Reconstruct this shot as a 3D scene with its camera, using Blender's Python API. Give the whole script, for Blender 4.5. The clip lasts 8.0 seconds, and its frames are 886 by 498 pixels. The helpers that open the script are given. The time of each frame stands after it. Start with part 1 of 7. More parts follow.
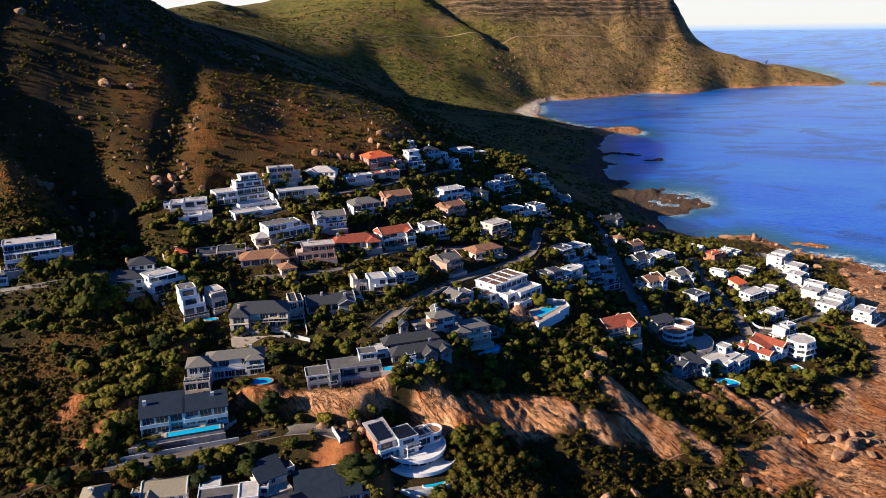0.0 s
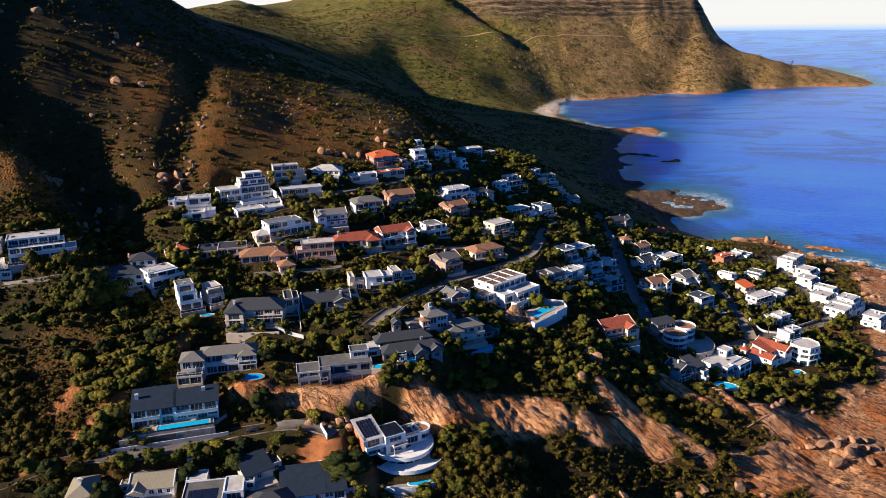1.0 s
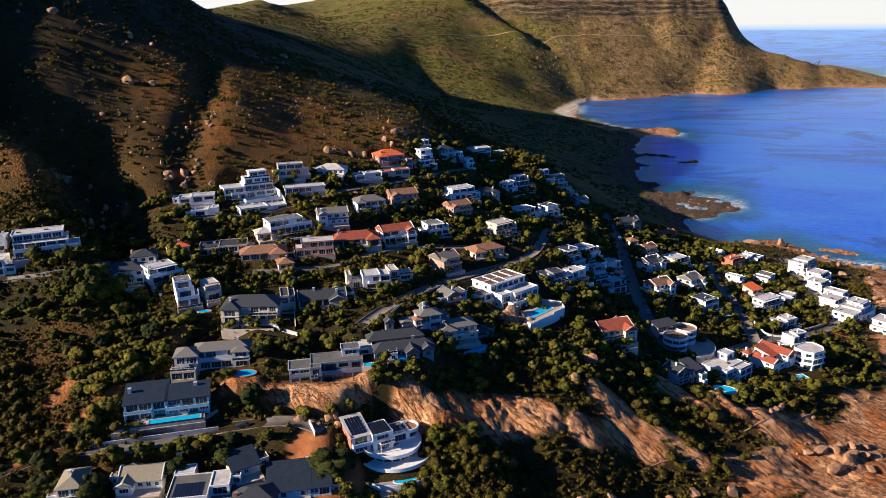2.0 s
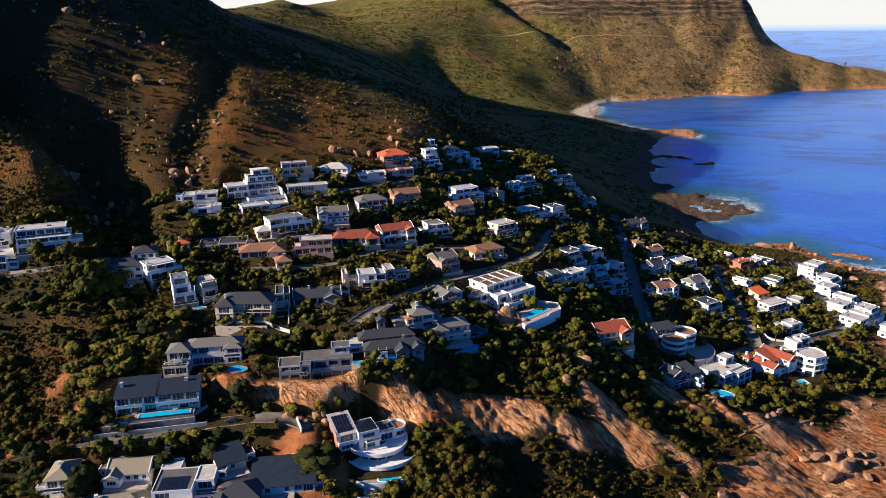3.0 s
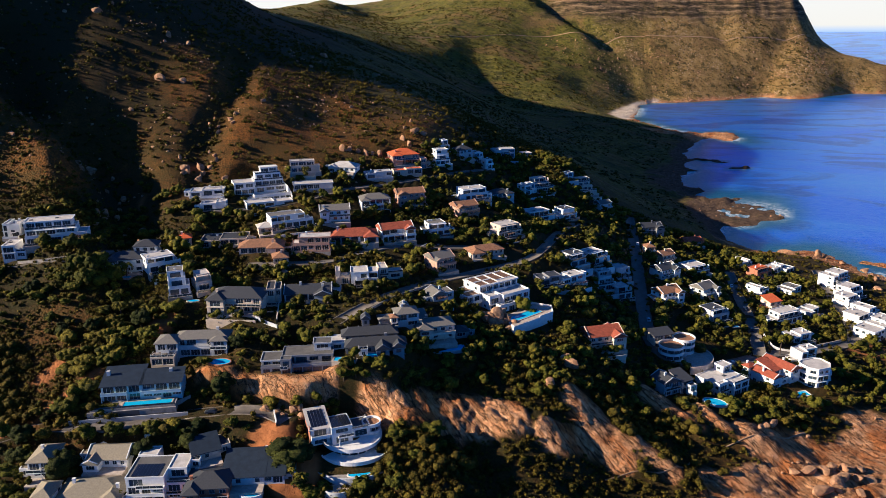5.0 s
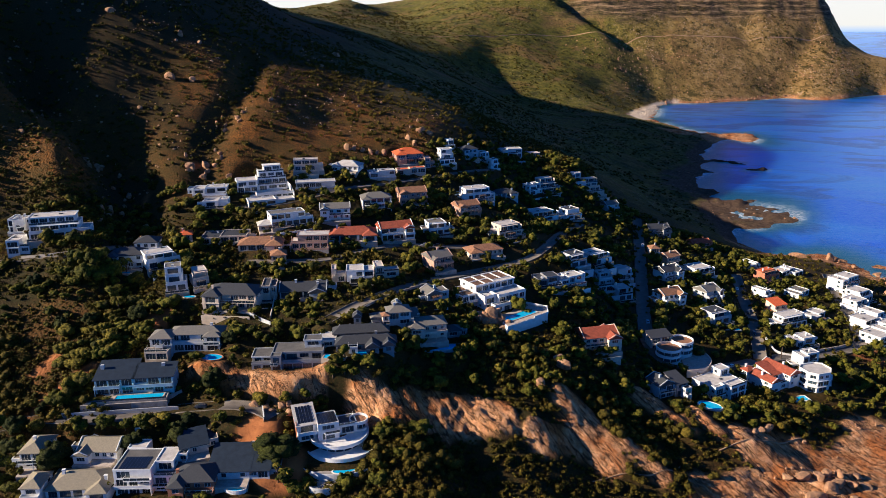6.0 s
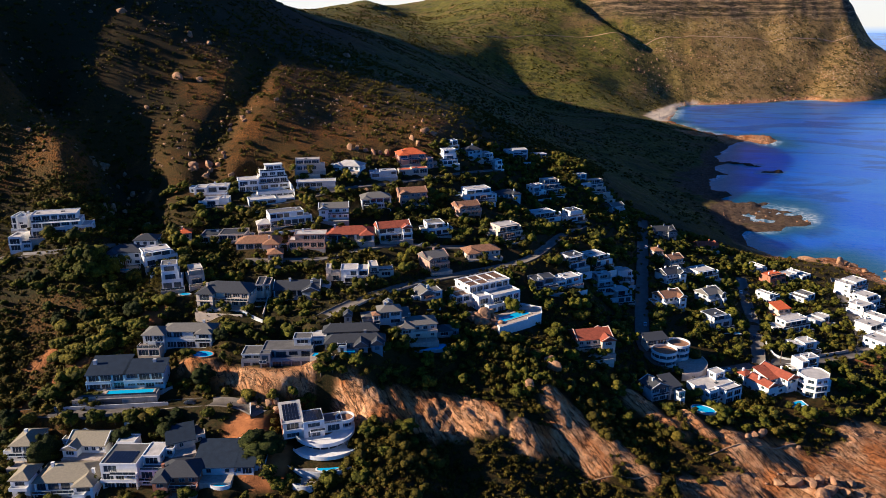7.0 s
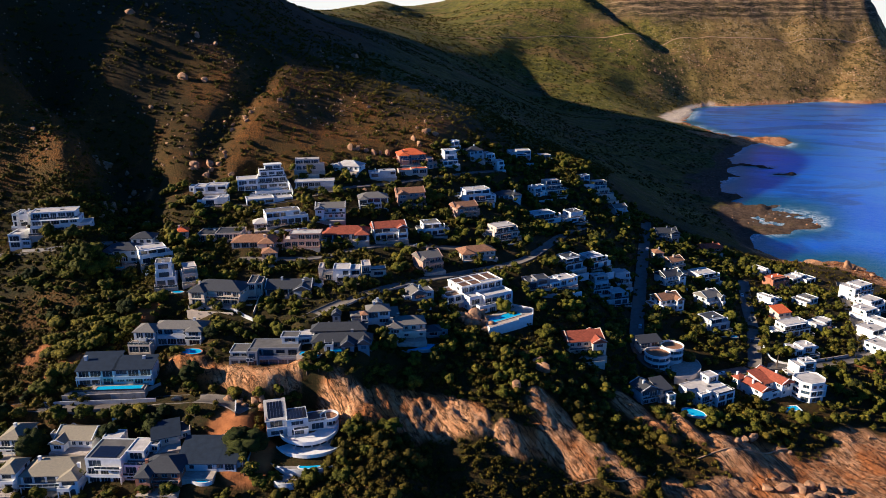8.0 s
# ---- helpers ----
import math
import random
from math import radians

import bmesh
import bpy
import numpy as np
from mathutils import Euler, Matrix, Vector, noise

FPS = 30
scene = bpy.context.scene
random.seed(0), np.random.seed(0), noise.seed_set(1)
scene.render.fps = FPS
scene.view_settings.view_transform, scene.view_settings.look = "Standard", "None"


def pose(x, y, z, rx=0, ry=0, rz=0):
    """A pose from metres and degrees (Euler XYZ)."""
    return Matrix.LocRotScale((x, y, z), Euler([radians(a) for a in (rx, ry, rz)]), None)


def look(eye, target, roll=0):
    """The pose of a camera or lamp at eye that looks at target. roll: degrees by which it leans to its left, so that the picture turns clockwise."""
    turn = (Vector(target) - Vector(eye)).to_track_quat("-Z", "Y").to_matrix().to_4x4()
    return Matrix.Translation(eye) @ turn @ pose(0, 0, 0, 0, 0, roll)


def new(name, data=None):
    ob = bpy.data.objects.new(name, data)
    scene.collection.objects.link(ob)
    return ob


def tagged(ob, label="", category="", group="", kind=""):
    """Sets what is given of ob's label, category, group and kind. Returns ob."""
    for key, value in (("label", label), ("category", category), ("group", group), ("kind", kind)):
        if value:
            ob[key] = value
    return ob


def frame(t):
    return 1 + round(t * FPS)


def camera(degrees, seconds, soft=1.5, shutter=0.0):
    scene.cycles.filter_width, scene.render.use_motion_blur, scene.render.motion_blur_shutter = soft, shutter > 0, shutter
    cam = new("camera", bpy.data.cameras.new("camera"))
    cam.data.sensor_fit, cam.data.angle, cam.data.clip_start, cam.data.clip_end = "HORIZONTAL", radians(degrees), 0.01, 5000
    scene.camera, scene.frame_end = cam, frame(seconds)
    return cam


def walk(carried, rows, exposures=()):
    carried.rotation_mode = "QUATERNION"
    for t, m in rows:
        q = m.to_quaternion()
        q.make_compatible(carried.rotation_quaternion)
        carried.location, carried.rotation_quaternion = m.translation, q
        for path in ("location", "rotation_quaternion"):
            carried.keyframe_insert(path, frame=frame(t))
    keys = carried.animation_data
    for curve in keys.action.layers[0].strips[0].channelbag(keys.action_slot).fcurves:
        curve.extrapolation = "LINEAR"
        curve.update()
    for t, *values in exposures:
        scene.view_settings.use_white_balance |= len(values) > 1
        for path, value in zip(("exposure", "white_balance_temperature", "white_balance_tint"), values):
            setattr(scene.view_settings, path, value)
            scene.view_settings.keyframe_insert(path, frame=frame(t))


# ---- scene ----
cam = camera(62.9, 8.0, soft=0.45)
PATH = [
    (0, (2.268, -0.925, 179.727), (2.199, 0.986, 179.142), -0.7),
    (0.5, (8.019, -1.026, 179.717), (7.919, 0.883, 179.131), -0.7),
    (1, (13.846, -1.094, 179.704), (13.715, 0.814, 179.118), -0.6),
    (1.5, (19.735, -1.045, 179.69), (19.572, 0.86, 179.104), -0.6),
    (3, (37.538, -0.069, 179.804), (37.284, 1.826, 179.218), -0.5),
    (3.5, (43.543, 0.372, 179.841), (43.258, 2.263, 179.255), -0.4),
    (4, (49.546, 0.934, 179.883), (49.231, 2.82, 179.297), -0.4),
    (4.5, (55.582, 1.679, 179.91), (55.236, 3.56, 179.325), -0.4),
    (6, (73.639, 4.313, 179.977), (73.204, 6.175, 179.391), -0.3),
    (6.5, (79.675, 5.355, 179.961), (79.211, 7.211, 179.376), -0.3),
    (7, (85.714, 6.554, 179.936), (85.224, 8.403, 179.352), -0.3),
    (7.5, (91.69, 7.897, 179.922), (91.174, 9.739, 179.339), -0.3),
    (8, (97.751, 9.322, 179.877), (97.212, 11.158, 179.295), -0.3),
]
walk(cam, [(t, look(eye, target, roll)) for t, eye, target, roll in PATH], [(0, 1.32, 4560, 10), (8, 1.32, 4560, 10)])

# ---- light ----
SUN_AZ, SUN_EL = (-0.925, -0.380), 22.5     # ground direction towards the sun, and its height in degrees
sun_dir = Vector((SUN_AZ[0] * math.cos(radians(SUN_EL)), SUN_AZ[1] * math.cos(radians(SUN_EL)), math.sin(radians(SUN_EL))))
sun = new("sun", bpy.data.lights.new("sun", "SUN"))
sun.data.energy, sun.data.angle, sun.data.color = 5.0, radians(0.5), (1.0, 0.665, 0.335)
sun.matrix_world = look(sun_dir * 500, (0, 0, 0))
world = bpy.data.worlds.new("sky")
scene.world = world
world.use_nodes = True
sky = world.node_tree.nodes.new("ShaderNodeTexSky")
sky.sky_type, sky.sun_disc = "NISHITA", False
sky.sun_elevation, sky.sun_rotation = radians(SUN_EL), math.atan2(SUN_AZ[0], SUN_AZ[1])
sky.altitude, sky.air_density, sky.dust_density, sky.ozone_density = 180, 1.0, 0.2, 10.0
world.node_tree.links.new(sky.outputs[0], world.node_tree.nodes["Background"].inputs[0])
world.node_tree.nodes["Background"].inputs[1].default_value = 0.032


def sky_backdrop():
    """The bright hazy sky low over the sea, far behind everything."""
    m = bpy.data.materials.new("hazy_sky")
    m.use_nodes = True
    t = m.node_tree
    t.nodes.clear()
    geo, cut, ramp, glow, out = (t.nodes.new("ShaderNode" + k) for k in ("NewGeometry", "SeparateXYZ", "ValToRGB", "Emission", "OutputMaterial"))
    scale = t.nodes.new("ShaderNodeMath")
    scale.operation, scale.inputs[1].default_value = "DIVIDE", 800.0
    t.links.new(geo.outputs["Position"], cut.inputs[0]), t.links.new(cut.outputs[2], scale.inputs[0]), t.links.new(scale.outputs[0], ramp.inputs[0])
    el = ramp.color_ramp.elements
    while len(el) < 4:
        el.new(0.5)
    for e, (at, colour) in zip(el, ((0.16, (0.33, 0.46, 0.62)), (0.19, (0.66, 0.62, 0.55)), (0.225, (1.0, 0.76, 0.47)), (0.6, (1.0, 0.79, 0.52)))):
        e.position, e.color = at, (*colour, 1)
    t.links.new(ramp.outputs[0], glow.inputs[0]), t.links.new(glow.outputs[0], out.inputs[0])
    glow.inputs[1].default_value = 0.47
    bm = bmesh.new()
    rows = [[bm.verts.new((50 + 4880 * math.sin(radians(a)), -10 + 4880 * math.cos(radians(a)), z)) for a in range(-50, 61, 2)] for z in (40, 300, 800)]
    for p, q in zip(rows, rows[1:]):
        for k in range(len(p) - 1):
            bm.faces.new((p[k], p[k + 1], q[k + 1], q[k]))
    me = bpy.data.meshes.new("backdrop")
    bm.to_mesh(me)
    bm.free()
    me.materials.append(m)
    tagged(new("backdrop", me), "pale hazy morning sky low over the sea", "sky", kind="structure")


sky_backdrop()

# ---- materials ----
class Nodes:
    """A small helper that writes a node material."""

    def __init__(self, name):
        self.mat = bpy.data.materials.new(name)
        self.mat.use_nodes = True
        self.tree = self.mat.node_tree
        self.bsdf = self.tree.nodes["Principled BSDF"]
        self.coord = self.tree.nodes.new("ShaderNodeNewGeometry").outputs["Position"]

    def node(self, kind, **values):
        n = self.tree.nodes.new(kind)
        for key, value in values.items():
            setattr(n, key, value)
        return n

    def link(self, value, socket):
        if isinstance(value, bpy.types.NodeSocket):
            self.tree.links.new(value, socket)
        elif isinstance(value, (tuple, list)) and len(value) == 3 and socket.type == "RGBA":
            socket.default_value = (*value, 1)
        else:
            socket.default_value = value

    def set(self, **values):
        for key, value in values.items():
            self.link(value, self.bsdf.inputs[key.replace("_", " ")])
        return self

    def noise(self, scale, detail=4, rough=0.6, coord=None, kind="Fac", distort=0.0):
        n = self.node("ShaderNodeTexNoise")
        self.link(coord or self.coord, n.inputs["Vector"])
        n.inputs["Scale"].default_value, n.inputs["Detail"].default_value = scale, detail
        n.inputs["Roughness"].default_value, n.inputs["Distortion"].default_value = rough, distort
        return n.outputs[kind]

    def cells(self, scale, coord=None, out="Distance", feature="F1"):
        n = self.node("ShaderNodeTexVoronoi", feature=feature)
        self.link(coord or self.coord, n.inputs["Vector"])
        n.inputs["Scale"].default_value = scale
        return n.outputs[out]

    def stretch(self, sx, sy, sz, coord=None, turn=(0, 0, 0)):
        n = self.node("ShaderNodeMapping")
        self.link(coord or self.coord, n.inputs[0])
        n.inputs["Scale"].default_value = (sx, sy, sz)
        n.inputs["Rotation"].default_value = turn
        return n.outputs[0]

    def grain(self, long, across, deep, turn):
        """Coordinates drawn out along an axis that is turned from x."""
        n = self.node("ShaderNodeMapping", vector_type="TEXTURE")
        self.link(self.coord, n.inputs[0])
        n.inputs["Scale"].default_value, n.inputs["Rotation"].default_value = (long, across, deep), turn
        return n.outputs[0]

    def ramp(self, fac, *stops):
        n = self.node("ShaderNodeValToRGB")
        self.link(fac, n.inputs[0])
        el = n.color_ramp.elements
        while len(el) < len(stops):
            el.new(0.5)
        for e, (at, colour) in zip(el, stops):
            e.position = at
            e.color = (*colour, 1) if isinstance(colour, tuple) else (colour, colour, colour, 1)
        return n.outputs[0]

    def mix(self, fac, a, b, blend="MIX"):
        n = self.node("ShaderNodeMix", data_type="RGBA", blend_type=blend)
        self.link(fac, n.inputs[0]), self.link(a, n.inputs[6]), self.link(b, n.inputs[7])
        return n.outputs[2]

    def math(self, op, a, b=0.0):
        n = self.node("ShaderNodeMath", operation=op)
        self.link(a, n.inputs[0]), self.link(b, n.inputs[1])
        return n.outputs[0]

    def axis(self, k):
        """The eastward (0), northward (1) or upward (2) coordinate."""
        n = self.node("ShaderNodeSeparateXYZ")
        self.link(self.coord, n.inputs[0])
        return n.outputs[k]

    def attr(self, name):
        return self.node("ShaderNodeAttribute", attribute_name=name).outputs["Fac"]

    def rand(self):
        return self.node("ShaderNodeObjectInfo").outputs["Random"]

    def island(self):
        return self.node("ShaderNodeNewGeometry").outputs["Random Per Island"]

    def bump(self, height, strength=0.5, distance=0.1):
        n = self.node("ShaderNodeBump")
        n.inputs["Strength"].default_value, n.inputs["Distance"].default_value = strength, distance
        self.link(height, n.inputs["Height"])
        self.link(n.outputs[0], self.bsdf.inputs["Normal"])
        return self


def plain(name, colour, rough=0.7, vary=0.15, scale=0.6, metal=0.0, spec=0.3, bump=0.0):
    """A painted or cast surface: one colour with soft stains, fine grain and a different shade for each object."""
    m = Nodes(name)
    dark = tuple(c * (1 - vary * 1.6) for c in colour)
    light = tuple(min(1, c * (1 + vary)) for c in colour)
    big = m.ramp(m.noise(scale, 5, 0.65), (0.3, dark), (0.7, light))
    streak = m.noise(1.0, 4, 0.6, m.stretch(2.5, 2.5, 0.3))
    c = m.mix(m.ramp(streak, (0.45, 0.0), (0.75, vary * 1.5)), big, tuple(x * 0.5 for x in colour))
    c = m.mix(m.math("MULTIPLY", m.rand(), vary * 1.2), c, tuple(x * 0.62 for x in colour))
    m.set(Base_Color=c, Roughness=rough, Metallic=metal)
    m.bsdf.inputs["Specular IOR Level"].default_value = spec
    if bump:
        m.bump(m.noise(9, 4), bump, 0.05)
    return m.mat


def make_ground():
    m = Nodes("hillside_soil")
    rock, sand, grass, scrub, earth, crag, wet = (m.attr(n) for n in ("rock", "sand", "grass", "scrub", "earth", "crag", "wet"))
    fine, mid, big = m.noise(1.6, 6, 0.7), m.noise(0.22, 5, 0.65), m.noise(0.03, 4, 0.6)
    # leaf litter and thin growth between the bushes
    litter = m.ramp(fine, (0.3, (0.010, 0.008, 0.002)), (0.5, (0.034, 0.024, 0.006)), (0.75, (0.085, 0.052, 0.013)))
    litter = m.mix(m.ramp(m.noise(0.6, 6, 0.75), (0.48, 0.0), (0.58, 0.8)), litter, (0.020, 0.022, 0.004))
    # dry grass of the hill, in tufts
    dry = m.ramp(mid, (0.3, (0.090, 0.036, 0.005)), (0.55, (0.185, 0.072, 0.008)), (0.8, (0.29, 0.120, 0.015)))
    tuft = m.cells(0.9)
    dry = m.mix(m.ramp(tuft, (0.14, 0.9), (0.46, 0.0)), dry, (0.034, 0.022, 0.005))
    dry = m.mix(m.ramp(m.noise(0.6, 6, 0.8), (0.51, 0.0), (0.58, 0.8)), dry, (0.028, 0.024, 0.005))
    dry = m.mix(m.ramp(big, (0.40, 0.0), (0.58, 0.7)), dry, (0.052, 0.038, 0.007))
    # growth on the mountain across the bay: green to the west, brown and stony to the east
    east = m.math("MULTIPLY", m.ramp(m.math("DIVIDE", m.axis(0), 1000.0), (0.02, 0.0), (0.30, 1.0)), m.ramp(m.math("DIVIDE", m.axis(1), 2500.0), (0.56, 0.0), (0.70, 1.0)))
    lush = m.ramp(m.noise(0.05, 6, 0.7), (0.3, (0.040, 0.042, 0.004)), (0.5, (0.100, 0.092, 0.009)), (0.72, (0.165, 0.135, 0.020)))
    parched = m.ramp(m.noise(0.05, 6, 0.7), (0.3, (0.105, 0.068, 0.019)), (0.5, (0.250, 0.158, 0.048)), (0.72, (0.37, 0.24, 0.095)))
    green = m.mix(m.math("MULTIPLY", east, 0.9), lush, parched)
    green = m.mix(m.ramp(m.noise(0.012, 5, 0.65, distort=0.8), (0.50, 0.0), (0.62, 0.75)), green, (0.165, 0.098, 0.034))
    green = m.mix(m.ramp(m.cells(0.11), (0.12, 0.8), (0.36, 0.0)), green, (0.024, 0.026, 0.006))
    scree = m.math("MULTIPLY", m.ramp(m.noise(0.008, 4, 0.6), (0.46, 0.0), (0.56, 1.0)), m.ramp(m.cells(0.17), (0.20, 0.95), (0.30, 0.0)))
    green = m.mix(m.math("MULTIPLY", scree, m.ramp(east, (0.1, 0.35), (0.6, 1.0))), green, (0.44, 0.33, 0.22))
    green = m.mix(m.ramp(m.noise(0.030, 8, 0.82), (0.52, 0.0), (0.58, 0.75)), green, (0.024, 0.027, 0.006))
    # granite: streaks and cracks that run down to the east, stains, lichen
    slope = (0.0, 0.64, -0.55)
    streak = m.noise(0.55, 9, 0.74, m.grain(3.6, 1.0, 1.2, slope), distort=0.6)
    crack = m.noise(0.40, 10, 0.78, m.grain(3.0, 0.8, 0.9, slope), distort=0.9)
    seam = m.noise(0.22, 6, 0.58, m.grain(5.0, 0.9, 1.1, slope), distort=0.35)
    seam = m.ramp(m.math("ABSOLUTE", m.math("SUBTRACT", seam, 0.5)), (0.006, 1.0), (0.026, 0.0))
    plate = m.noise(0.20, 6, 0.6, m.grain(1.0, 2.2, 1.0, (0.0, 0.64, -0.35)), distort=0.5)
    plate = m.ramp(m.math("ABSOLUTE", m.math("SUBTRACT", plate, 0.5)), (0.0, 1.0), (0.014, 0.0))
    drip = m.noise(0.75, 6, 0.65, m.stretch(1.0, 0.6, 0.12))
    stone = m.ramp(streak, (0.30, (0.20, 0.085, 0.028)), (0.41, (0.54, 0.255, 0.095)), (0.56, (0.70, 0.385, 0.175)), (0.70, (0.80, 0.52, 0.29)))
    stone = m.mix(m.ramp(m.noise(0.055, 5, 0.6), (0.48, 0.0), (0.60, 0.85)), stone, (0.47, 0.155, 0.028))
    stone = m.mix(m.ramp(m.noise(0.16, 5, 0.65), (0.55, 0.0), (0.66, 0.7)), stone, (0.20, 0.125, 0.072))
    stone = m.mix(m.ramp(crack, (0.555, 0.0), (0.61, 0.88)), stone, (0.040, 0.022, 0.012))
    stone = m.mix(m.math("MULTIPLY", m.math("MAXIMUM", seam, m.math("MULTIPLY", plate, 0.7)), 0.85), stone, (0.034, 0.018, 0.009))
    stone = m.mix(m.ramp(drip, (0.54, 0.0), (0.68, 0.45)), stone, (0.10, 0.055, 0.030))
    reef = m.ramp(m.noise(0.25, 7, 0.75), (0.3, (0.028, 0.020, 0.012)), (0.5, (0.105, 0.068, 0.040)), (0.72, (0.20, 0.135, 0.082)))
    stone = m.mix(wet, stone, reef)
    beach = m.ramp(fine, (0.3, (0.5, 0.41, 0.31)), (0.7, (0.64, 0.54, 0.42)))
    clay = m.ramp(mid, (0.3, (0.22, 0.085, 0.026)), (0.7, (0.44, 0.17, 0.05)))
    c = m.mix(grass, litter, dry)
    c = m.mix(scrub, c, green)
    c = m.mix(earth, c, clay)
    c = m.mix(rock, c, stone)
    strata = m.noise(0.09, 8, 0.74, m.stretch(0.34, 0.34, 1.9), distort=0.5)
    band = m.ramp(strata, (0.42, (0.018, 0.014, 0.008)), (0.48, (0.085, 0.058, 0.030)), (0.58, (0.15, 0.10, 0.05)), (0.66, (0.34, 0.24, 0.14)))
    band = m.mix(m.ramp(m.noise(0.06, 6, 0.75, m.stretch(1.0, 1.0, 0.35)), (0.52, 0.0), (0.60, 0.8)), band, (0.030, 0.030, 0.010))
    c = m.mix(m.math("MULTIPLY", crag, m.ramp(m.noise(0.02, 5, 0.65), (0.30, 0.45), (0.5, 0.95))), c, band)
    # ledges of the crag: shade under them painted as dark courses, pale rock above
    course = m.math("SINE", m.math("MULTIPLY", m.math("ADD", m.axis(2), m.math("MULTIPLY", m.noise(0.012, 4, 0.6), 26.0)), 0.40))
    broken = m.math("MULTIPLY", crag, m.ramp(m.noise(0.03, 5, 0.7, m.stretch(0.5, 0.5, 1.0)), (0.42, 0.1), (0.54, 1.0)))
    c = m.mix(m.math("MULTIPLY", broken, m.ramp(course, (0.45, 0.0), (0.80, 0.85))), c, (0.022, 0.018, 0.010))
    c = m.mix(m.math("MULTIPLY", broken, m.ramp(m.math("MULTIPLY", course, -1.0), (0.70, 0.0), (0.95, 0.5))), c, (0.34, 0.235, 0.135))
    c = m.mix(sand, c, beach)
    m.set(Base_Color=c, Roughness=0.92)
    m.bsdf.inputs["Specular IOR Level"].default_value = 0.15
    relief = m.math("ADD", m.math("MULTIPLY", streak, 0.45), m.math("SUBTRACT", 1.0, m.math("MAXIMUM", seam, m.ramp(crack, (0.50, 0.0), (0.60, 1.0)))))
    h = m.math("ADD", m.math("SUBTRACT", m.math("MULTIPLY", relief, rock), m.math("MULTIPLY", tuft, m.math("MULTIPLY", grass, 1.0))), m.math("MULTIPLY", m.noise(0.8, 7, 0.75), 0.7))
    h = m.math("ADD", h, m.math("MULTIPLY", m.math("MULTIPLY", m.noise(0.06, 7, 0.75), scrub), 6.0))
    m.bump(h, 0.9, 0.9)
    return m.mat


def make_sea():
    m = Nodes("sea_water")
    deep = m.ramp(m.noise(0.006, 5, 0.6, m.stretch(0.8, 1.6, 1), distort=0.7), (0.36, (0.020, 0.20, 1.0)), (0.64, (0.085, 0.38, 1.0)))
    # smooth dark lanes and kelp beds, and the fine chop of the wind
    lane = m.ramp(m.noise(0.0042, 6, 0.62, m.stretch(0.8, 1.5, 1, turn=(0, 0, 0.25)), distort=2.2), (0.50, 0.0), (0.57, 0.9))
    deep = m.mix(lane, deep, (0.010, 0.10, 0.58))
    chop = m.ramp(m.noise(0.11, 7, 0.75, m.stretch(0.7, 1.7, 1, turn=(0, 0, 0.3)), distort=0.6), (0.38, 0.0), (0.66, 0.40))
    deep = m.mix(chop, deep, (0.13, 0.43, 1.0))
    shoal = m.attr("shoal")
    c = m.mix(shoal, deep, (0.020, 0.20, 0.24))
    foam = m.math("MULTIPLY", m.attr("foam"), m.ramp(m.noise(0.16, 6, 0.7, distort=1.5), (0.47, 0.0), (0.56, 1.0)))
    c = m.mix(foam, c, (0.75, 0.78, 0.78))
    m.set(Base_Color=c, Roughness=m.ramp(foam, (0.0, 0.3), (1.0, 0.8)), Metallic=m.ramp(foam, (0.0, 0.76), (1.0, 0.0)))
    m.bsdf.inputs["IOR"].default_value = 1.33
    wave = m.math("ADD", m.noise(0.10, 5, 0.6, m.stretch(1, 1.8, 1, turn=(0, 0, 0.5)), distort=0.4), m.math("MULTIPLY", m.noise(0.7, 3, 0.6, m.stretch(1, 1.6, 1)), 0.35))
    m.bump(wave, 0.45, 1.3)
    return m.mat


GROUND, SEA = make_ground(), make_sea()
WALLS = {
    "white": plain("white_render", (0.74, 0.73, 0.70), 0.75, 0.08),
    "cream": plain("cream_render", (0.60, 0.50, 0.39), 0.8, 0.12),
    "pale": plain("pale_grey_render", (0.50, 0.51, 0.52), 0.8, 0.12),
    "paleblue": plain("pale_blue_render", (0.48, 0.60, 0.64), 0.8, 0.10),
    "pink": plain("terracotta_render", (0.46, 0.29, 0.21), 0.85, 0.15),
    "brick": plain("red_brick", (0.40, 0.17, 0.09), 0.85, 0.2, 1.5),
    "grey": plain("grey_render", (0.23, 0.23, 0.24), 0.8, 0.15),
}
ROOFS = {
    "flat": plain("flat_roof_screed", (0.50, 0.47, 0.44), 0.85, 0.2, 0.35),
    "flat_dark": plain("flat_roof_bitumen", (0.12, 0.115, 0.11), 0.85, 0.2, 0.35),
    "slate": plain("slate_roof", (0.050, 0.053, 0.060), 0.6, 0.16, 1.8, bump=0.5),
    "tile_grey": plain("grey_roof_tiles", (0.165, 0.155, 0.138), 0.75, 0.14, 1.6, bump=0.5),
    "tile_red": plain("red_clay_tiles", (0.33, 0.085, 0.04), 0.8, 0.3, 0.9, bump=0.5),
    "tile_brown": plain("brown_clay_tiles", (0.30, 0.155, 0.08), 0.8, 0.3, 0.9, bump=0.5),
    "tile_orange": plain("orange_clay_tiles", (0.62, 0.13, 0.03), 0.8, 0.2, 0.9, bump=0.5),
    "tile_tan": plain("weathered_tan_tiles", (0.27, 0.235, 0.165), 0.8, 0.14, 1.6, bump=0.5),
    "navy": plain("dark_blue_metal_roof", (0.022, 0.032, 0.05), 0.55, 0.2, 0.5),
}


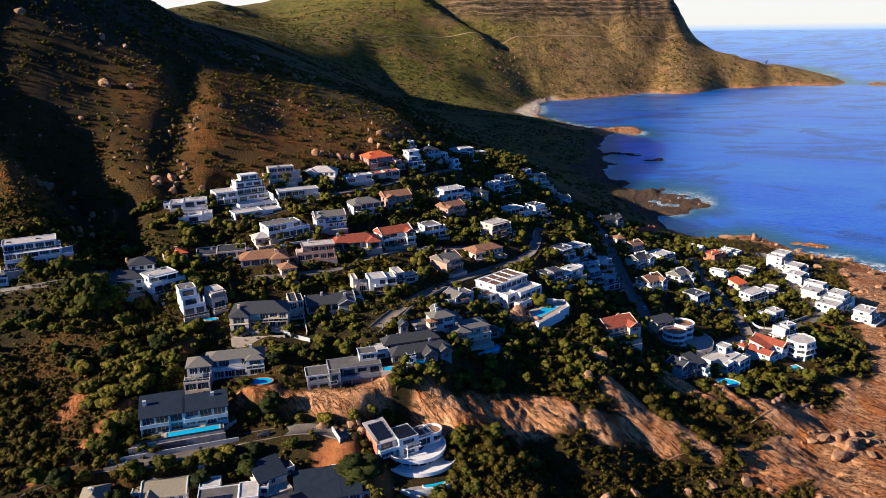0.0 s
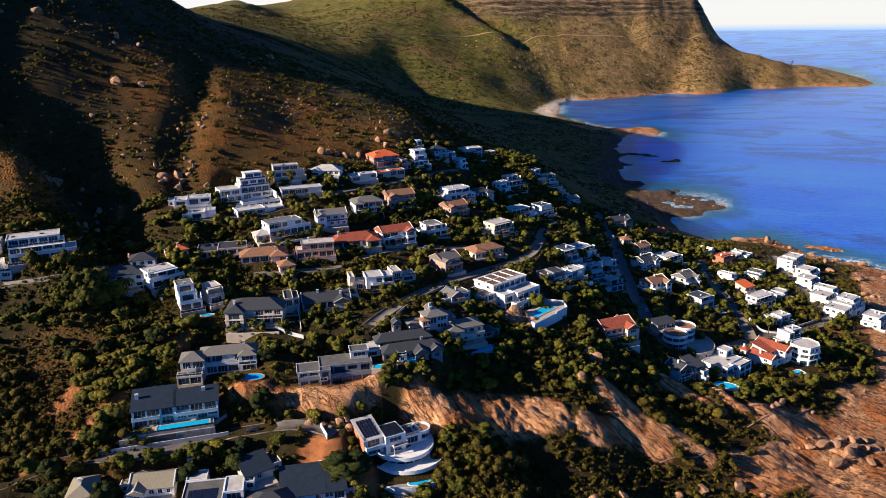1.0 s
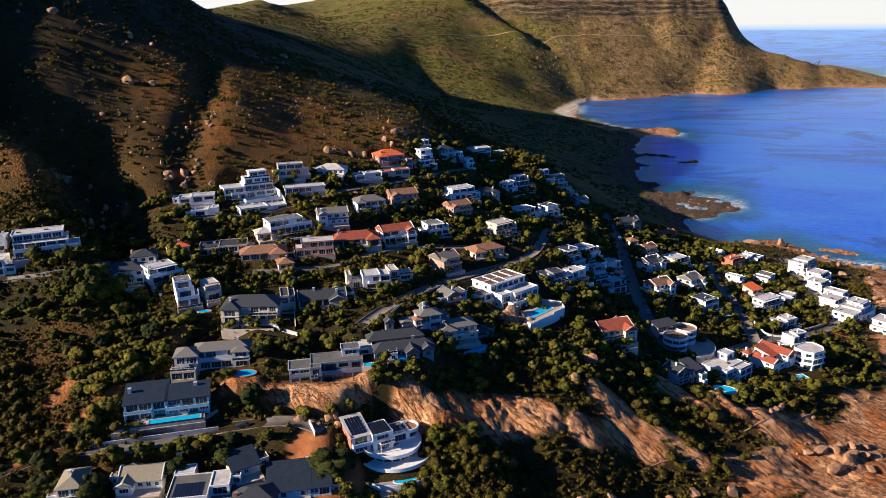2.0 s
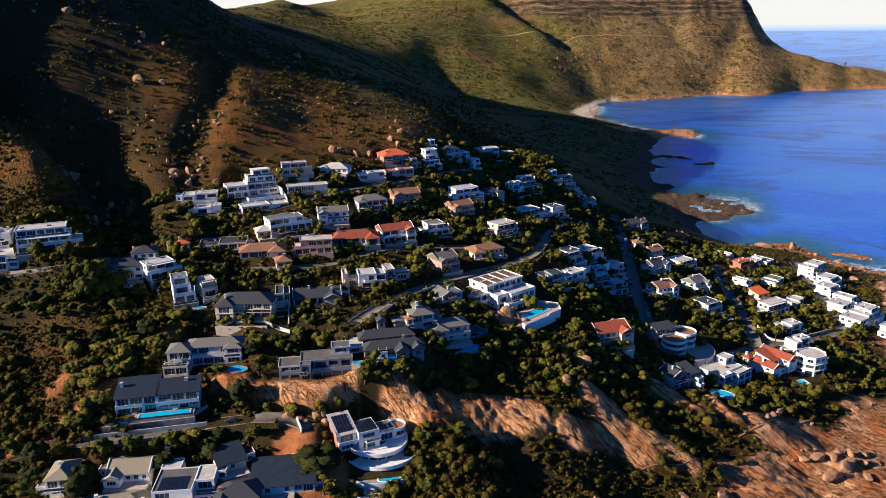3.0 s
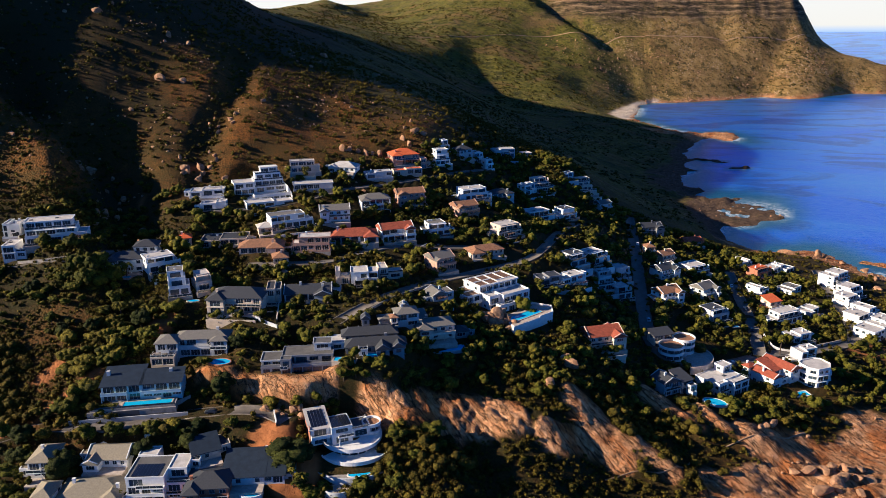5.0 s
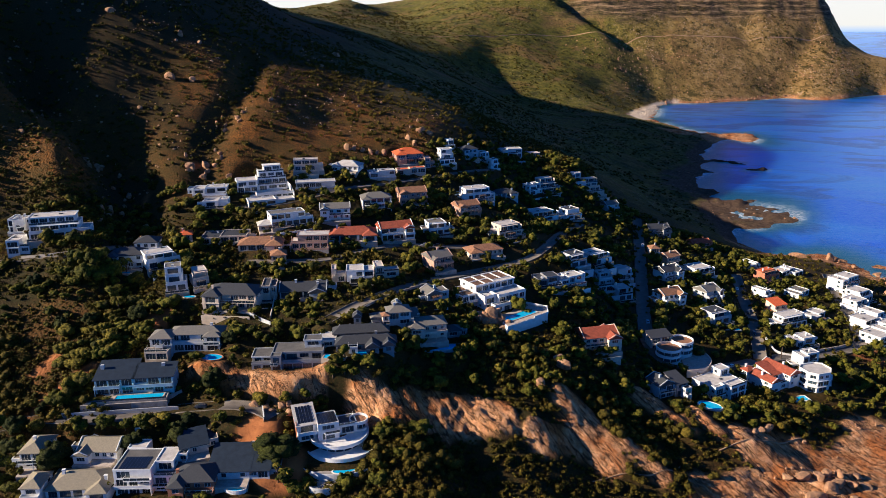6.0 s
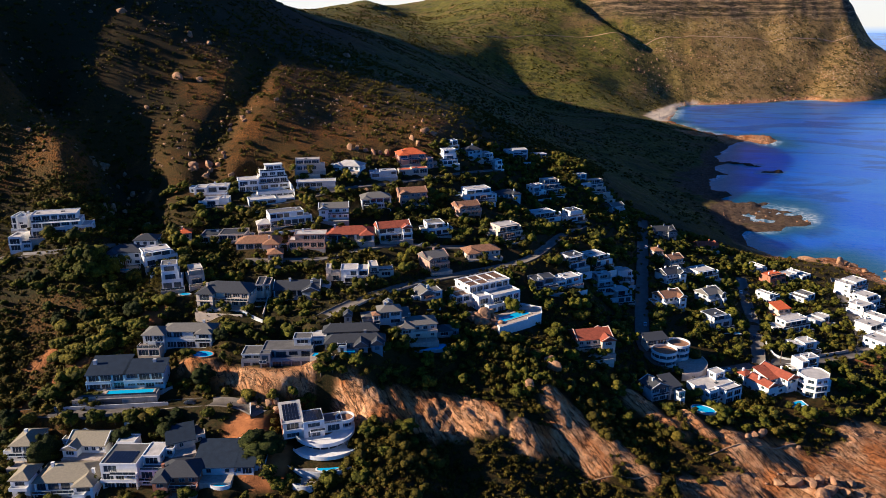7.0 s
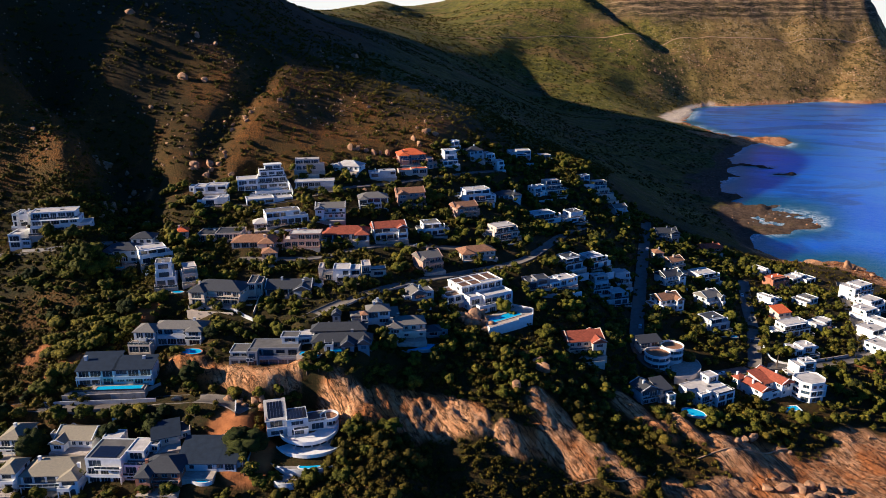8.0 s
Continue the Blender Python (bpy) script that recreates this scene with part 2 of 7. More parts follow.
def make_glass():
    m = Nodes("window_glass")
    m.set(Base_Color=m.mix(m.rand(), (0.012, 0.02, 0.03), (0.05, 0.07, 0.085)), Roughness=0.06)
    m.bsdf.inputs["Specular IOR Level"].default_value = 0.8
    return m.mat


def make_pool():
    m = Nodes("pool_water")
    m.set(Base_Color=m.mix(m.noise(1.2, 3), (0.04, 0.36, 0.66), (0.08, 0.48, 0.78)), Roughness=0.06)
    m.bump(m.noise(2.5, 3), 0.15, 0.05)
    return m.mat


def make_leaf(name, dark, light, tip):
    m = Nodes(name)
    per = m.island()
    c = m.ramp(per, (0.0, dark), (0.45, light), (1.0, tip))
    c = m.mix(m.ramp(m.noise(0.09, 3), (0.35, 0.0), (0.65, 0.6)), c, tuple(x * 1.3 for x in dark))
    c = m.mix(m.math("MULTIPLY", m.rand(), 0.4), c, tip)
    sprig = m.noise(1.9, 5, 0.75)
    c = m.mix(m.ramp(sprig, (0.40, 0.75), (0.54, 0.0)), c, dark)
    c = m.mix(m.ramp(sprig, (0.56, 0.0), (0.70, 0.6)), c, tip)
    m.set(Base_Color=c, Roughness=0.8)
    m.bsdf.inputs["Specular IOR Level"].default_value = 0.12
    m.bump(m.noise(2.4, 4, 0.8), 1.0, 0.55)
    return m.mat


def make_boulder():
    m = Nodes("granite")
    n = m.noise(0.5, 6, 0.7)
    c = m.ramp(n, (0.3, (0.12, 0.066, 0.032)), (0.5, (0.31, 0.175, 0.085)), (0.72, (0.48, 0.29, 0.155)))
    c = m.mix(m.ramp(m.noise(0.25, 4), (0.5, 0.0), (0.7, 0.7)), c, (0.44, 0.205, 0.085))
    c = m.mix(m.ramp(m.noise(0.9, 6, 0.75, m.stretch(1, 1, 0.25)), (0.55, 0.0), (0.7, 0.8)), c, (0.11, 0.080, 0.058))
    m.set(Base_Color=c, Roughness=0.9).bump(m.noise(2.2, 7, 0.75), 0.8, 0.25)
    return m.mat


GLASS, POOL, BOULDER = make_glass(), make_pool(), make_boulder()
FRAME = plain("grey_aluminium", (0.10, 0.10, 0.11), 0.5, 0.1, metal=0.3)
FRAME_WHITE = plain("white_window_frame", (0.70, 0.70, 0.68), 0.5, 0.1)
PAVING = plain("stone_paving", (0.45, 0.38, 0.31), 0.85, 0.2, 0.8)
CONCRETE = plain("weathered_concrete", (0.34, 0.31, 0.28), 0.9, 0.25, 0.5)
ASPHALT = plain("asphalt", (0.165, 0.142, 0.118), 0.9, 0.25, 0.25)
TIMBER = plain("dark_timber", (0.15, 0.085, 0.05), 0.7, 0.25)
SOLAR = plain("solar_cells", (0.012, 0.016, 0.032), 0.15, 0.2, spec=0.6)
BARK = plain("bark", (0.10, 0.07, 0.045), 0.95, 0.3, 2.0)
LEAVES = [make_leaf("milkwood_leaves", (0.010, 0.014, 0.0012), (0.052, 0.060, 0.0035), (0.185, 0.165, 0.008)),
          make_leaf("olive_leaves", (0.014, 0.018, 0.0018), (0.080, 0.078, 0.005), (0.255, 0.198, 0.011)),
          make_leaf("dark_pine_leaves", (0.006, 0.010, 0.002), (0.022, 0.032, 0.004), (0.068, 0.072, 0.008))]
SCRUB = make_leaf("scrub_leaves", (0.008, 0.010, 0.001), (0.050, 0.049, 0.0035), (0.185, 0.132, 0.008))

# ---- the lie of the land ----
# Spot heights (east, north, height) of each landform; the land is the smoothest sheet over them.
SHORE_ROCKS = [(117, 253, 9), (149, 280, 5), (158, 276, 1), (172, 268, 1), (175, 297, 3), (202, 335, 5), (140, 253, 6), (165, 240, 5), (230, 345, 3), (205, 288, -1), (150, 205, 2),
               (183, 333, 9), (150, 308, 14), (215, 376, 8), (248, 385, 5), (280, 470, 5), (239, 607, 4), (292, 550, 2), (268, 609, -1), (285, 400, -2), (330, 500, -3), (300, 590, -5)]
CLIFF = [(93, 251, 15), (110, 273, 15), (116, 293, 20), (73, 260, 22), (75, 277, 29), (36, 240, 30), (47, 258, 36), (20, 252, 38), (-3, 241, 47),
         (-5, 260, 57), (30, 228, 25), (60, 232, 20), (22, 206, 32), (54, 283, 42), (59, 292, 42), (30, 272, 46), (-54, 228, 50), (-20, 241, 57), (-20, 230, 45), (85, 230, 8), (60, 195, 18)]
NEAR_SLOPE = [(-125, 195, 43), (-119, 215, 53), (-147, 238, 60), (-43, 207, 42), (-90, 218, 49), (-74, 234, 57), (-74, 226, 49), (-89, 175, 28), (-60, 186, 33),
              (-40, 186, 30), (-2, 210, 34), (-108, 178, 35), (-37, 232, 52), (-15, 186, 24), (-200, 215, 62), (-170, 170, 48), (-40, 150, 10), (30, 165, 8), (-130, 140, 25)]
VILLAGE = [(-83, 244, 58), (-82, 278, 66), (-111, 280, 73), (-129, 289, 75), (-139, 279, 70), (-157, 276, 83), (-184, 287, 86), (-57, 283, 65), (-45, 301, 66),
           (-27, 313, 66), (-4, 352, 64), (22, 328, 56), (37, 307, 49), (14, 287, 54), (57, 364, 52), (20, 400, 67), (-54, 348, 75), (-88, 345, 81), (-118, 326, 77),
           (-37, 410, 82), (-10, 455, 80), (33, 461, 60), (32, 514, 66), (62, 573, 57), (-2, 567, 83), (69, 418, 50), (-139, 352, 90), (-117, 382, 93), (-98, 400, 96), (-84, 420, 96), (-56, 460, 97)]
LOW_VILLAGE = [(101, 310, 24), (130, 327, 17), (163, 350, 14), (187, 353, 12), (113, 352, 26), (97, 378, 33), (77, 396, 36), (113, 442, 31), (175, 524, 16),
               (177, 450, 14), (243, 510, 7), (241, 432, 8), (152, 378, 20), (122, 303, 20), (200, 580, 8), (102, 533, 37), (150, 590, 18)]
# Some western spots are unseen high ground, raised to shade hill and coast.
HILL = [(-175, 328, 92), (-224, 320, 104), (-222, 373, 112), (-222, 340, 122), (-266, 411, 147), (-226, 424, 130), (-232, 471, 145), (-161, 480, 132), (-261, 535, 175),
        (-306, 515, 191), (-203, 717, 153), (-235, 710, 164), (-124, 489, 116), (-93, 450, 105), (-58, 504, 110), (-162, 388, 108), (-407, 1089, 192), (-473, 1090, 222),
        (-336, 1090, 174), (-235, 1250, 112), (-168, 1258, 83), (-437, 530, 255), (-290, 400, 140), (-430, 425, 235), (-700, 760, 450), (-560, 900, 350), (-640, 520, 370), (-800, 1100, 400), (48, 581, 76), (12, 580, 77), (26, 690, 62), (-40, 650, 96), (-256, 358, 127), (-284, 376, 149), (-312, 384, 166)]
COAST = [(213, 687, -5), (205, 655, -5), (235, 665, -8), (167, 690, 4), (238, 738, 0), (199, 815, 0), (165, 807, 3), (130, 951, 6), (190, 980, 0), (203, 1160, 2), (110, 1080, 22), (220, 1275, 6), (290, 1300, 4), (100, 1300, 26),
         (330, 1340, -6), (235, 1130, -6), (225, 900, -8), (290, 740, -9), (187, 640, 1), (236, 1420, -9), (176, 1470, -1), (85, 1486, 14), (158, 1640, 1), (98, 1565, 7), (128, 1690, 6), (136, 1527, 2), (172, 1760, 2), (164, 1803, 5), (-28, 1457, 26), (180, 1250, 9), (262, 1225, -6), (255, 1375, -8)]
FAR_SLOPE = [(212, 1865, 1), (375, 1952, 0), (505, 2055, 0), (767, 2200, 0), (922, 2260, 2), (1250, 2285, 5), (1400, 2290, 3), (1110, 2290, 7), (1130, 2215, -12), (1280, 2225, -14), (1450, 2235, -14), (980, 2225, -9), (-193, 1620, 72), (-26, 1711, 70), (30, 1590, 30), (60, 1660, 28), (112, 1760, 21),
             (-156, 1817, 134), (-271, 1760, 152), (-404, 1744, 172), (52, 2010, 145), (49, 1900, 100), (45, 1770, 48), (209, 2090, 142), (200, 2050, 106), (188, 1965, 68), (172, 1905, 34), (416, 2200, 138), (402, 2110, 82), (597, 2270, 122),
             (571, 2150, 58), (782, 2300, 77), (776, 2240, 40), (-71, 2070, 193), (-66, 1930, 135), (-193, 2060, 224), (428, 2270, 188), (618, 2350, 186), (217, 2180, 190)]
FAR_TOP = [(636, 2420, 252), (665, 2405, 205), (703, 2400, 152), (744, 2392, 121), (841, 2372, 86), (900, 2355, 67), (965, 2340, 47), (1028, 2325, 23), (-601, 2228, 212), (-860, 2250, 245), (-749, 2250, 261), (660, 2520, 270), (480, 2420, 300), (200, 2380, 330), (-200, 2320, 330),
           (-700, 2600, 250), (-1200, 2600, 210), (0, 2900, 480), (450, 2800, 380), (800, 2560, 80), (950, 2550, 10), (1300, 2450, -15), (800, 3300, -20), (1100, 3300, -25), (500, 3400, 150)]
ROUND_ABOUT = [(-200, 60, 45), (-330, 230, 104), (-400, 80, 110), (-700, -200, 160), (-300, -200, 40), (0, -100, -12), (200, 100, -15), (500, 400, -20), (600, 900, -22), (700, 1500, -22), (520, 1750, -16),
               (400, -300, -20), (1500, 1800, -25), (1600, 2700, -25), (-900, 1700, 240), (-1300, 900, 430), (-1300, 0, 300), (-500, -800, 30), (1500, 0, -25)]
SPOTS = np.array(SHORE_ROCKS + CLIFF + NEAR_SLOPE + VILLAGE + LOW_VILLAGE + HILL + COAST + FAR_SLOPE + FAR_TOP + ROUND_ABOUT, float)


def thin_plate(a, b):
    d2 = ((a[:, None, :] - b[None, :, :]) ** 2).sum(-1) + 1e-9
    return 0.5 * d2 * np.log(d2)


# a smooth sheet in a measure of the ground that shrinks with distance, so that near and far spots bear alike
def shrunk(x, y):
    dx, dy = np.asarray(x, float) - 50, np.asarray(y, float) + 10
    r = np.hypot(dx, dy) + 1e-6
    k = 100 * np.log1p(r / 150) / r
    return np.stack([dx * k, dy * k], -1) / 30


NODES = shrunk(SPOTS[:, 0], SPOTS[:, 1])
count = len(NODES)
system = np.zeros((count + 3, count + 3))
slack = np.full(count, 0.0015)
first = len(SHORE_ROCKS + CLIFF + NEAR_SLOPE + VILLAGE + LOW_VILLAGE)
slack[first:first + len(HILL)] = 0.010     # the hill is rounder than its spots
system[:count, :count] = thin_plate(NODES, NODES) + np.diag(slack)
system[:count, count:] = np.c_[np.ones(count), NODES]
system[count:, :count] = system[:count, count:].T
WEIGHTS = np.linalg.solve(system, np.r_[SPOTS[:, 2], 0, 0, 0])


def hash_grid(i, j, seed):
    h = (i.astype(np.int64) * 374761393 + j.astype(np.int64) * 668265263 + seed * 974711) & 0x7FFFFFFF
    h = ((h ^ (h >> 13)) * 1274126177) & 0x7FFFFFFF
    return ((h ^ (h >> 16)) & 0xFFFF) / 65535.0


def wave(x, y, size, seed=0):
    """Smooth noise from -1 to 1 with features of about size metres."""
    x, y = np.asarray(x, float) / size, np.asarray(y, float) / size
    i, j = np.floor(x), np.floor(y)
    u, v = x - i, y - j
    u, v = u * u * (3 - 2 * u), v * v * (3 - 2 * v)
    a, b, c, d = (hash_grid(i + p, j + q, seed) for p, q in ((0, 0), (1, 0), (0, 1), (1, 1)))
    return 2 * (a * (1 - u) * (1 - v) + b * u * (1 - v) + c * (1 - u) * v + d * u * v) - 1


def rough(x, y, size, steps=4, seed=0, ridged=False):
    total, gain = 0.0, 1.0
    for k in range(steps):
        n = wave(x * math.cos(k) - y * math.sin(k), x * math.sin(k) + y * math.cos(k), size / 2**k, seed + k)
        total, gain = total + gain * ((1 - 2 * abs(n)) if ridged else n), gain * 0.5
    return total


def step(a, b, v):
    s = np.clip((np.asarray(v, float) - a) / (b - a), 0, 1)
    return s * s * (3 - 2 * s)


def along(x, y, *line):
    """The distance from a line of points."""
    best = np.full(np.shape(x), 1e9)
    for (ax, ay), (bx, by) in zip(line, line[1:]):
        k = np.clip(((x - ax) * (bx - ax) + (y - ay) * (by - ay)) / ((bx - ax) ** 2 + (by - ay) ** 2), 0, 1)
        best = np.minimum(best, np.hypot(x - ax - k * (bx - ax), y - ay - k * (by - ay)))
    return best


def base_height(x, y):
    x, y = np.atleast_1d(np.asarray(x, float)), np.atleast_1d(np.asarray(y, float))
    z = np.empty(len(x))
    for k in range(0, len(x), 40000):
        p = shrunk(x[k:k + 40000], y[k:k + 40000])
        z[k:k + 40000] = thin_plate(p, NODES) @ WEIGHTS[:count] + WEIGHTS[count] + p @ WEIGHTS[count + 1:]
    return np.clip(z, -30, 700)


GULLIES = [(((-150, 372), (-168, 400), (-176, 440), (-190, 500), (-215, 560)), 7, 12), (((-165, 318), (-185, 342), (-205, 362), (-225, 382), (-250, 394), (-293, 410), (-340, 450)), 14, 19), (((-120, 2240), (-75, 2195), (25, 2100), (95, 2045)), 24, 34), (((-150, 2170), (-55, 2080), (30, 2010)), -9, 40),
           (((300, 2360), (380, 2270), (430, 2200)), 8, 24), (((610, 2330), (560, 2240), (545, 2150)), 5, 22)]


def covers(x, y, z):
    """How much of the ground is bare rock, sand, dry grass, far green scrub and red earth."""
    n1, n2 = rough(x, y, 14, 3, 11), rough(x, y, 45, 3, 12)
    cliff = np.full(np.shape(x), 1e9)
    for wide, *line in BARE_ROCK:
        cliff = np.minimum(cliff, along(x, y, *line) - wide)
    rock = 1 - step(-1.0, 1.8, cliff + n1 * 2.2)
    shore = (1 - step(3, 5.5, z + n2 * 3)) * step(560, 640, y)
    rock = np.maximum(rock, shore * step(-12, -4, z))
    rock = np.maximum(rock, (1 - step(2, 3.5, z)) * 1.0)
    rock = np.maximum(rock, (1 - step(22, 34, along(x, y, (175, 1285), (298, 1312)))) * step(-2, 0, z))
    rock = np.maximum(rock, (1 - step(3, 7, z + n2 * 3)) * step(1750, 1900, y))
    sand = 1 - step(-2, 8, along(x, y, (118, 1520), (112, 1570), (140, 1680), (166, 1790), (195, 1865)) - 30)
    sand = sand * step(-2, 0.2, z) * (1 - step(4, 7, z))
    far = step(1150, 1350, y)
    spur = 1 - step(35, 95, np.minimum(along(x, y, (-175, 520), (-140, 480), (-100, 440), (-60, 490)), along(x, y, (-260, 330), (-215, 322), (-190, 312))) + 18 * n2)
    grass = np.clip(0.5 * (1 - step(8, 18, along(x, y, (-136, 222), (-146, 236), (-150, 248)) + 4 * n1)) + 0.45 * step(-0.1, 0.4, n2) * (1 - step(-120, -95, x)) * (1 - step(300, 330, y)) + step(88, 104, z + n2 * 4) * (0.10 + 0.90 * spur) + step(-0.2, 0.5, n2 + 0.25 * n1) * 0.20, 0, 1) * (1 - far)
    earth = 1 - step(3, 7, along(x, y, (-42, 206), (-32, 204)) - 5 + n1 * 2)
    path = np.minimum(along(x, y, (-136, 192), (-130, 198), (-126, 204.5), (-121, 215), (-117, 222)), along(x, y, (-111, 246), (-107, 255)) - 2.5)
    earth = np.maximum(earth, (1 - step(0.9, 2.6, path + n1 * 0.7)) * 0.85)
    earth = np.maximum(earth, (1 - step(-2, 3, along(x, y, (212, 404), (240, 402)) - 6 + n1 * 3)) * 0.8)
    scar = np.minimum(along(x, y, (-136, 223), (-137, 217)) - 3, np.minimum(along(x, y, (-166, 384), (-156, 386)) - 3, along(x, y, (-180, 357), (-176, 346)) - 3))
    earth = np.maximum(earth, (1 - step(-2.0, 2.5, scar + n1 * 3)) * 0.7)
    lee = step(520, 640, y) * step(-230, -110, x + 0.25 * (y - 600))
    grass, far = grass * (1 - 0.9 * lee), np.maximum(far, 0.9 * lee * step(560, 700, y))
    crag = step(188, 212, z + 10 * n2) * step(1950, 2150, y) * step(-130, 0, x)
    wet = step(625, 650, y) * (1 - step(1215, 1250, y))
    return rock, np.clip(sand, 0, 1), grass, far, np.clip(earth, 0, 1), crag, wet


# stretches of bare granite: half width, and a line along the middle
BARE_ROCK = [(2.4, (-80, 230), (-67, 228.5), (-55, 230), (-43, 229.3), (-31, 235.5)), (4.5, (-14, 235.5), (2, 239), (9, 240)), (8.5, (8, 241), (24, 246), (37, 249)), (4, (-8, 233), (20, 237)),
             (7.5, (63, 268), (74, 262), (78, 258)), (5.5, (54, 249), (66, 256)), (4.6, (94, 297), (106, 289), (113, 284)), (3.8, (115, 297), (125, 287)), (4.5, (88, 264), (97, 258), (101, 256)),
             (7, (116, 260), (128, 256), (146, 263)), (11, (138, 288), (163, 295), (185, 288)), (9, (140, 262), (160, 278)), (6, (188, 328), (205, 332)),
             (9, (118, 252), (146, 276), (170, 296), (195, 320)), (14, (150, 240), (190, 290), (225, 340), (262, 430), (292, 520)), (16, (240, 612), (275, 570))]
PADS = []


# rounded ribs of granite that stand out of the slope: height, half width, line
RIBS = [(4.0, 8, (58, 273), (68, 267), (82, 257)), (3.2, 6, (93, 298), (104, 290), (114, 283)), (3.0, 4.2, (115, 298), (126, 286)), (3.2, 6, (86, 266), (103, 255)), (2.6, 6, (50, 254), (60, 247)), (2.5, 8, (20, 249), (38, 243)), (3.0, 9, (136, 290), (168, 282))]
# low reefs off the shore: height, half width, line
REEFS = [(1.6, 9, (175, 1190), (200, 1186), (222, 1205)), (1.4, 9, (160, 1050), (183, 1054), (205, 1060)), (1.2, 6, (215, 1066), (247, 1047)), (1.2, 6, (250, 1004), (266, 1005)), (1.4, 9, (165, 985), (196, 975)),
         (1.3, 8, (134, 943), (165, 922)), (2.0, 10, (170, 812), (208, 806)), (1.0, 6, (208, 806), (232, 818)), (2.6, 20, (140, 705), (205, 722)), (1.8, 13, (195, 722), (240, 738)), (2.4, 16, (150, 775), (195, 800)), (2.0, 14, (150, 880), (180, 850)), (1.0, 4, (170, 694), (178, 688)), (1.0, 5, (283, 600), (300, 592))]


def land(x, y, pads=True):
    """The height of the ground."""
    x, y = np.atleast_1d(np.asarray(x, float)), np.atleast_1d(np.asarray(y, float))
    z = base_height(x, y)
    for line, depth, width in GULLIES:
        z = z - depth * np.exp(-(along(x, y, *line) / width) ** 2)
    for high, wide, *line in RIBS:
        z = z + high * np.exp(-(along(x, y, *line) / wide) ** 2)
    wild = step(95, 125, z) * (1 - step(1100, 1300, y))
    far = step(1300, 1600, y) * step(5, 40, z)
    z = z + wild * (1.5 * rough(x, y, 42, 4, 1)) + far * (1.6 * rough(x, y, 90, 4, 2) * step(10, 120, z)) + 0.35 * rough(x, y, 9, 3, 3) * (1 - far)
    spit = along(x, y, (175, 1285), (232, 1300), (298, 1312))
    z = np.where(spit < 40, np.maximum(z, 6.5 - 0.035 * spit**2 + 1.5 * rough(x, y, 18, 3, 9)), z)
    for high, wide, *line in REEFS:
        out = along(x, y, *line) / wide
        z = np.where(out < 1.6, np.maximum(z, high * (1 - out**2) + 0.9 * rough(x, y, 14, 3, 19) - 0.2), z)
    crag = far * step(195, 215, z)
    z = z + crag * 3.5 * (step(0.30, 0.70, ((z + 5 * wave(x, y, 120, 13)) / 19) % 1.0) - 0.5)
    rock = covers(x, y, z)[0]
    down, across = 0.85 * x - 0.53 * y, 0.53 * x + 0.85 * y
    slant = rough(across, down * 0.16, 4.2, 3, 7, True) + 0.5 * rough(x, y, 3.0, 2, 17, True)
    ledge = (x * 0.38 - y * 0.75 + 3.5 * rough(x, y, 24, 2, 14)) / 8
    z = z + rock * 0.8 * (step(0.70, 0.90, ledge % 1.0) - ledge % 1.0) * step(90, 110, x) * (1 - step(600, 640, y))
    z = z + rock * ((0.38 + 0.5 * (1 - step(45, 60, x))) * slant + 0.8 * rough(x, y, 18, 4, 8)) * step(-3, 2, z) * (1 + 1.2 * step(600, 800, y))
    if pads and PADS:
        order = np.argsort(y)
        rank = y[order]
        for px, py, pz, pr in PADS:
            near = order[np.searchsorted(rank, py - pr * 1.6):np.searchsorted(rank, py + pr * 1.6)]
            w = 1 - step(pr * 0.75, pr * 1.6, np.hypot(x[near] - px, y[near] - py))
            z[near] = z[near] * (1 - w) + pz * w
    return z


# ---- the plan of the village ----
PLOTS, ROADS = [], []


def villa(x, y, yaw, w, d, storeys, wall, roof, form):
    PLOTS.append((x, y, yaw, w, d, storeys, wall, roof, form))


def road(name, width, *line):
    ROADS.append((name, width, line))


villa(-182.0, 290.8, 30, 25.8, 14.0, 3, "white", "flat", "terraces")
villa(-204.7, 290.1, 22, 7.0, 10.0, 2, "white", "flat", "flat")
villa(-193.7, 277.7, 22, 9.5, 11.0, 2, "white", "flat", "flat")
villa(-144.7, 287.8, 20, 15.7, 10.0, 2, "white", "slate", "hip")
villa(-142.3, 300.1, 20, 10.4, 9.0, 2, "white", "slate", "hip")
villa(-129.0, 289.6, 48, 14.9, 11.0, 2, "white", "flat", "terraces")
villa(-111.6, 274.4, 32, 8.9, 12.0, 3, "white", "tile_grey", "terraces")
villa(-103.6, 279.5, 42, 6.9, 10.0, 2, "cream", "flat", "terraces")
villa(-82.3, 272.7, 8, 22.5, 12.0, 2, "cream", "slate", "hip")
villa(-70.7, 282.9, 20, 6.1, 11.0, 2, "cream", "slate", "flat")
villa(-57.4, 289.4, 18, 20.5, 11.0, 1, "pale", "slate", "gable")
villa(-47.0, 306.0, 20, 6.6, 8.0, 2, "cream", "flat", "flat")
villa(-37.0, 307.5, 20, 12.5, 9.0, 2, "white", "flat", "flat")
villa(-27.3, 316.8, 26, 11.5, 9.0, 2, "cream", "flat", "flat")
villa(-8.9, 344.1, 42, 11.9, 10.0, 2, "pink", "tile_grey", "gable")
villa(10.3, 369.3, 32, 19.0, 9.0, 1, "cream", "tile_brown", "hip")
villa(-17.7, 381.8, 32, 11.8, 11.0, 2, "white", "tile_grey", "terraces")
villa(17.4, 400.2, 44, 15.9, 12.0, 2, "cream", "flat", "terraces")
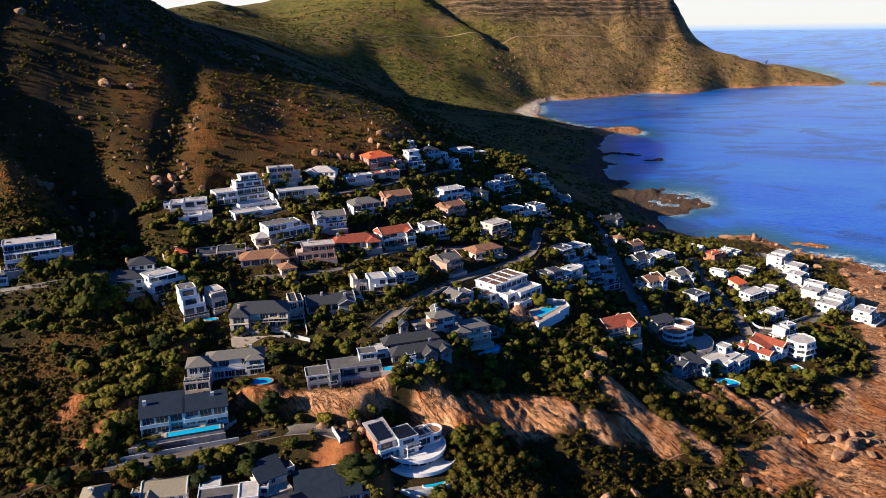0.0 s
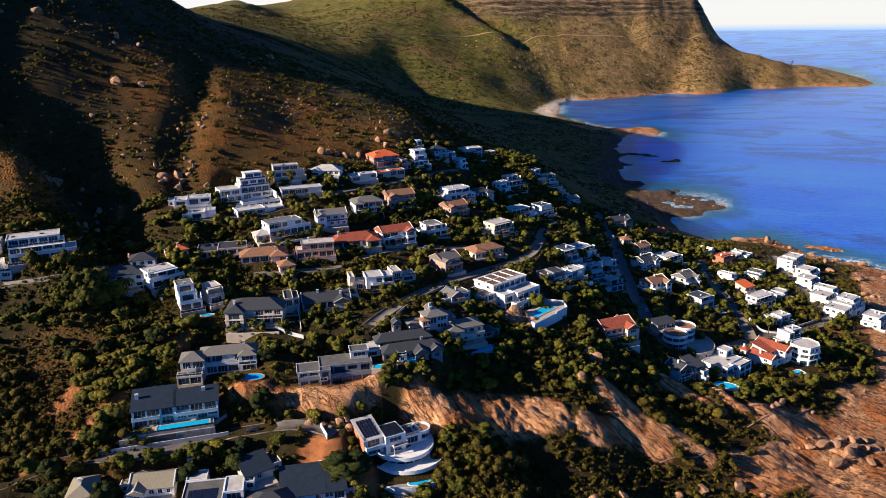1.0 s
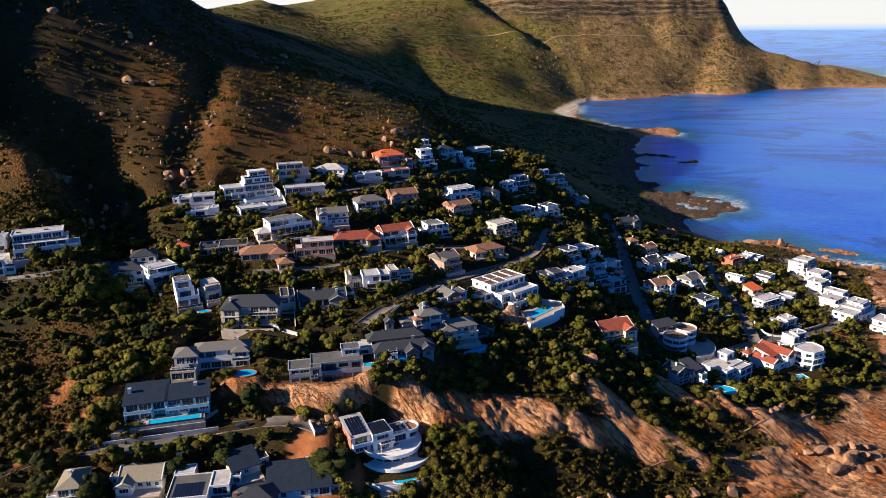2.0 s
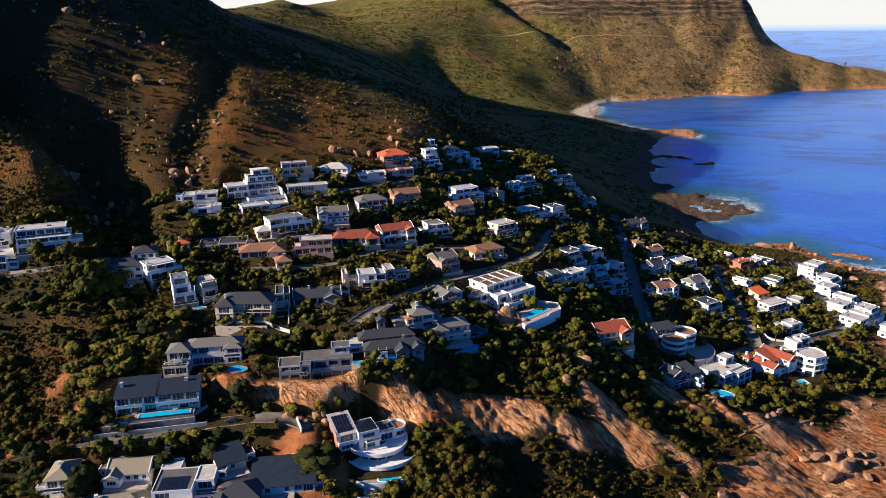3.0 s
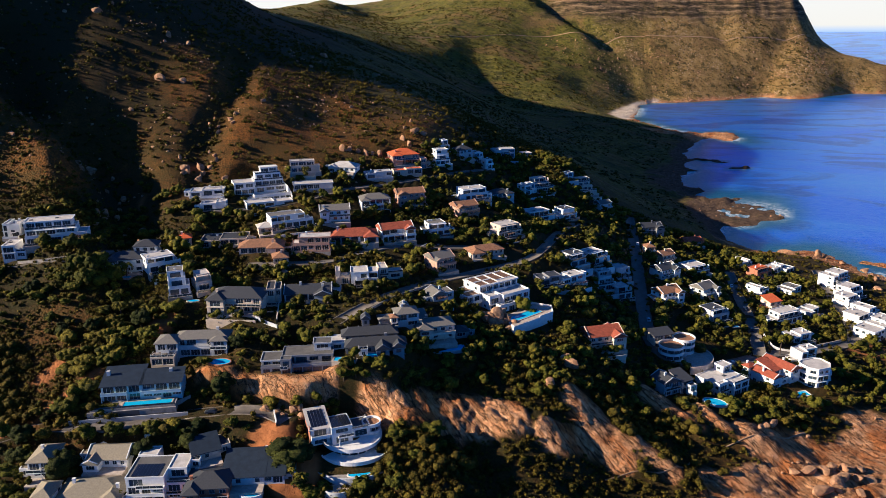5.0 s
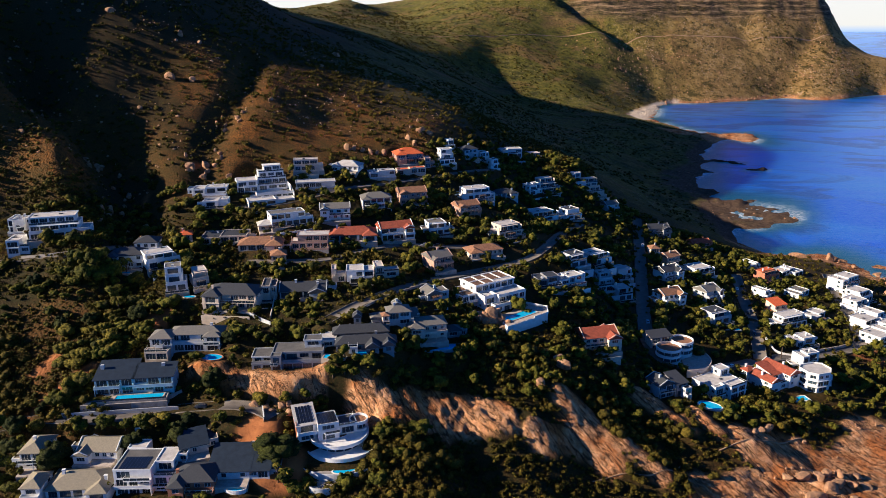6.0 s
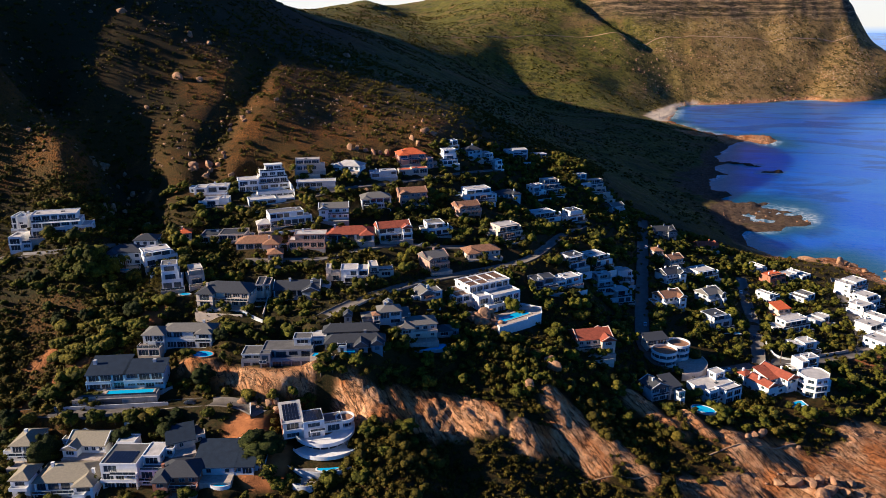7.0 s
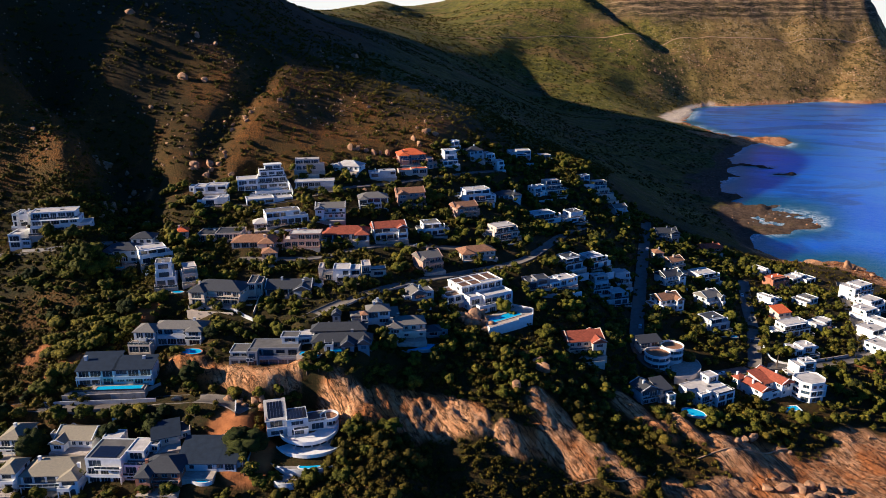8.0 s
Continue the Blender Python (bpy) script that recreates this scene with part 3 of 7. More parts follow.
villa(-36.9, 363.5, 32, 17.7, 10.0, 2, "white", "tile_red", "gable")
villa(-55.6, 350.0, 22, 24.0, 12.0, 1, "pale", "tile_red", "hip")
villa(-71.8, 331.9, 18, 18.1, 10.0, 2, "pink", "flat", "terraces")
villa(-94.7, 323.9, 20, 21.5, 11.0, 1, "cream", "tile_brown", "hip")
villa(-81.4, 314.9, 26, 7.1, 8.0, 1, "cream", "tile_brown", "hip")
villa(-115.7, 326.6, 18, 22.8, 13.0, 1, "cream", "slate", "flat")
villa(-131.6, 315.6, 32, 6.0, 7.0, 1, "cream", "tile_orange", "hip")
villa(-99.9, 339.9, 32, 7.9, 8.0, 1, "cream", "flat", "hip")
villa(-89.9, 348.6, 38, 22.2, 11.0, 2, "white", "tile_grey", "terraces")
villa(-70.2, 363.1, 22, 15.8, 9.0, 2, "white", "tile_grey", "gable")
villa(-55.6, 389.0, 26, 16.6, 10.0, 2, "white", "tile_grey", "hip")
villa(-40.1, 408.9, 30, 16.6, 10.0, 2, "pink", "tile_brown", "gable")
villa(-8.1, 413.6, 38, 14.1, 9.0, 2, "pink", "tile_brown", "gable")
villa(-9.6, 443.8, 36, 19.8, 12.0, 2, "white", "flat", "terraces")
villa(-120.9, 382.0, 34, 32.3, 18.0, 3, "white", "flat", "own")
villa(-109.0, 365.5, 36, 25.4, 9.0, 1, "white", "flat", "flat")
villa(-142.8, 361.9, 20, 18.3, 10.0, 1, "white", "flat", "flat")
villa(-134.6, 352.4, 20, 13.3, 8.0, 1, "white", "flat", "flat")
villa(-104.0, 408.1, 24, 17.4, 9.0, 2, "cream", "flat", "terraces")
villa(-92.7, 390.9, 24, 21.9, 8.0, 1, "pale", "flat", "terraces")
villa(-84.5, 423.4, 2, 16.7, 11.0, 1, "white", "flat", "hip")
villa(-56.5, 460.0, 28, 17.8, 13.0, 2, "pink", "tile_orange", "hip")
villa(-49.7, 443.0, 28, 18.5, 7.0, 1, "cream", "tile_orange", "flat")
villa(-64.4, 427.7, 28, 16.3, 9.0, 1, "pale", "flat", "flat")
villa(-42.2, 460.1, 28, 6.9, 8.0, 2, "pink", "flat", "flat")
villa(-35.2, 475.5, 34, 10.7, 11.0, 3, "white", "flat", "terraces")
villa(-40.4, 504.4, 34, 8.9, 8.0, 1, "white", "flat", "flat")
villa(-25.1, 506.1, 34, 11.1, 9.0, 2, "pale", "slate", "hip")
villa(-16.7, 517.4, 37, 7.1, 8.0, 2, "white", "flat", "flat")
villa(-8.2, 511.4, 37, 6.1, 8.0, 2, "white", "flat", "flat")
villa(-2.8, 562.3, 22, 17.2, 12.0, 2, "pale", "flat", "flat")
villa(9.8, 595.8, 37, 11.8, 8.0, 1, "pale", "flat", "terraces")
villa(21.2, 505.0, 42, 10.1, 9.0, 2, "white", "flat", "flat")
villa(30.3, 521.3, 38, 14.8, 10.0, 3, "cream", "flat", "terraces")
villa(61.5, 567.6, 34, 15.3, 10.0, 4, "cream", "flat", "terraces")
villa(46.8, 562.6, 34, 9.7, 8.0, 1, "pale", "flat", "flat")
villa(75.0, 547.7, 37, 10.7, 8.0, 2, "pale", "tile_grey", "gable")
villa(32.1, 465.8, 42, 18.7, 12.0, 2, "white", "flat", "terraces")
villa(48.5, 486.1, 42, 11.8, 12.0, 2, "white", "slate", "terraces")
villa(5.6, 472.1, 36, 14.5, 9.0, 1, "pale", "slate", "hip")
villa(56.2, 399.8, 46, 12.1, 11.0, 2, "pale", "slate", "terraces")
villa(68.1, 420.2, 46, 13.9, 11.0, 2, "white", "flat", "terraces")
villa(52.4, 363.1, 42, 23.1, 9.0, 1, "white", "flat", "flat")
villa(45.2, 356.0, 32, 12.2, 9.0, 1, "grey", "slate", "flat")
villa(73.3, 401.1, 32, 10.3, 10.0, 3, "pale", "flat", "terraces")
villa(84.4, 399.5, 32, 9.0, 9.0, 2, "pale", "flat", "terraces")
villa(83.9, 421.8, 32, 9.9, 8.0, 2, "pale", "flat", "flat")
villa(109.3, 534.2, 22, 15.7, 10.0, 2, "grey", "slate", "gable")
villa(141.5, 551.5, 22, 14.3, 9.0, 1, "brick", "tile_red", "gable")
villa(104.7, 477.0, 22, 6.0, 7.0, 2, "cream", "tile_brown", "hip")
villa(114.5, 475.8, 42, 10.9, 9.0, 2, "cream", "tile_brown", "gable")
villa(111.8, 447.8, 42, 13.3, 10.0, 2, "white", "slate", "gable")
villa(134.3, 475.5, 38, 15.0, 12.0, 2, "white", "flat", "terraces")
villa(110.0, 408.4, 38, 13.2, 10.0, 2, "white", "tile_brown", "gable")
villa(134.0, 434.2, 46, 11.6, 10.0, 2, "pale", "tile_grey", "gable")
villa(135.7, 400.5, 38, 11.6, 10.0, 2, "pale", "slate", "terraces")
villa(173.2, 528.5, 42, 9.7, 12.0, 1, "white", "flat", "flat")
villa(182.5, 510.4, 42, 15.5, 9.0, 2, "brick", "tile_orange", "terraces")
villa(174.0, 471.6, 46, 12.4, 10.0, 2, "white", "flat", "flat")
villa(176.1, 445.8, 32, 8.4, 8.0, 2, "cream", "tile_orange", "mono")
villa(197.1, 531.3, 46, 14.3, 9.0, 1, "white", "flat", "flat")
villa(205.4, 534.0, 46, 11.8, 9.0, 1, "white", "flat", "flat")
villa(197.4, 488.2, 46, 13.6, 11.0, 1, "white", "tile_grey", "flat")
villa(198.6, 448.8, 46, 11.9, 10.0, 1, "pale", "flat", "flat")
villa(179.4, 428.6, 36, 19.7, 10.0, 2, "white", "flat", "terraces")
villa(180.1, 400.5, 32, 13.8, 9.0, 1, "white", "flat", "flat")
villa(232.4, 517.0, 44, 18.6, 11.0, 3, "white", "flat", "flat")
villa(229.1, 478.4, 44, 12.5, 11.0, 2, "white", "flat", "terraces")
villa(226.5, 446.9, 44, 13.0, 12.0, 2, "white", "flat", "terraces")
villa(226.1, 424.4, 44, 16.8, 12.0, 2, "white", "flat", "flat")
villa(236.5, 498.0, 44, 14.0, 12.0, 2, "white", "flat", "terraces")
villa(235.0, 462.5, 44, 12.5, 12.0, 2, "white", "flat", "flat")
villa(237.5, 434.5, 44, 13.0, 12.0, 3, "white", "flat", "terraces")
villa(243.0, 415.0, 44, 14.0, 11.0, 2, "white", "flat", "terraces")
villa(105.0, 311.8, 36, 14.8, 12.0, 2, "grey", "slate", "own")
villa(129.3, 328.2, 42, 18.4, 15.0, 2, "white", "flat", "own")
villa(156.4, 349.1, 42, 22.1, 14.0, 2, "white", "tile_red", "own")
villa(176.1, 351.9, 30, 14.6, 10.0, 3, "white", "flat", "own")
villa(177.0, 373.6, 30, 11.2, 8.0, 2, "white", "flat", "flat")
villa(72.3, 322.5, 26, 17.0, 12.0, 2, "cream", "tile_red", "gable")
villa(-88.6, 244.1, 15, 28.1, 13.0, 2, "pale", "tile_grey", "own")
villa(-43.8, 242.5, 17, 27.7, 12.0, 2, "grey", "flat_dark", "own")
villa(-19.4, 254.6, 20, 26.7, 16.0, 1, "grey", "slate", "own")
villa(-11.0, 275.1, 26, 18.1, 10.0, 2, "pale", "tile_grey", "own")
villa(1.8, 278.2, 26, 16.3, 9.0, 2, "cream", "tile_grey", "hip")
villa(11.8, 285.2, 26, 6.5, 6.0, 1, "grey", "slate", "hip")
villa(-3.2, 308.1, 38, 7.1, 9.0, 1, "pale", "tile_grey", "gable")
villa(-96.4, 220.5, 20, 28.6, 12.0, 2, "paleblue", "slate", "own")
villa(-113.0, 186.4, 16, 7.4, 11.0, 2, "white", "tile_tan", "hip")
villa(-104.9, 175.2, 16, 6.0, 9.0, 2, "white", "tile_tan", "hip")
villa(-94.3, 195.2, 12, 13.6, 10.0, 1, "white", "tile_tan", "gable")
villa(-92.3, 181.8, 18, 20.4, 12.0, 2, "white", "tile_tan", "hip")
villa(-71.4, 190.3, 14, 22.1, 15.0, 3, "white", "flat_dark", "own")
villa(-55.1, 190.1, 16, 13.9, 11.0, 2, "brick", "slate", "hip")
villa(-46.6, 199.1, 16, 13.7, 13.0, 1, "pale", "navy", "mono")
villa(-37.4, 201.3, 16, 8.1, 12.0, 1, "pale", "navy", "mono")
villa(-63.3, 202.4, 37, 9.1, 9.0, 1, "cream", "navy", "mono")
villa(-17.6, 221.0, 32, 26.5, 14.0, 3, "white", "flat_dark", "own")
villa(22.4, 322.0, 46, 26.7, 15.0, 3, "white", "flat", "own")
villa(108.8, 345.3, 28, 21.3, 11.0, 3, "cream", "flat", "own")
road("lower_road", 6, (-141, 186), (-127, 197), (-106, 201), (-91, 207), (-77, 215), (-61, 219), (-48, 220), (-39, 217))
road("coast_road", 6.5, (96, 564), (96, 489), (96, 446), (96, 410), (96, 378), (97, 352), (102, 340), (111, 337), (126, 345), (142, 356), (161, 372), (183, 386), (206, 405), (217, 422), (222, 454), (225, 494), (231, 548))
road("side_road", 6, (161, 500), (159, 460), (158, 416), (154, 366))
road("hill_road", 5.5, (-36, 263), (-29, 280), (-21, 299), (-11, 319), (6, 343), (31, 369), (40, 395), (47, 439), (57, 476))
road("upper_road", 5, (-199, 266), (-181, 272), (-158, 276), (-156, 301), (-149, 319), (-138, 330))
road("middle_road", 5, (-95, 308), (-75, 314), (-56, 325), (-39, 347), (-18, 362), (2, 372))
road("top_road", 5, (-127, 353), (-96, 370), (-73, 402), (-52, 426), (-29, 458), (-6, 509))


def smooth_line(line, gap=2.0):
    """A curve through the points of a road, sampled evenly."""
    p = np.array([line[0], *line, line[-1]], float)
    out = []
    for k in range(1, len(p) - 2):
        for u in np.arange(0, 1, gap / max(gap, np.hypot(*(p[k + 1] - p[k])))):
            out.append(0.5 * (2 * p[k] + (p[k + 1] - p[k - 1]) * u + (2 * p[k - 1] - 5 * p[k] + 4 * p[k + 1] - p[k + 2]) * u**2 + (3 * p[k] - p[k - 1] - 3 * p[k + 1] + p[k + 2]) * u**3))
    return np.array(out + [p[-2]])


POOL_SPOTS = [(-25.0, 242.5, 6), (-16.2, 247, 5), (10.3, 272.5, 8), (-73, 234.9, 6), (123, 307.5, 6), (166.5, 337, 6), (-41.8, 190.5, 6), (-142.5, 278, 6), (-101.5, 267.5, 5), (145, 396, 5)]


def lay_plan():
    """Levels the ground under houses and roads."""
    found = []
    for x, y, yaw, w, d, *_ in PLOTS:
        a = radians(yaw)
        front = land(x + math.sin(a) * d * 0.5, y - math.cos(a) * d * 0.5, False)[0]
        found.append((x, y, front + 0.3, math.hypot(w, d) * 0.42))
    ways = []
    for name, width, line in ROADS:
        p = smooth_line(line)
        z = land(p[:, 0], p[:, 1], False)
        z = np.convolve(np.r_[[z[0]] * 6, z, [z[-1]] * 6], np.ones(13) / 13, "valid")
        ways.append((name, width, p, z))
        found += [(px, py, pz - 0.12, width * 0.75) for (px, py), pz in zip(p[::2], z[::2])]
    for x, y, size in POOL_SPOTS:
        PADS.append((x, y, land(x, y, False)[0], size))
    PADS.extend(found)
    return found[:len(PLOTS)], ways


LEVELS, WAYS = lay_plan()


def sheet(name, grid_x, grid_y, grid_z, material, wrap=True):
    """One mesh over a grid of rows and columns."""
    rows, cols = grid_x.shape
    i = np.arange(rows * cols).reshape(rows, cols)
    if wrap:
        i = np.concatenate([i, i[:, :1]], 1)
    quads = np.stack([i[:-1, :-1], i[:-1, 1:], i[1:, 1:], i[1:, :-1]], -1).reshape(-1, 4)
    me = bpy.data.meshes.new(name)
    me.vertices.add(rows * cols)
    me.vertices.foreach_set("co", np.stack([grid_x, grid_y, grid_z], -1).ravel())
    me.loops.add(quads.size)
    me.loops.foreach_set("vertex_index", quads.ravel())
    me.polygons.add(len(quads))
    me.polygons.foreach_set("loop_start", np.arange(0, quads.size, 4))
    me.polygons.foreach_set("use_smooth", np.ones(len(quads), bool))
    me.update()
    me.validate()
    me.materials.append(material)
    return new(name, me)


def give(ob, name, values):
    ob.data.attributes.new(name, "FLOAT", "POINT").data.foreach_set("value", np.asarray(values, np.float32).ravel())


def fan(first, last, growth, fine):
    """Rings round a middle, with close-set spokes towards the village and the bay."""
    spokes = np.r_[np.arange(-48, 50, fine), np.arange(50, 312, 3.0)]
    rings = first * growth ** np.arange(int(math.log(last / first) / math.log(growth)) + 1)
    rings = np.sort(np.r_[rings, np.arange(200, 330, 2.3) + 0.7]) if fine < 0.2 else rings
    rings = np.r_[0.01, rings]
    a, r = np.meshgrid(np.radians(spokes), rings)
    return 50 + r * np.sin(a), -10 + r * np.cos(a), r


def build_ground():
    gx, gy, r = fan(40, 3600, 1.0102, 0.16)
    flat = land(gx.ravel(), gy.ravel())
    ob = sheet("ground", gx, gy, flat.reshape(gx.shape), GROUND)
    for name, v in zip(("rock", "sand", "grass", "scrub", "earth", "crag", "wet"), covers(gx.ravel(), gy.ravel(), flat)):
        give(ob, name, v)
    tagged(ob, "steep dry hillside of brown grass, soil and bare pink granite falling to the sea", "ground", kind="structure")


def build_sea():
    gx, gy, r = fan(2, 4850, 1.022, 0.8)
    lift = 0.0 + 141 * step(2500, 4850, r) ** 1.0
    ob = sheet("water", gx, gy, lift, SEA)
    depth = -land(gx.ravel(), gy.ravel(), False)
    give(ob, "shoal", (1 - step(2, 9, depth)) * 0.9)
    give(ob, "foam", (1 - step(0.6, 4.2, depth + 1.5 * rough(gx.ravel(), gy.ravel(), 60, 2, 21))) * (gy.ravel() > 200) * step(-0.25, 0.35, rough(gx.ravel(), gy.ravel(), 90, 2, 22)))
    tagged(ob, "deep blue sea with small ripples and white foam along the rocks", "sea", kind="structure")


build_ground()
build_sea()


# ---- kit ----
def part(name, bm, material, parent=None, label="", smooth=False):
    me = bpy.data.meshes.new(name)
    bm.to_mesh(me)
    bm.free()
    me.materials.append(material)
    if smooth:
        me.polygons.foreach_set("use_smooth", np.ones(len(me.polygons), bool))
    ob = new(name, me)
    ob.parent = parent
    return tagged(ob, label)


def again(ob, m, parent):
    """The same mesh once more, as an object of its own."""
    o = new(ob.name.split(".")[0], ob.data)
    o.parent, o.matrix_basis = parent, m
    return o


def box(bm, x0, x1, y0, y1, z0, z1, bottom=True):
    v = [bm.verts.new((x, y, z)) for z in (z0, z1) for x, y in ((x0, y0), (x1, y0), (x1, y1), (x0, y1))]
    for f in ((4, 5, 6, 7), (0, 1, 5, 4), (1, 2, 6, 5), (2, 3, 7, 6), (3, 0, 4, 7)) + (((3, 2, 1, 0),) if bottom else ()):
        bm.faces.new([v[i] for i in f])


def boxes(*rows):
    bm = bmesh.new()
    for r in rows:
        box(bm, *r)
    return bm


def thing(name, x, y, z, yaw, label, category, group=""):
    ob = new(name)
    ob.empty_display_size = 0.5
    ob.matrix_basis = pose(x, y, z, 0, 0, yaw)
    return tagged(ob, label, category, group)


PATTERNS = {}


def lattice(us, vs, deep):
    """A frame with bars in one piece: upright bands between every second pair of us, cross bands between every second pair of vs."""
    bm = bmesh.new()
    front = [[bm.verts.new((u, -deep, v)) for v in vs] for u in us]
    rear = [[bm.verts.new((u, deep, v)) for v in vs] for u in us]
    solid = {(i, j) for i in range(len(us) - 1) for j in range(len(vs) - 1) if i % 2 == 0 or j % 2 == 0}
    for i, j in solid:
        bm.faces.new((front[i][j], front[i + 1][j], front[i + 1][j + 1], front[i][j + 1]))
        for di, dj, p, q in ((-1, 0, (i, j), (i, j + 1)), (1, 0, (i + 1, j + 1), (i + 1, j)), (0, -1, (i + 1, j), (i, j)), (0, 1, (i, j + 1), (i + 1, j + 1))):
            if (i + di, j + dj) not in solid:
                bm.faces.new((front[p[0]][p[1]], front[q[0]][q[1]], rear[q[0]][q[1]], rear[p[0]][p[1]]))
    return bm


def window_part(w, h, parent, m, white, bars):
    """A recessed window: frame with glazing bars, and its pane."""
    key = (round(w, 1), round(h, 1), white, bars)
    w, h = key[0], key[1]
    if key not in PATTERNS:
        t = 0.08
        us = [-w / 2, -w / 2 + t]
        for x in np.linspace(-w / 2, w / 2, bars + 1)[1:-1]:
            us += [x - 0.03, x + 0.03]
        frame_ob = part("window", lattice(us + [w / 2 - t, w / 2], [0, t, h - t, h], 0.07), FRAME_WHITE if white else FRAME)
        pane_ob = part("pane", boxes((-w / 2 + t, w / 2 - t, -0.015, 0.015, t, h - t)), GLASS)
        PATTERNS[key] = (frame_ob.data, pane_ob.data)
        bpy.data.objects.remove(frame_ob), bpy.data.objects.remove(pane_ob)
    f = new("window", PATTERNS[key][0])
    f.parent, f.matrix_basis = parent, m
    p = new("pane", PATTERNS[key][1])
    p.parent = f
    return f


def facade(bm, a, b, z0, z1, holes, reveal=0.22):
    """A wall face from a to b (plan points, outside on the right) with openings (u0, u1, v0, v1) and their reveals."""
    ax, ay = a
    length = math.hypot(b[0] - ax, b[1] - ay)
    ux, uy = (b[0] - ax) / length, (b[1] - ay) / length
    nx, ny = -uy, ux     # inwards

    def at(u, v, deep=0.0):
        return bm.verts.new((ax + ux * u + nx * deep, ay + uy * u + ny * deep, v))

    us = sorted({0.0, length, *[h[0] for h in holes], *[h[1] for h in holes]})
    vs = sorted({z0, z1, *[h[2] for h in holes], *[h[3] for h in holes]})
    for u0, u1 in zip(us, us[1:]):
        for v0, v1 in zip(vs, vs[1:]):
            if not any(h[0] <= (u0 + u1) / 2 <= h[1] and h[2] <= (v0 + v1) / 2 <= h[3] for h in holes):
                bm.faces.new((at(u0, v0), at(u1, v0), at(u1, v1), at(u0, v1)))
    for u0, u1, v0, v1 in holes:
        for (p, q), (r, s) in (((u0, v0), (u1, v0)), ((u1, v0), (u1, v1)), ((u1, v1), (u0, v1)), ((u0, v1), (u0, v0))):
            bm.faces.new((at(p, q), at(p, q, reveal), at(r, s, reveal), at(r, s)))
    return math.degrees(math.atan2(uy, ux)), (ux, uy), (nx, ny)


def holes_row(length, z, storey, rnd, modern, few=False):
    cell = rnd.uniform(3.4, 5.0) if few else rnd.uniform(2.9, 4.3) if modern else rnd.uniform(2.4, 3.4)
    n = max(1, int((length - 0.6) / cell))
    cell = (length - 0.6) / n
    out = []
    for k in range(n):
        if rnd.random() < (0.3 if few else 0.08):
            continue
        wide = cell * (rnd.choice((0.72, 0.86, 0.92)) if modern else rnd.uniform(0.45, 0.65))
        low, high = ((0.1, 2.6) if rnd.random() < 0.8 else (0.95, 2.6)) if modern else (0.8, 2.35)
        if few:
            low, high, wide = 0.9, 2.3, min(wide, 1.8)
        wide = round(min(wide, 4.4), 1)
        mid = 0.3 + cell * (k + 0.5)
        out.append((mid - wide / 2, mid + wide / 2, z + low, z + high))
    return out


def block(house, x0, x1, y0, y1, z0, storeys, wall, rnd, modern, white, foot=4.0, sides=(1, 1, 1, 1), storey=3.1):
    """Walls of one box of a house, with windows set back in them, slab edges and front balconies; returns the top."""
    bm = bmesh.new()
    z1 = z0 + storeys * storey
    spots = []
    corners = [(x0, y0), (x1, y0), (x1, y1), (x0, y1)]
    for k in range(4):
        a, b = corners[k], corners[(k + 1) % 4]
        length = math.hypot(b[0] - a[0], b[1] - a[1])
        holes = []
        for s in range(storeys):
            if sides[k] and length > 2.2:
                holes += holes_row(length, z0 + s * storey, storey, rnd, modern and k != 2, few=(k != 0))
        turn, (ux, uy), (nx, ny) = facade(bm, a, b, z0 - foot, z1, holes, 0.35 if modern else 0.25)
        spots += [(a[0] + ux * (h[0] + h[1]) / 2 + nx * 0.22, a[1] + uy * (h[0] + h[1]) / 2 + ny * 0.22, h, turn) for h in holes]
    part("wall", bm, WALLS[wall], house)
    for x, y, h, turn in spots:
        wide = h[1] - h[0]
        window_part(wide, h[3] - h[2], house, pose(x, y, h[2], 0, 0, turn), white, 1 if wide < 1.3 else 2 if wide < 2.4 else 3)
    if modern and sides[0]:
        for s in range(1, storeys):
            z = z0 + s * storey
            if rnd.random() < 0.75:
                u0 = x0 + (x1 - x0) * rnd.choice((0.0, 0.0, 0.3))
                u1 = x1 - (x1 - x0) * rnd.choice((0.0, 0.0, 0.35))
                deep = rnd.uniform(1.1, 1.9)
                part("balcony", boxes((u0 - 0.1, u1 + 0.1, y0 - deep, y0 - 0.005, z - 0.28, z + 0.04)), WALLS[wall], house)
                balustrade(house, u0, u1, y0 - deep + 0.05, y0 - 0.01, z + 0.04, rnd, wall)
                for u in (u0, u1 - 0.25):
                    if rnd.random() < 0.5:
                        part("pier", boxes((u, u + 0.25, y0 - deep + 0.1, y0 - deep + 0.35, z0 - foot, z - 0.28)), WALLS[wall], house)
            else:
                part("slab_edge", boxes((x0 - 0.25, x1 + 0.25, y0 - 0.3, y0 - 0.005, z - 0.25, z + 0.05)), WALLS[wall], house)
    return z1


def flat_roof(house, x0, x1, y0, y1, z, roof, wall, edge=0.45, over=0.0):
    part("roof", boxes((x0 + 0.2 - over, x1 - 0.2 + over, y0 + 0.2 - over, y1 - 0.2 + over, z - 0.25, z + 0.06)), ROOFS[roof], house)
    a, b, c, d, t = x0 - over - 0.03, x1 + over + 0.03, y0 - over - 0.03, y1 + over + 0.03, 0.26
    part("parapet", boxes((a, b, c, c + t, z - 0.2, z + edge), (a, b, d - t, d, z - 0.2, z + edge), (a, a + t, c + t, d - t, z - 0.2, z + edge), (b - t, b, c + t, d - t, z - 0.2, z + edge)), WALLS[wall], house)


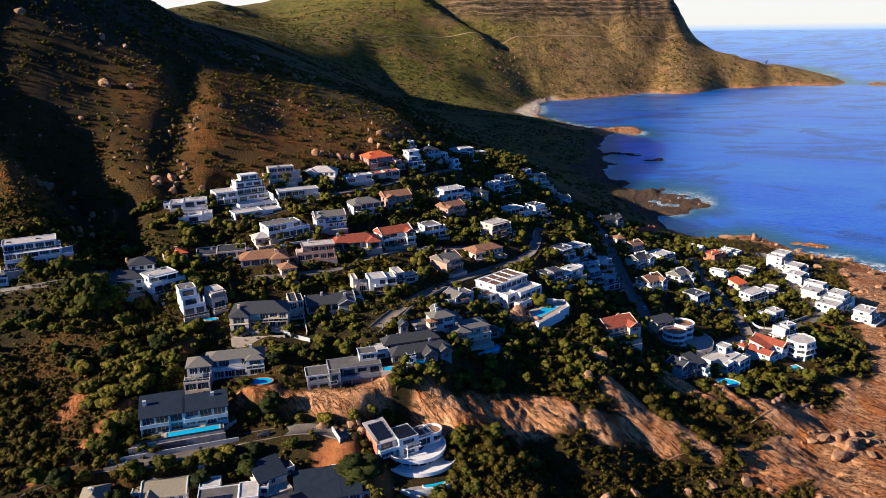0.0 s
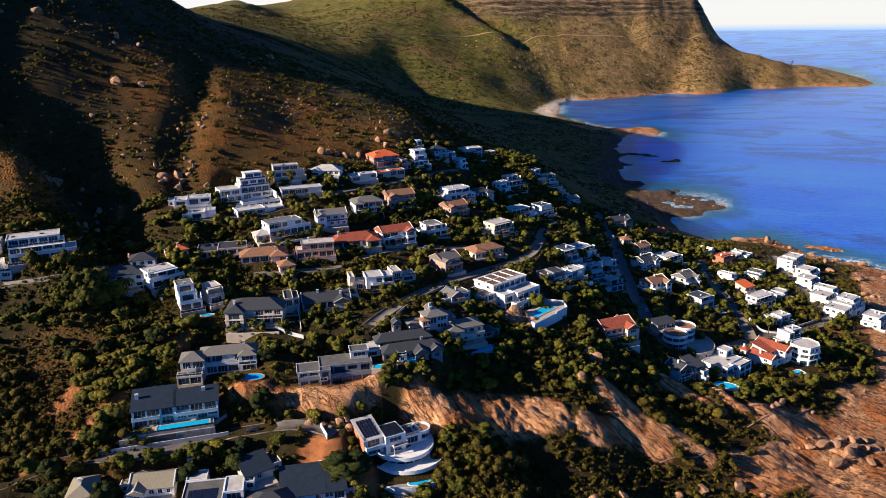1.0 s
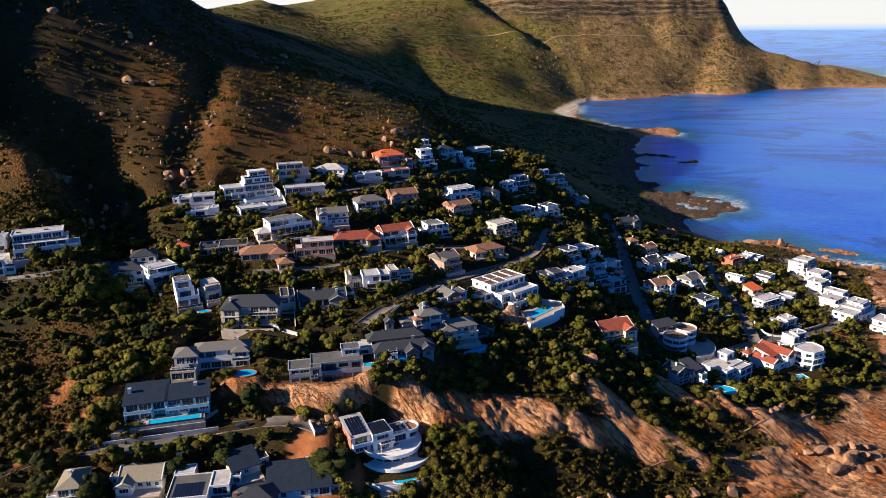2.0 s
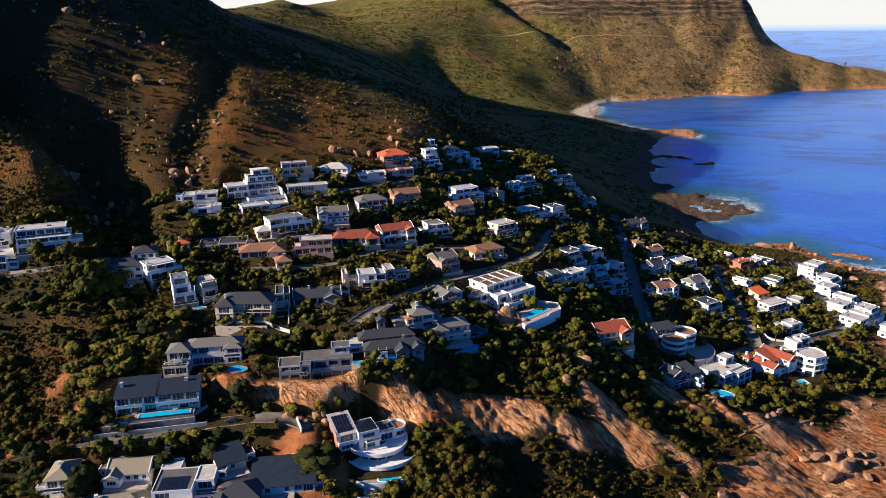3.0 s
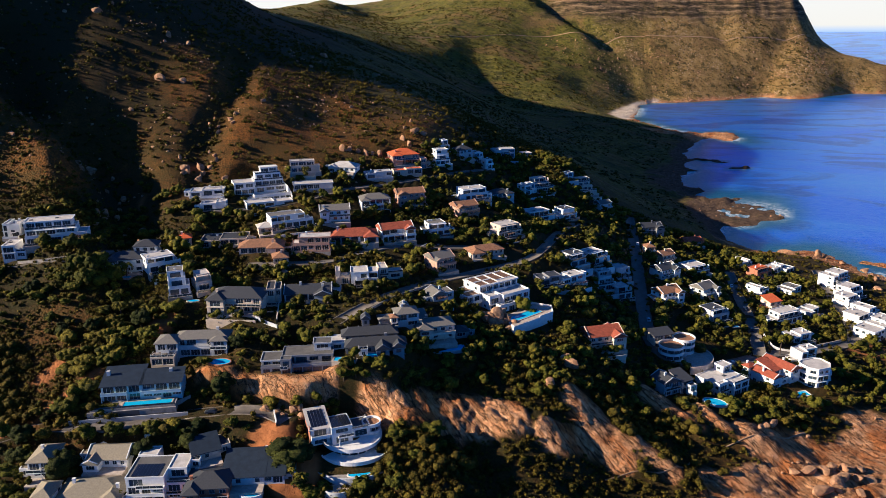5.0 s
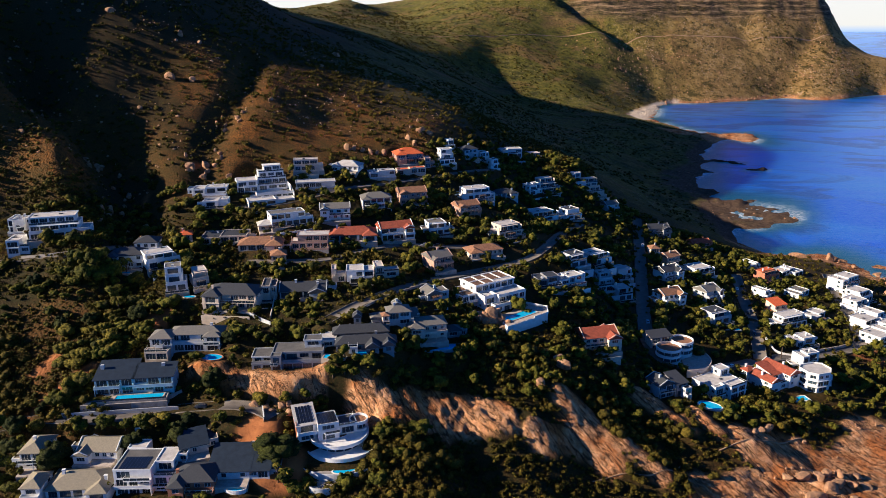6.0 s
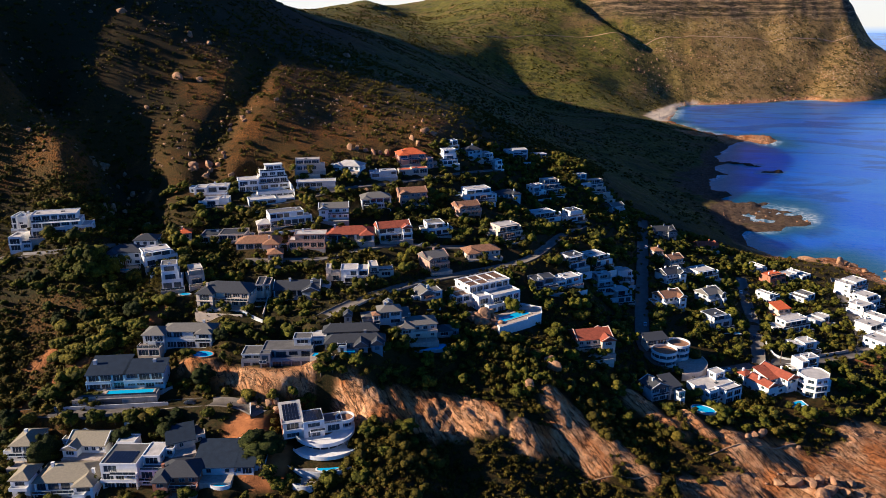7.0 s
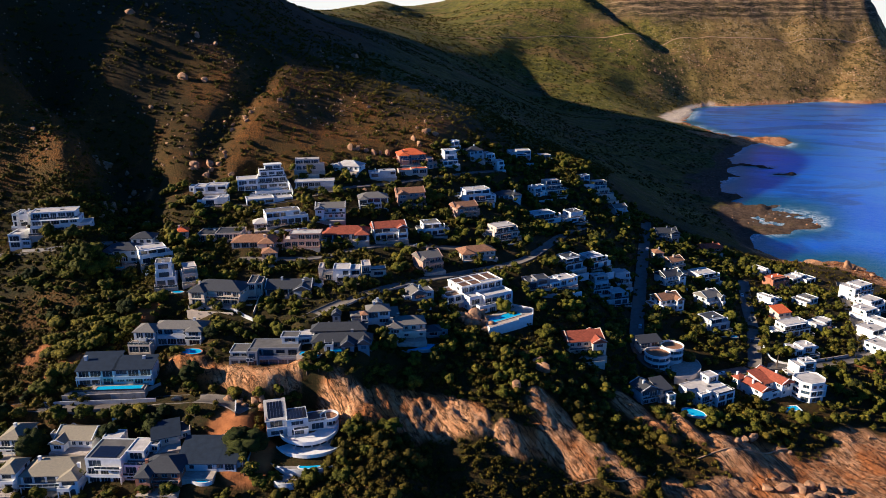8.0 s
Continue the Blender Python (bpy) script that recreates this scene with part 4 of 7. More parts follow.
def pitched_roof(house, x0, x1, y0, y1, z, roof, wall, form, rnd, rise=0.42):
    """A hipped, gabled or single-pitch roof with overhanging eaves and thickness."""
    o, t = 0.55, 0.22
    a, b, c, d = x0 - o, x1 + o, y0 - o, y1 + o
    w, dep = b - a, d - c
    bm = bmesh.new()
    along_x = w >= dep
    half = min(w, dep) / 2
    top = z + half * rise * 1.1
    if form == "mono":
        top = z + dep * 0.20
        low = [(a, c, z), (b, c, z), (b, d, top), (a, d, top)]
        v = [bm.verts.new((x, y, h - t)) for x, y, h in low] + [bm.verts.new((x, y, h + 0.02)) for x, y, h in low]
        for f in ((4, 5, 6, 7), (0, 1, 5, 4), (1, 2, 6, 5), (2, 3, 7, 6), (3, 0, 4, 7), (3, 2, 1, 0)):
            bm.faces.new([v[i] for i in f])
        gable = bmesh.new()
        p, q = ([gable.verts.new(v) for v in ((x, y0, z - 0.2), (x, y1, z - 0.2), (x, y1, top - 0.35), (x, y0, z - 0.1))] for x in (x0, x1))
        gable.faces.new(p), gable.faces.new(q[::-1]), gable.faces.new((p[1], q[1], q[2], p[2]))
        part("gable", gable, WALLS[wall], house)
    else:
        inset = half if form == "hip" else 0.0
        r = ((a + inset, (c + d) / 2), (b - inset, (c + d) / 2)) if along_x else (((a + b) / 2, c + inset), ((a + b) / 2, d - inset))
        if form == "hip" and abs(w - dep) < 0.6:
            r = (((a + b) / 2 - 0.3, (c + d) / 2), ((a + b) / 2 + 0.3, (c + d) / 2))
        e = [bm.verts.new((x, y, z)) for x, y in ((a, c), (b, c), (b, d), (a, d))]
        u = [bm.verts.new((x, y, z - t)) for x, y in ((a, c), (b, c), (b, d), (a, d))]
        p, q = bm.verts.new((*r[0], top)), bm.verts.new((*r[1], top))
        if along_x:
            faces = ((e[0], e[1], q, p), (e[1], e[2], q), (e[2], e[3], p, q), (e[3], e[0], p))
        else:
            faces = ((e[0], e[1], p), (e[1], e[2], q, p), (e[2], e[3], q), (e[3], e[0], p, q))
        for f in faces:
            bm.faces.new(f)
        for k in range(4):
            bm.faces.new((u[k], u[(k + 1) % 4], e[(k + 1) % 4], e[k]))
        bm.faces.new((u[3], u[2], u[1], u[0]))
        if form == "gable":
            # gable walls rise a little over the roof
            lift = 0.35
            for s in (0, 1):
                g = bmesh.new()
                if along_x:
                    x = (x0, x1)[s]
                    prof = [(x, c + 0.3, z - 0.3), (x, d - 0.3, z - 0.3), (x, d - 0.3, z + lift), (x, (c + d) / 2, top + lift), (x, c + 0.3, z + lift)]
                    shift = (0.3 * (1, -1)[1 - s], 0, 0)
                else:
                    y = (y0, y1)[s]
                    prof = [(a + 0.3, y, z - 0.3), (b - 0.3, y, z - 0.3), (b - 0.3, y, z + lift), ((a + b) / 2, y, top + lift), (a + 0.3, y, z + lift)]
                    shift = (0, 0.3 * (1, -1)[1 - s], 0)
                one = [g.verts.new(v) for v in prof]
                two = [g.verts.new(tuple(np.add(v, shift))) for v in prof]
                g.faces.new(one), g.faces.new(two[::-1])
                for k in range(5):
                    g.faces.new((one[k], two[k], two[(k + 1) % 5], one[(k + 1) % 5]))
                bmesh.ops.recalc_face_normals(g, faces=g.faces)
                part("gable", g, WALLS[wall], house)
    bmesh.ops.recalc_face_normals(bm, faces=bm.faces)
    part("roof", bm, ROOFS[roof], house)
    if rnd.random() < 0.5 and form != "mono":
        cx, cy = rnd.uniform(x0 + 1.5, x1 - 1.5), (y0 + y1) / 2 + rnd.uniform(-1, 1)
        chim = part("chimney", boxes((cx - 0.45, cx + 0.45, cy - 0.4, cy + 0.4, z, top + 0.9), (cx - 0.55, cx + 0.55, cy - 0.5, cy + 0.5, top + 0.9, top + 1.05)), WALLS[wall], house)
    return top


def balustrade(house, x0, x1, y0, y1, z, rnd, wall):
    """A rail round the front and sides of a terrace: solid, or posts and glass."""
    if rnd.random() < 0.45:
        part("parapet", boxes((x0, x1, y0, y0 + 0.18, z, z + 0.95), (x0, x0 + 0.18, y0 + 0.18, y1, z, z + 0.95), (x1 - 0.18, x1, y0 + 0.18, y1, z, z + 0.95)), WALLS[wall], house)
        return
    n = max(2, int((x1 - x0) / 1.8))
    rows = [(x0 + (x1 - x0 - 0.06) * k / n, x0 + (x1 - x0 - 0.06) * k / n + 0.06, y0 + 0.05, y0 + 0.11, z, z + 1.0) for k in range(n + 1)]
    rail = part("railing", boxes(*rows, (x0, x1, y0 + 0.04, y0 + 0.12, z + 1.0, z + 1.06), (x0 + 0.04, x0 + 0.12, y0 + 0.12, y1, z + 1.0, z + 1.06), (x1 - 0.12, x1 - 0.04, y0 + 0.12, y1, z + 1.0, z + 1.06)), FRAME_WHITE, house)
    part("glass_panel", boxes((x0 + 0.06, x1 - 0.06, y0 + 0.07, y0 + 0.09, z + 0.1, z + 0.98)), GLASS, rail)


def roof_clutter(house, x0, x1, y0, y1, z, rnd):
    for _ in range(rnd.choice((0, 1, 1, 2))):
        if x1 - x0 < 4 or y1 - y0 < 4:
            return
        cx, cy = rnd.uniform(x0 + 1.5, x1 - 1.5), rnd.uniform(y0 + 1.5, y1 - 1.2)
        kind = rnd.random()
        if kind < 0.35:
            part("air_conditioner", boxes((cx - 0.5, cx + 0.5, cy - 0.25, cy + 0.25, z, z + 0.75), (cx - 0.6, cx + 0.6, cy - 0.3, cy + 0.3, z + 0.75, z + 0.8)), FRAME_WHITE, house)
        elif kind < 0.7:
            sk = part("skylight", boxes((cx - 0.8, cx + 0.8, cy - 0.6, cy - 0.48, z, z + 0.3), (cx - 0.8, cx + 0.8, cy + 0.48, cy + 0.6, z, z + 0.3), (cx - 0.8, cx - 0.68, cy - 0.48, cy + 0.48, z, z + 0.3), (cx + 0.68, cx + 0.8, cy - 0.48, cy + 0.48, z, z + 0.3)), FRAME, house)
            part("pane", boxes((cx - 0.68, cx + 0.68, cy - 0.48, cy + 0.48, z + 0.2, z + 0.24)), GLASS, sk)
        else:
            part("chimney", boxes((cx - 0.4, cx + 0.4, cy - 0.4, cy + 0.4, z, z + 1.4), (cx - 0.5, cx + 0.5, cy - 0.5, cy + 0.5, z + 1.4, z + 1.52)), WALLS["white"], house)


def solar_array(house, x0, y0, nx, ny, z, tilt=0.0, slope=0.0):
    """A field of solar panels; tilt is the rise over a panel, slope that of the roof under them."""
    for i in range(nx):
        for j in range(ny):
            x, y = x0 + i * 1.1, y0 + j * 1.75
            bm = bmesh.new()
            za, zb = z + (y - y0) * slope, z + (y + 1.6 - y0) * slope + tilt
            v = [bm.verts.new(q) for q in ((x, y, za), (x + 1.0, y, za), (x + 1.0, y + 1.6, zb), (x, y + 1.6, zb), (x, y, za + 0.06), (x + 1.0, y, za + 0.06), (x + 1.0, y + 1.6, zb + 0.06), (x, y + 1.6, zb + 0.06))]
            for f in ((4, 5, 6, 7), (0, 1, 5, 4), (1, 2, 6, 5), (2, 3, 7, 6), (3, 0, 4, 7)):
                bm.faces.new([v[k] for k in f])
            part("solar_panel", bm, SOLAR, house)


WALL_WORDS = {"white": "white rendered", "cream": "cream rendered", "pale": "pale grey rendered", "paleblue": "pale blue rendered", "pink": "terracotta-washed", "brick": "red brick", "grey": "dark grey rendered"}
ROOF_WORDS = {"flat": "flat roof", "flat_dark": "flat dark roof", "slate": "dark slate roof", "tile_grey": "grey tiled roof", "tile_red": "red clay tile roof", "tile_brown": "brown clay tile roof", "tile_orange": "bright orange tile roof", "navy": "dark blue metal roof", "tile_tan": "weathered tan tile roof"}
FORM_WORDS = {"flat": "boxy", "terraces": "stepped, terraced", "hip": "hipped", "gable": "gabled", "mono": "single-pitch"}
COUNT_WORDS = {1: "single-storey", 2: "two-storey", 3: "three-storey", 4: "four-storey"}


def clear_of_plots(k, u, v):
    """Whether the point u, v of plot k lies clear of all the other plots and the roads."""
    x, y, yaw = PLOTS[k][:3]
    a = radians(yaw)
    px, py = x + u * math.cos(a) - v * math.sin(a), y + u * math.sin(a) + v * math.cos(a)
    for i, (qx, qy, turn, w, d, *_) in enumerate(PLOTS):
        if i == k or math.hypot(px - qx, py - qy) > 30:
            continue
        b = radians(turn)
        du, dv = (px - qx) * math.cos(b) + (py - qy) * math.sin(b), -(px - qx) * math.sin(b) + (py - qy) * math.cos(b)
        if abs(du) < w / 2 + 2.2 and abs(dv) < d / 2 + 3.0:
            return False
    return all(np.min(np.hypot(p[:, 0] - px, p[:, 1] - py)) > width / 2 + 2.5 for _, width, p, _ in WAYS)


def annexes(house, k, w, d, wall, roof, rnd):
    """What has grown onto a house: a low side wing, a walled front garden, a pergola, a garage."""
    for s in (-1, 1):
        if rnd.random() < 0.5 and clear_of_plots(k, s * (w / 2 + 2.2), 0.5):
            wide, y0, y1 = rnd.uniform(2.8, 4.2), -d * rnd.uniform(0.1, 0.4), d * rnd.uniform(0.3, 0.55)
            x0, x1 = (w / 2 + 0.02, w / 2 + wide) if s > 0 else (-w / 2 - wide, -w / 2 - 0.02)
            low = rnd.choice((0.0, -0.8, -1.4))
            top = block(house, x0, x1, y0, y1, low, 1, wall, rnd, False, True, 4.5)
            flat_roof(house, x0, x1, y0, y1, top, "flat" if roof in ("flat", "slate", "flat_dark") else roof, wall, 0.3)
    if rnd.random() < 0.6 and clear_of_plots(k, 0, -d / 2 - 7):
        y0, drop = -d / 2 - rnd.uniform(5.5, 7.5), -rnd.uniform(1.4, 2.2)
        u0, u1 = -w * rnd.uniform(0.3, 0.55), w * rnd.uniform(0.3, 0.55)
        part("garden_terrace", boxes((u0, u1, y0, -d / 2 - 3.1, drop - 3.5, drop)), PAVING if rnd.random() < 0.5 else CONCRETE, house)
        part("parapet", boxes((u0 - 0.2, u1 + 0.2, y0 - 0.22, y0 - 0.005, drop - 3.5, drop + 0.8)), WALLS[wall], house)
    if rnd.random() < 0.18:
        u = rnd.uniform(-w / 2, w / 2 - 4.5)
        y0, y1 = -d / 2 - 2.9, -d / 2 - 0.1
        for px, py in ((u, y0), (u + 4.2, y0)):
            part("post", boxes((px, px + 0.18, py, py + 0.18, 0.0, 2.5)), TIMBER, house)
        part("pergola_beam", boxes((u - 0.2, u + 4.6, y0, y0 + 0.16, 2.5, 2.68)), TIMBER, house)
        for j in range(7):
            part("pergola_slat", boxes((u + j * 0.68, u + j * 0.68 + 0.1, y0 - 0.3, y1, 2.68, 2.8)), TIMBER, house)


def build_villa(k):
    x, y, yaw, w, d, storeys, wall, roof, form = PLOTS[k]
    rnd = random.Random(100 + k)
    z = LEVELS[k][2]
    house = thing("house", x, y, z, yaw, f"{WALL_WORDS[wall]} {COUNT_WORDS[storeys]} {FORM_WORDS[form]} house with {ROOF_WORDS[roof]}", "house", "houses of the village")
    white = wall in ("cream", "pink", "brick") or rnd.random() < 0.3
    h = 3.1
    if form == "terraces":
        z1 = 0.0
        back = d / 2
        side = rnd.choice((-1, 1))
        for s in range(storeys):
            set_in, cut = 2.4 * s, w * (0.10 + 0.07 * s) * (s > 0)
            x0, x1 = -w / 2 + (cut if side < 0 else 0), w / 2 - (cut if side > 0 else 0)
            y0 = -d / 2 + set_in
            top = block(house, x0, x1, y0, back, z1, 1, wall, rnd, True, white, foot=5.0 if s == 0 else 0.0)
            last = s == storeys - 1
            over = 0.5 if last and rnd.random() < 0.5 else 0.0
            flat_roof(house, x0, x1, y0, back, top, roof if last else "flat", wall, 0.35 if last else 0.12, over)
            if last:
                roof_clutter(house, x0, x1, y0, back, top + 0.06, rnd)
            else:
                balustrade(house, x0 + 0.1, x1 - 0.1, y0 + 0.1, min(y0 + 2.6, back), top + 0.12, rnd, wall)
                for fin in (x0 + 0.15, x1 - 0.35):
                    if rnd.random() < 0.6:
                        part("fin_wall", boxes((fin, fin + 0.2, y0 + 0.3, y0 + 2.3, top, top + h - 0.1)), WALLS[wall], house)
                if rnd.random() < 0.6:
                    part("canopy", boxes((x0 + w * 0.15, x1 - w * 0.15, y0 + 0.9, y0 + 2.4, top + h - 0.3, top + h - 0.05)), WALLS[wall], house)
            z1 = top
        # front terrace at the foot
        part("terrace", boxes((-w / 2 - 0.5, w / 2 + 0.5, -d / 2 - 3.0, -d / 2, -3.5, 0.05)), PAVING, house)
        balustrade(house, -w / 2 - 0.4, w / 2 + 0.4, -d / 2 - 2.95, -d / 2, 0.05, rnd, wall)
    elif form == "flat":
        split = rnd.choice((-1, 1)) * w * rnd.uniform(0.05, 0.18)
        main = storeys
        top = block(house, -w / 2, split, -d / 2, d / 2, 0, main, wall, rnd, True, white, 5.0)
        flat_roof(house, -w / 2, split, -d / 2, d / 2, top, roof, wall, 0.45)
        roof_clutter(house, -w / 2, split, -d / 2, d / 2, top + 0.06, rnd)
        low = max(1, main - rnd.choice((0, 1)))
        shift = rnd.uniform(0.6, 1.8)
        lift = 0.0 if low < main else rnd.choice((-0.5, 0.6))
        top2 = block(house, split, w / 2, -d / 2 + shift, d / 2 - 0.4, lift, low, wall, rnd, True, white, 5.0, (1, 1, 1, 0))
        flat_roof(house, split + 0.02, w / 2, -d / 2 + shift, d / 2 - 0.4, top2, roof, wall, 0.35)
        if low < main:
            balustrade(house, split + 0.1, w / 2 - 0.1, -d / 2 + shift + 0.1, d / 2 - 0.6, top2 + 0.1, rnd, wall)
        else:
            roof_clutter(house, split, w / 2, -d / 2 + shift, d / 2, top2 + 0.06, rnd)
        if rnd.random() < 0.6:
            part("terrace", boxes((-w / 2, w / 2, -d / 2 - 2.5, -d / 2, -3.5, 0.05)), PAVING, house)
            balustrade(house, -w / 2 + 0.1, w / 2 - 0.1, -d / 2 - 2.45, -d / 2, 0.05, rnd, wall)
    else:
        modern = rnd.random() < 0.45
        top = block(house, -w / 2, w / 2, -d / 2, d / 2, 0, storeys, wall, rnd, modern, white, 5.0)
        pitched_roof(house, -w / 2, w / 2, -d / 2, d / 2, top, roof, wall, form, rnd)
        if w > 11 and form != "mono":
            wing = w * rnd.uniform(0.28, 0.38)
            s = rnd.choice((-1, 1))
            x0 = -w / 2 if s < 0 else w / 2 - wing
            t2 = block(house, x0, x0 + wing, -d / 2 - 3.0, -d / 2, 0, storeys, wall, rnd, modern, white, 5.0, (1, 1, 0, 1))
            pitched_roof(house, x0, x0 + wing, -d / 2 - 3.0, d / 2 - 2.0, t2 + 0.02, roof, wall, form, rnd)
            if storeys > 1:
                bx0, bx1 = (x0 + wing + 0.1, w / 2) if s < 0 else (-w / 2, x0 - 0.1)
                part("balcony", boxes((bx0, bx1, -d / 2 - 2.0, -d / 2, 2.85, 3.05)), WALLS[wall], house)
                balustrade(house, bx0, bx1, -d / 2 - 2.0, -d / 2, 3.05, rnd, wall)
                for px in (bx0 + 0.3, (bx0 + bx1) / 2, bx1 - 0.6):
                    part("post", boxes((px, px + 0.3, -d / 2 - 1.9, -d / 2 - 1.6, -3, 2.85)), WALLS[wall], house)
        elif storeys > 1:
            part("balcony", boxes((-w / 2, w / 2, -d / 2 - 1.6, -d / 2, 2.85, 3.05)), WALLS[wall], house)
            balustrade(house, -w / 2, w / 2, -d / 2 - 1.6, -d / 2, 3.05, rnd, wall)
        if rnd.random() < 0.7:
            part("terrace", boxes((-w / 2, w / 2, -d / 2 - 4.5, -d / 2, -3.5, 0.03)), PAVING, house)
    annexes(house, k, w, d, wall, roof, rnd)
    return house


for plot_number in range(len(PLOTS)):
    if PLOTS[plot_number][8] == "own":
        continue
    build_villa(plot_number)


# ---- roads ----
def build_road(name, width, p, z):
    tangent = np.gradient(p, axis=0)
    side = np.stack([tangent[:, 1], -tangent[:, 0]], -1) / np.linalg.norm(tangent, axis=1)[:, None]
    off = np.array([-width / 2 - 0.35, -width / 2 - 0.34, -width / 2, -width / 2 + 0.01, width / 2 - 0.01, width / 2, width / 2 + 0.34, width / 2 + 0.35])
    high = np.array([-1.2, 0.16, 0.16, 0.02, 0.02, 0.16, 0.16, -1.2])
    gx = p[:, :1] + side[:, :1] * off
    gy = p[:, 1:] + side[:, 1:] * off
    ob = sheet("road", gx[:, ::-1], gy[:, ::-1], (z[:, None] + high)[:, ::-1], ASPHALT, False)
    tagged(ob, "narrow worn asphalt road with concrete kerbs winding through the village", "road", kind="structure")


for way in WAYS:
    build_road(*way)


# ---- houses with a form of their own ----
def plot_at(x, y):
    k = min(range(len(PLOTS)), key=lambda i: math.hypot(PLOTS[i][0] - x, PLOTS[i][1] - y))
    return PLOTS[k][0], PLOTS[k][1], LEVELS[k][2], PLOTS[k][2]


def spot(x, y, u, v):
    """The plan point at u, v in the frame of the house at x, y."""
    px, py, z, yaw = plot_at(x, y)
    a = radians(yaw)
    return px + u * math.cos(a) - v * math.sin(a), py + u * math.sin(a) + v * math.cos(a), z, yaw


def compound(x, y, label, wall, roof, blocks, seed, modern=True, rise=0.42):
    """A house of several boxes, each (x0, x1, y0, y1, z0, storeys, roof form)."""
    px, py, z, yaw = plot_at(x, y)
    rnd = random.Random(seed)
    house = thing("house", px, py, z, yaw, label, "house", "houses of the village")
    for x0, x1, y0, y1, z0, storeys, form, *own in blocks:
        w = own[0] if own else wall
        r = own[1] if len(own) > 1 else roof
        top = block(house, x0, x1, y0, y1, z0, storeys, w, rnd, modern, w != "grey", 5.0 if z0 < 2 else 0.3)
        if form in ("hip", "gable", "mono"):
            pitched_roof(house, x0, x1, y0, y1, top, r, w, form, rnd, rise)
        else:
            flat_roof(house, x0, x1, y0, y1, top, r, w, 0.35, 0.35 if form == "bare" and rnd.random() < 0.5 else 0.0)
            if form == "deck":
                balustrade(house, x0 + 0.1, x1 - 0.1, y0 + 0.1, y1, top + 0.1, rnd, w)
            elif form != "bare":
                roof_clutter(house, x0, x1, y0, y1, top + 0.06, rnd)
    return house, rnd


def prism(points, z0, z1):
    """An upright block over a plan outline."""
    bm = bmesh.new()
    low, high = ([bm.verts.new((p, q, h)) for p, q in points] for h in (z0, z1))
    bm.faces.new(high), bm.faces.new(low[::-1])
    for i in range(len(points)):
        j = (i + 1) % len(points)
        bm.faces.new((low[i], low[j], high[j], high[i]))
    return bm


def ring_bm(bm, cx, cy, r0, r1, a0, a1, z0, z1, steps=40):
    """A curved band between two radii."""
    full = abs(a1 - a0) > 359
    n = steps
    rows = []
    for k in range(n + (0 if full else 1)):
        t = radians(a0 + (a1 - a0) * k / n)
        c, s = math.cos(t), math.sin(t)
        rows.append([bm.verts.new((cx + c * r, cy + s * r, z)) for r, z in ((r0, z0), (r1, z0), (r1, z1), (r0, z1))])
    m = len(rows)
    for k in range(m if full else m - 1):
        a, b = rows[k], rows[(k + 1) % m]
        for i in range(4):
            bm.faces.new((a[i], b[i], b[(i + 1) % 4], a[(i + 1) % 4]))
    if not full:
        bm.faces.new(rows[0]), bm.faces.new(rows[-1][::-1])
    bmesh.ops.recalc_face_normals(bm, faces=bm.faces)
    return bm


def drum(house, cx, cy, r, z0, storeys, wall, a0=0, a1=360):
    """A round part of a house: bands of white wall with a ring of glass set back between them."""
    for s in range(storeys):
        z = z0 + s * 3.1
        part("wall", ring_bm(bmesh.new(), cx, cy, r - 0.5, r, a0, a1, z - (4.5 if s == 0 else 0.35), z + 0.95), WALLS[wall], house)
        part("window_band", ring_bm(bmesh.new(), cx, cy, r - 1.0, r - 0.9, a0, a1, z + 0.9, z + 2.8), GLASS, house)
        for k in range(10):
            t = radians(a0 + (a1 - a0) * k / 10)
            px, py = cx + math.cos(t) * (r - 0.85), cy + math.sin(t) * (r - 0.85)
            part("post", boxes((px - 0.09, px + 0.09, py - 0.09, py + 0.09, z + 0.9, z + 2.8)), FRAME_WHITE, house)
    top = z0 + storeys * 3.1
    part("parapet", ring_bm(bmesh.new(), cx, cy, r - 0.3, r + 0.1, a0, a1, top - 0.35, top + 0.9), WALLS[wall], house)
    part("roof_terrace", ring_bm(bmesh.new(), cx, cy, 0.05, r - 0.3, 0, 360, top - 0.3, top + 0.02), ROOFS["tile_brown"], house, "brown tiled roof terrace")
    return top


def blue_house():
    house, rnd = compound(-96.4, 220.5, "pale blue two-storey house with dark slate single-pitch roofs", "paleblue", "navy",
                          [(-14, -0.1, -5, 6.5, 0, 2, "mono"), (0, 14.2, -5, 3.5, 0, 2, "mono")], 901)
    part("terrace", boxes((-17, 12.5, -10.5, -5, -3.2, 0.05)), PAVING, house)
    part("retaining_wall", boxes((-18, 12.8, -11, -10.5, -4.5, -0.9)), CONCRETE, house)
    part("railing", boxes((-17, 12.5, -10.48, -10.42, 0.05, 0.75)), GLASS, house)
    part("hedge_wall", boxes((-24, 17, -12.6, -12.3, -5.5, -2.6)), WALLS["pale"], house)
    part("garage_door", boxes((-9, 0, -11.1, -11.0, -4.0, -1.0)), FRAME, house)
    part("lawn", boxes((-16.8, -8, -10.2, -6.5, 0.05, 0.14)), LEAVES[1], house)
    part("chimney", boxes((-13.2, -12, 1, 2.2, 5, 9.3)), WALLS["pale"], house)
    part("chimney", boxes((9, 10.2, 1, 2, 5, 8.8)), WALLS["pale"], house)
    solar_array(house, 1.0, -1.0, 3, 1, 7.0, 0.32)


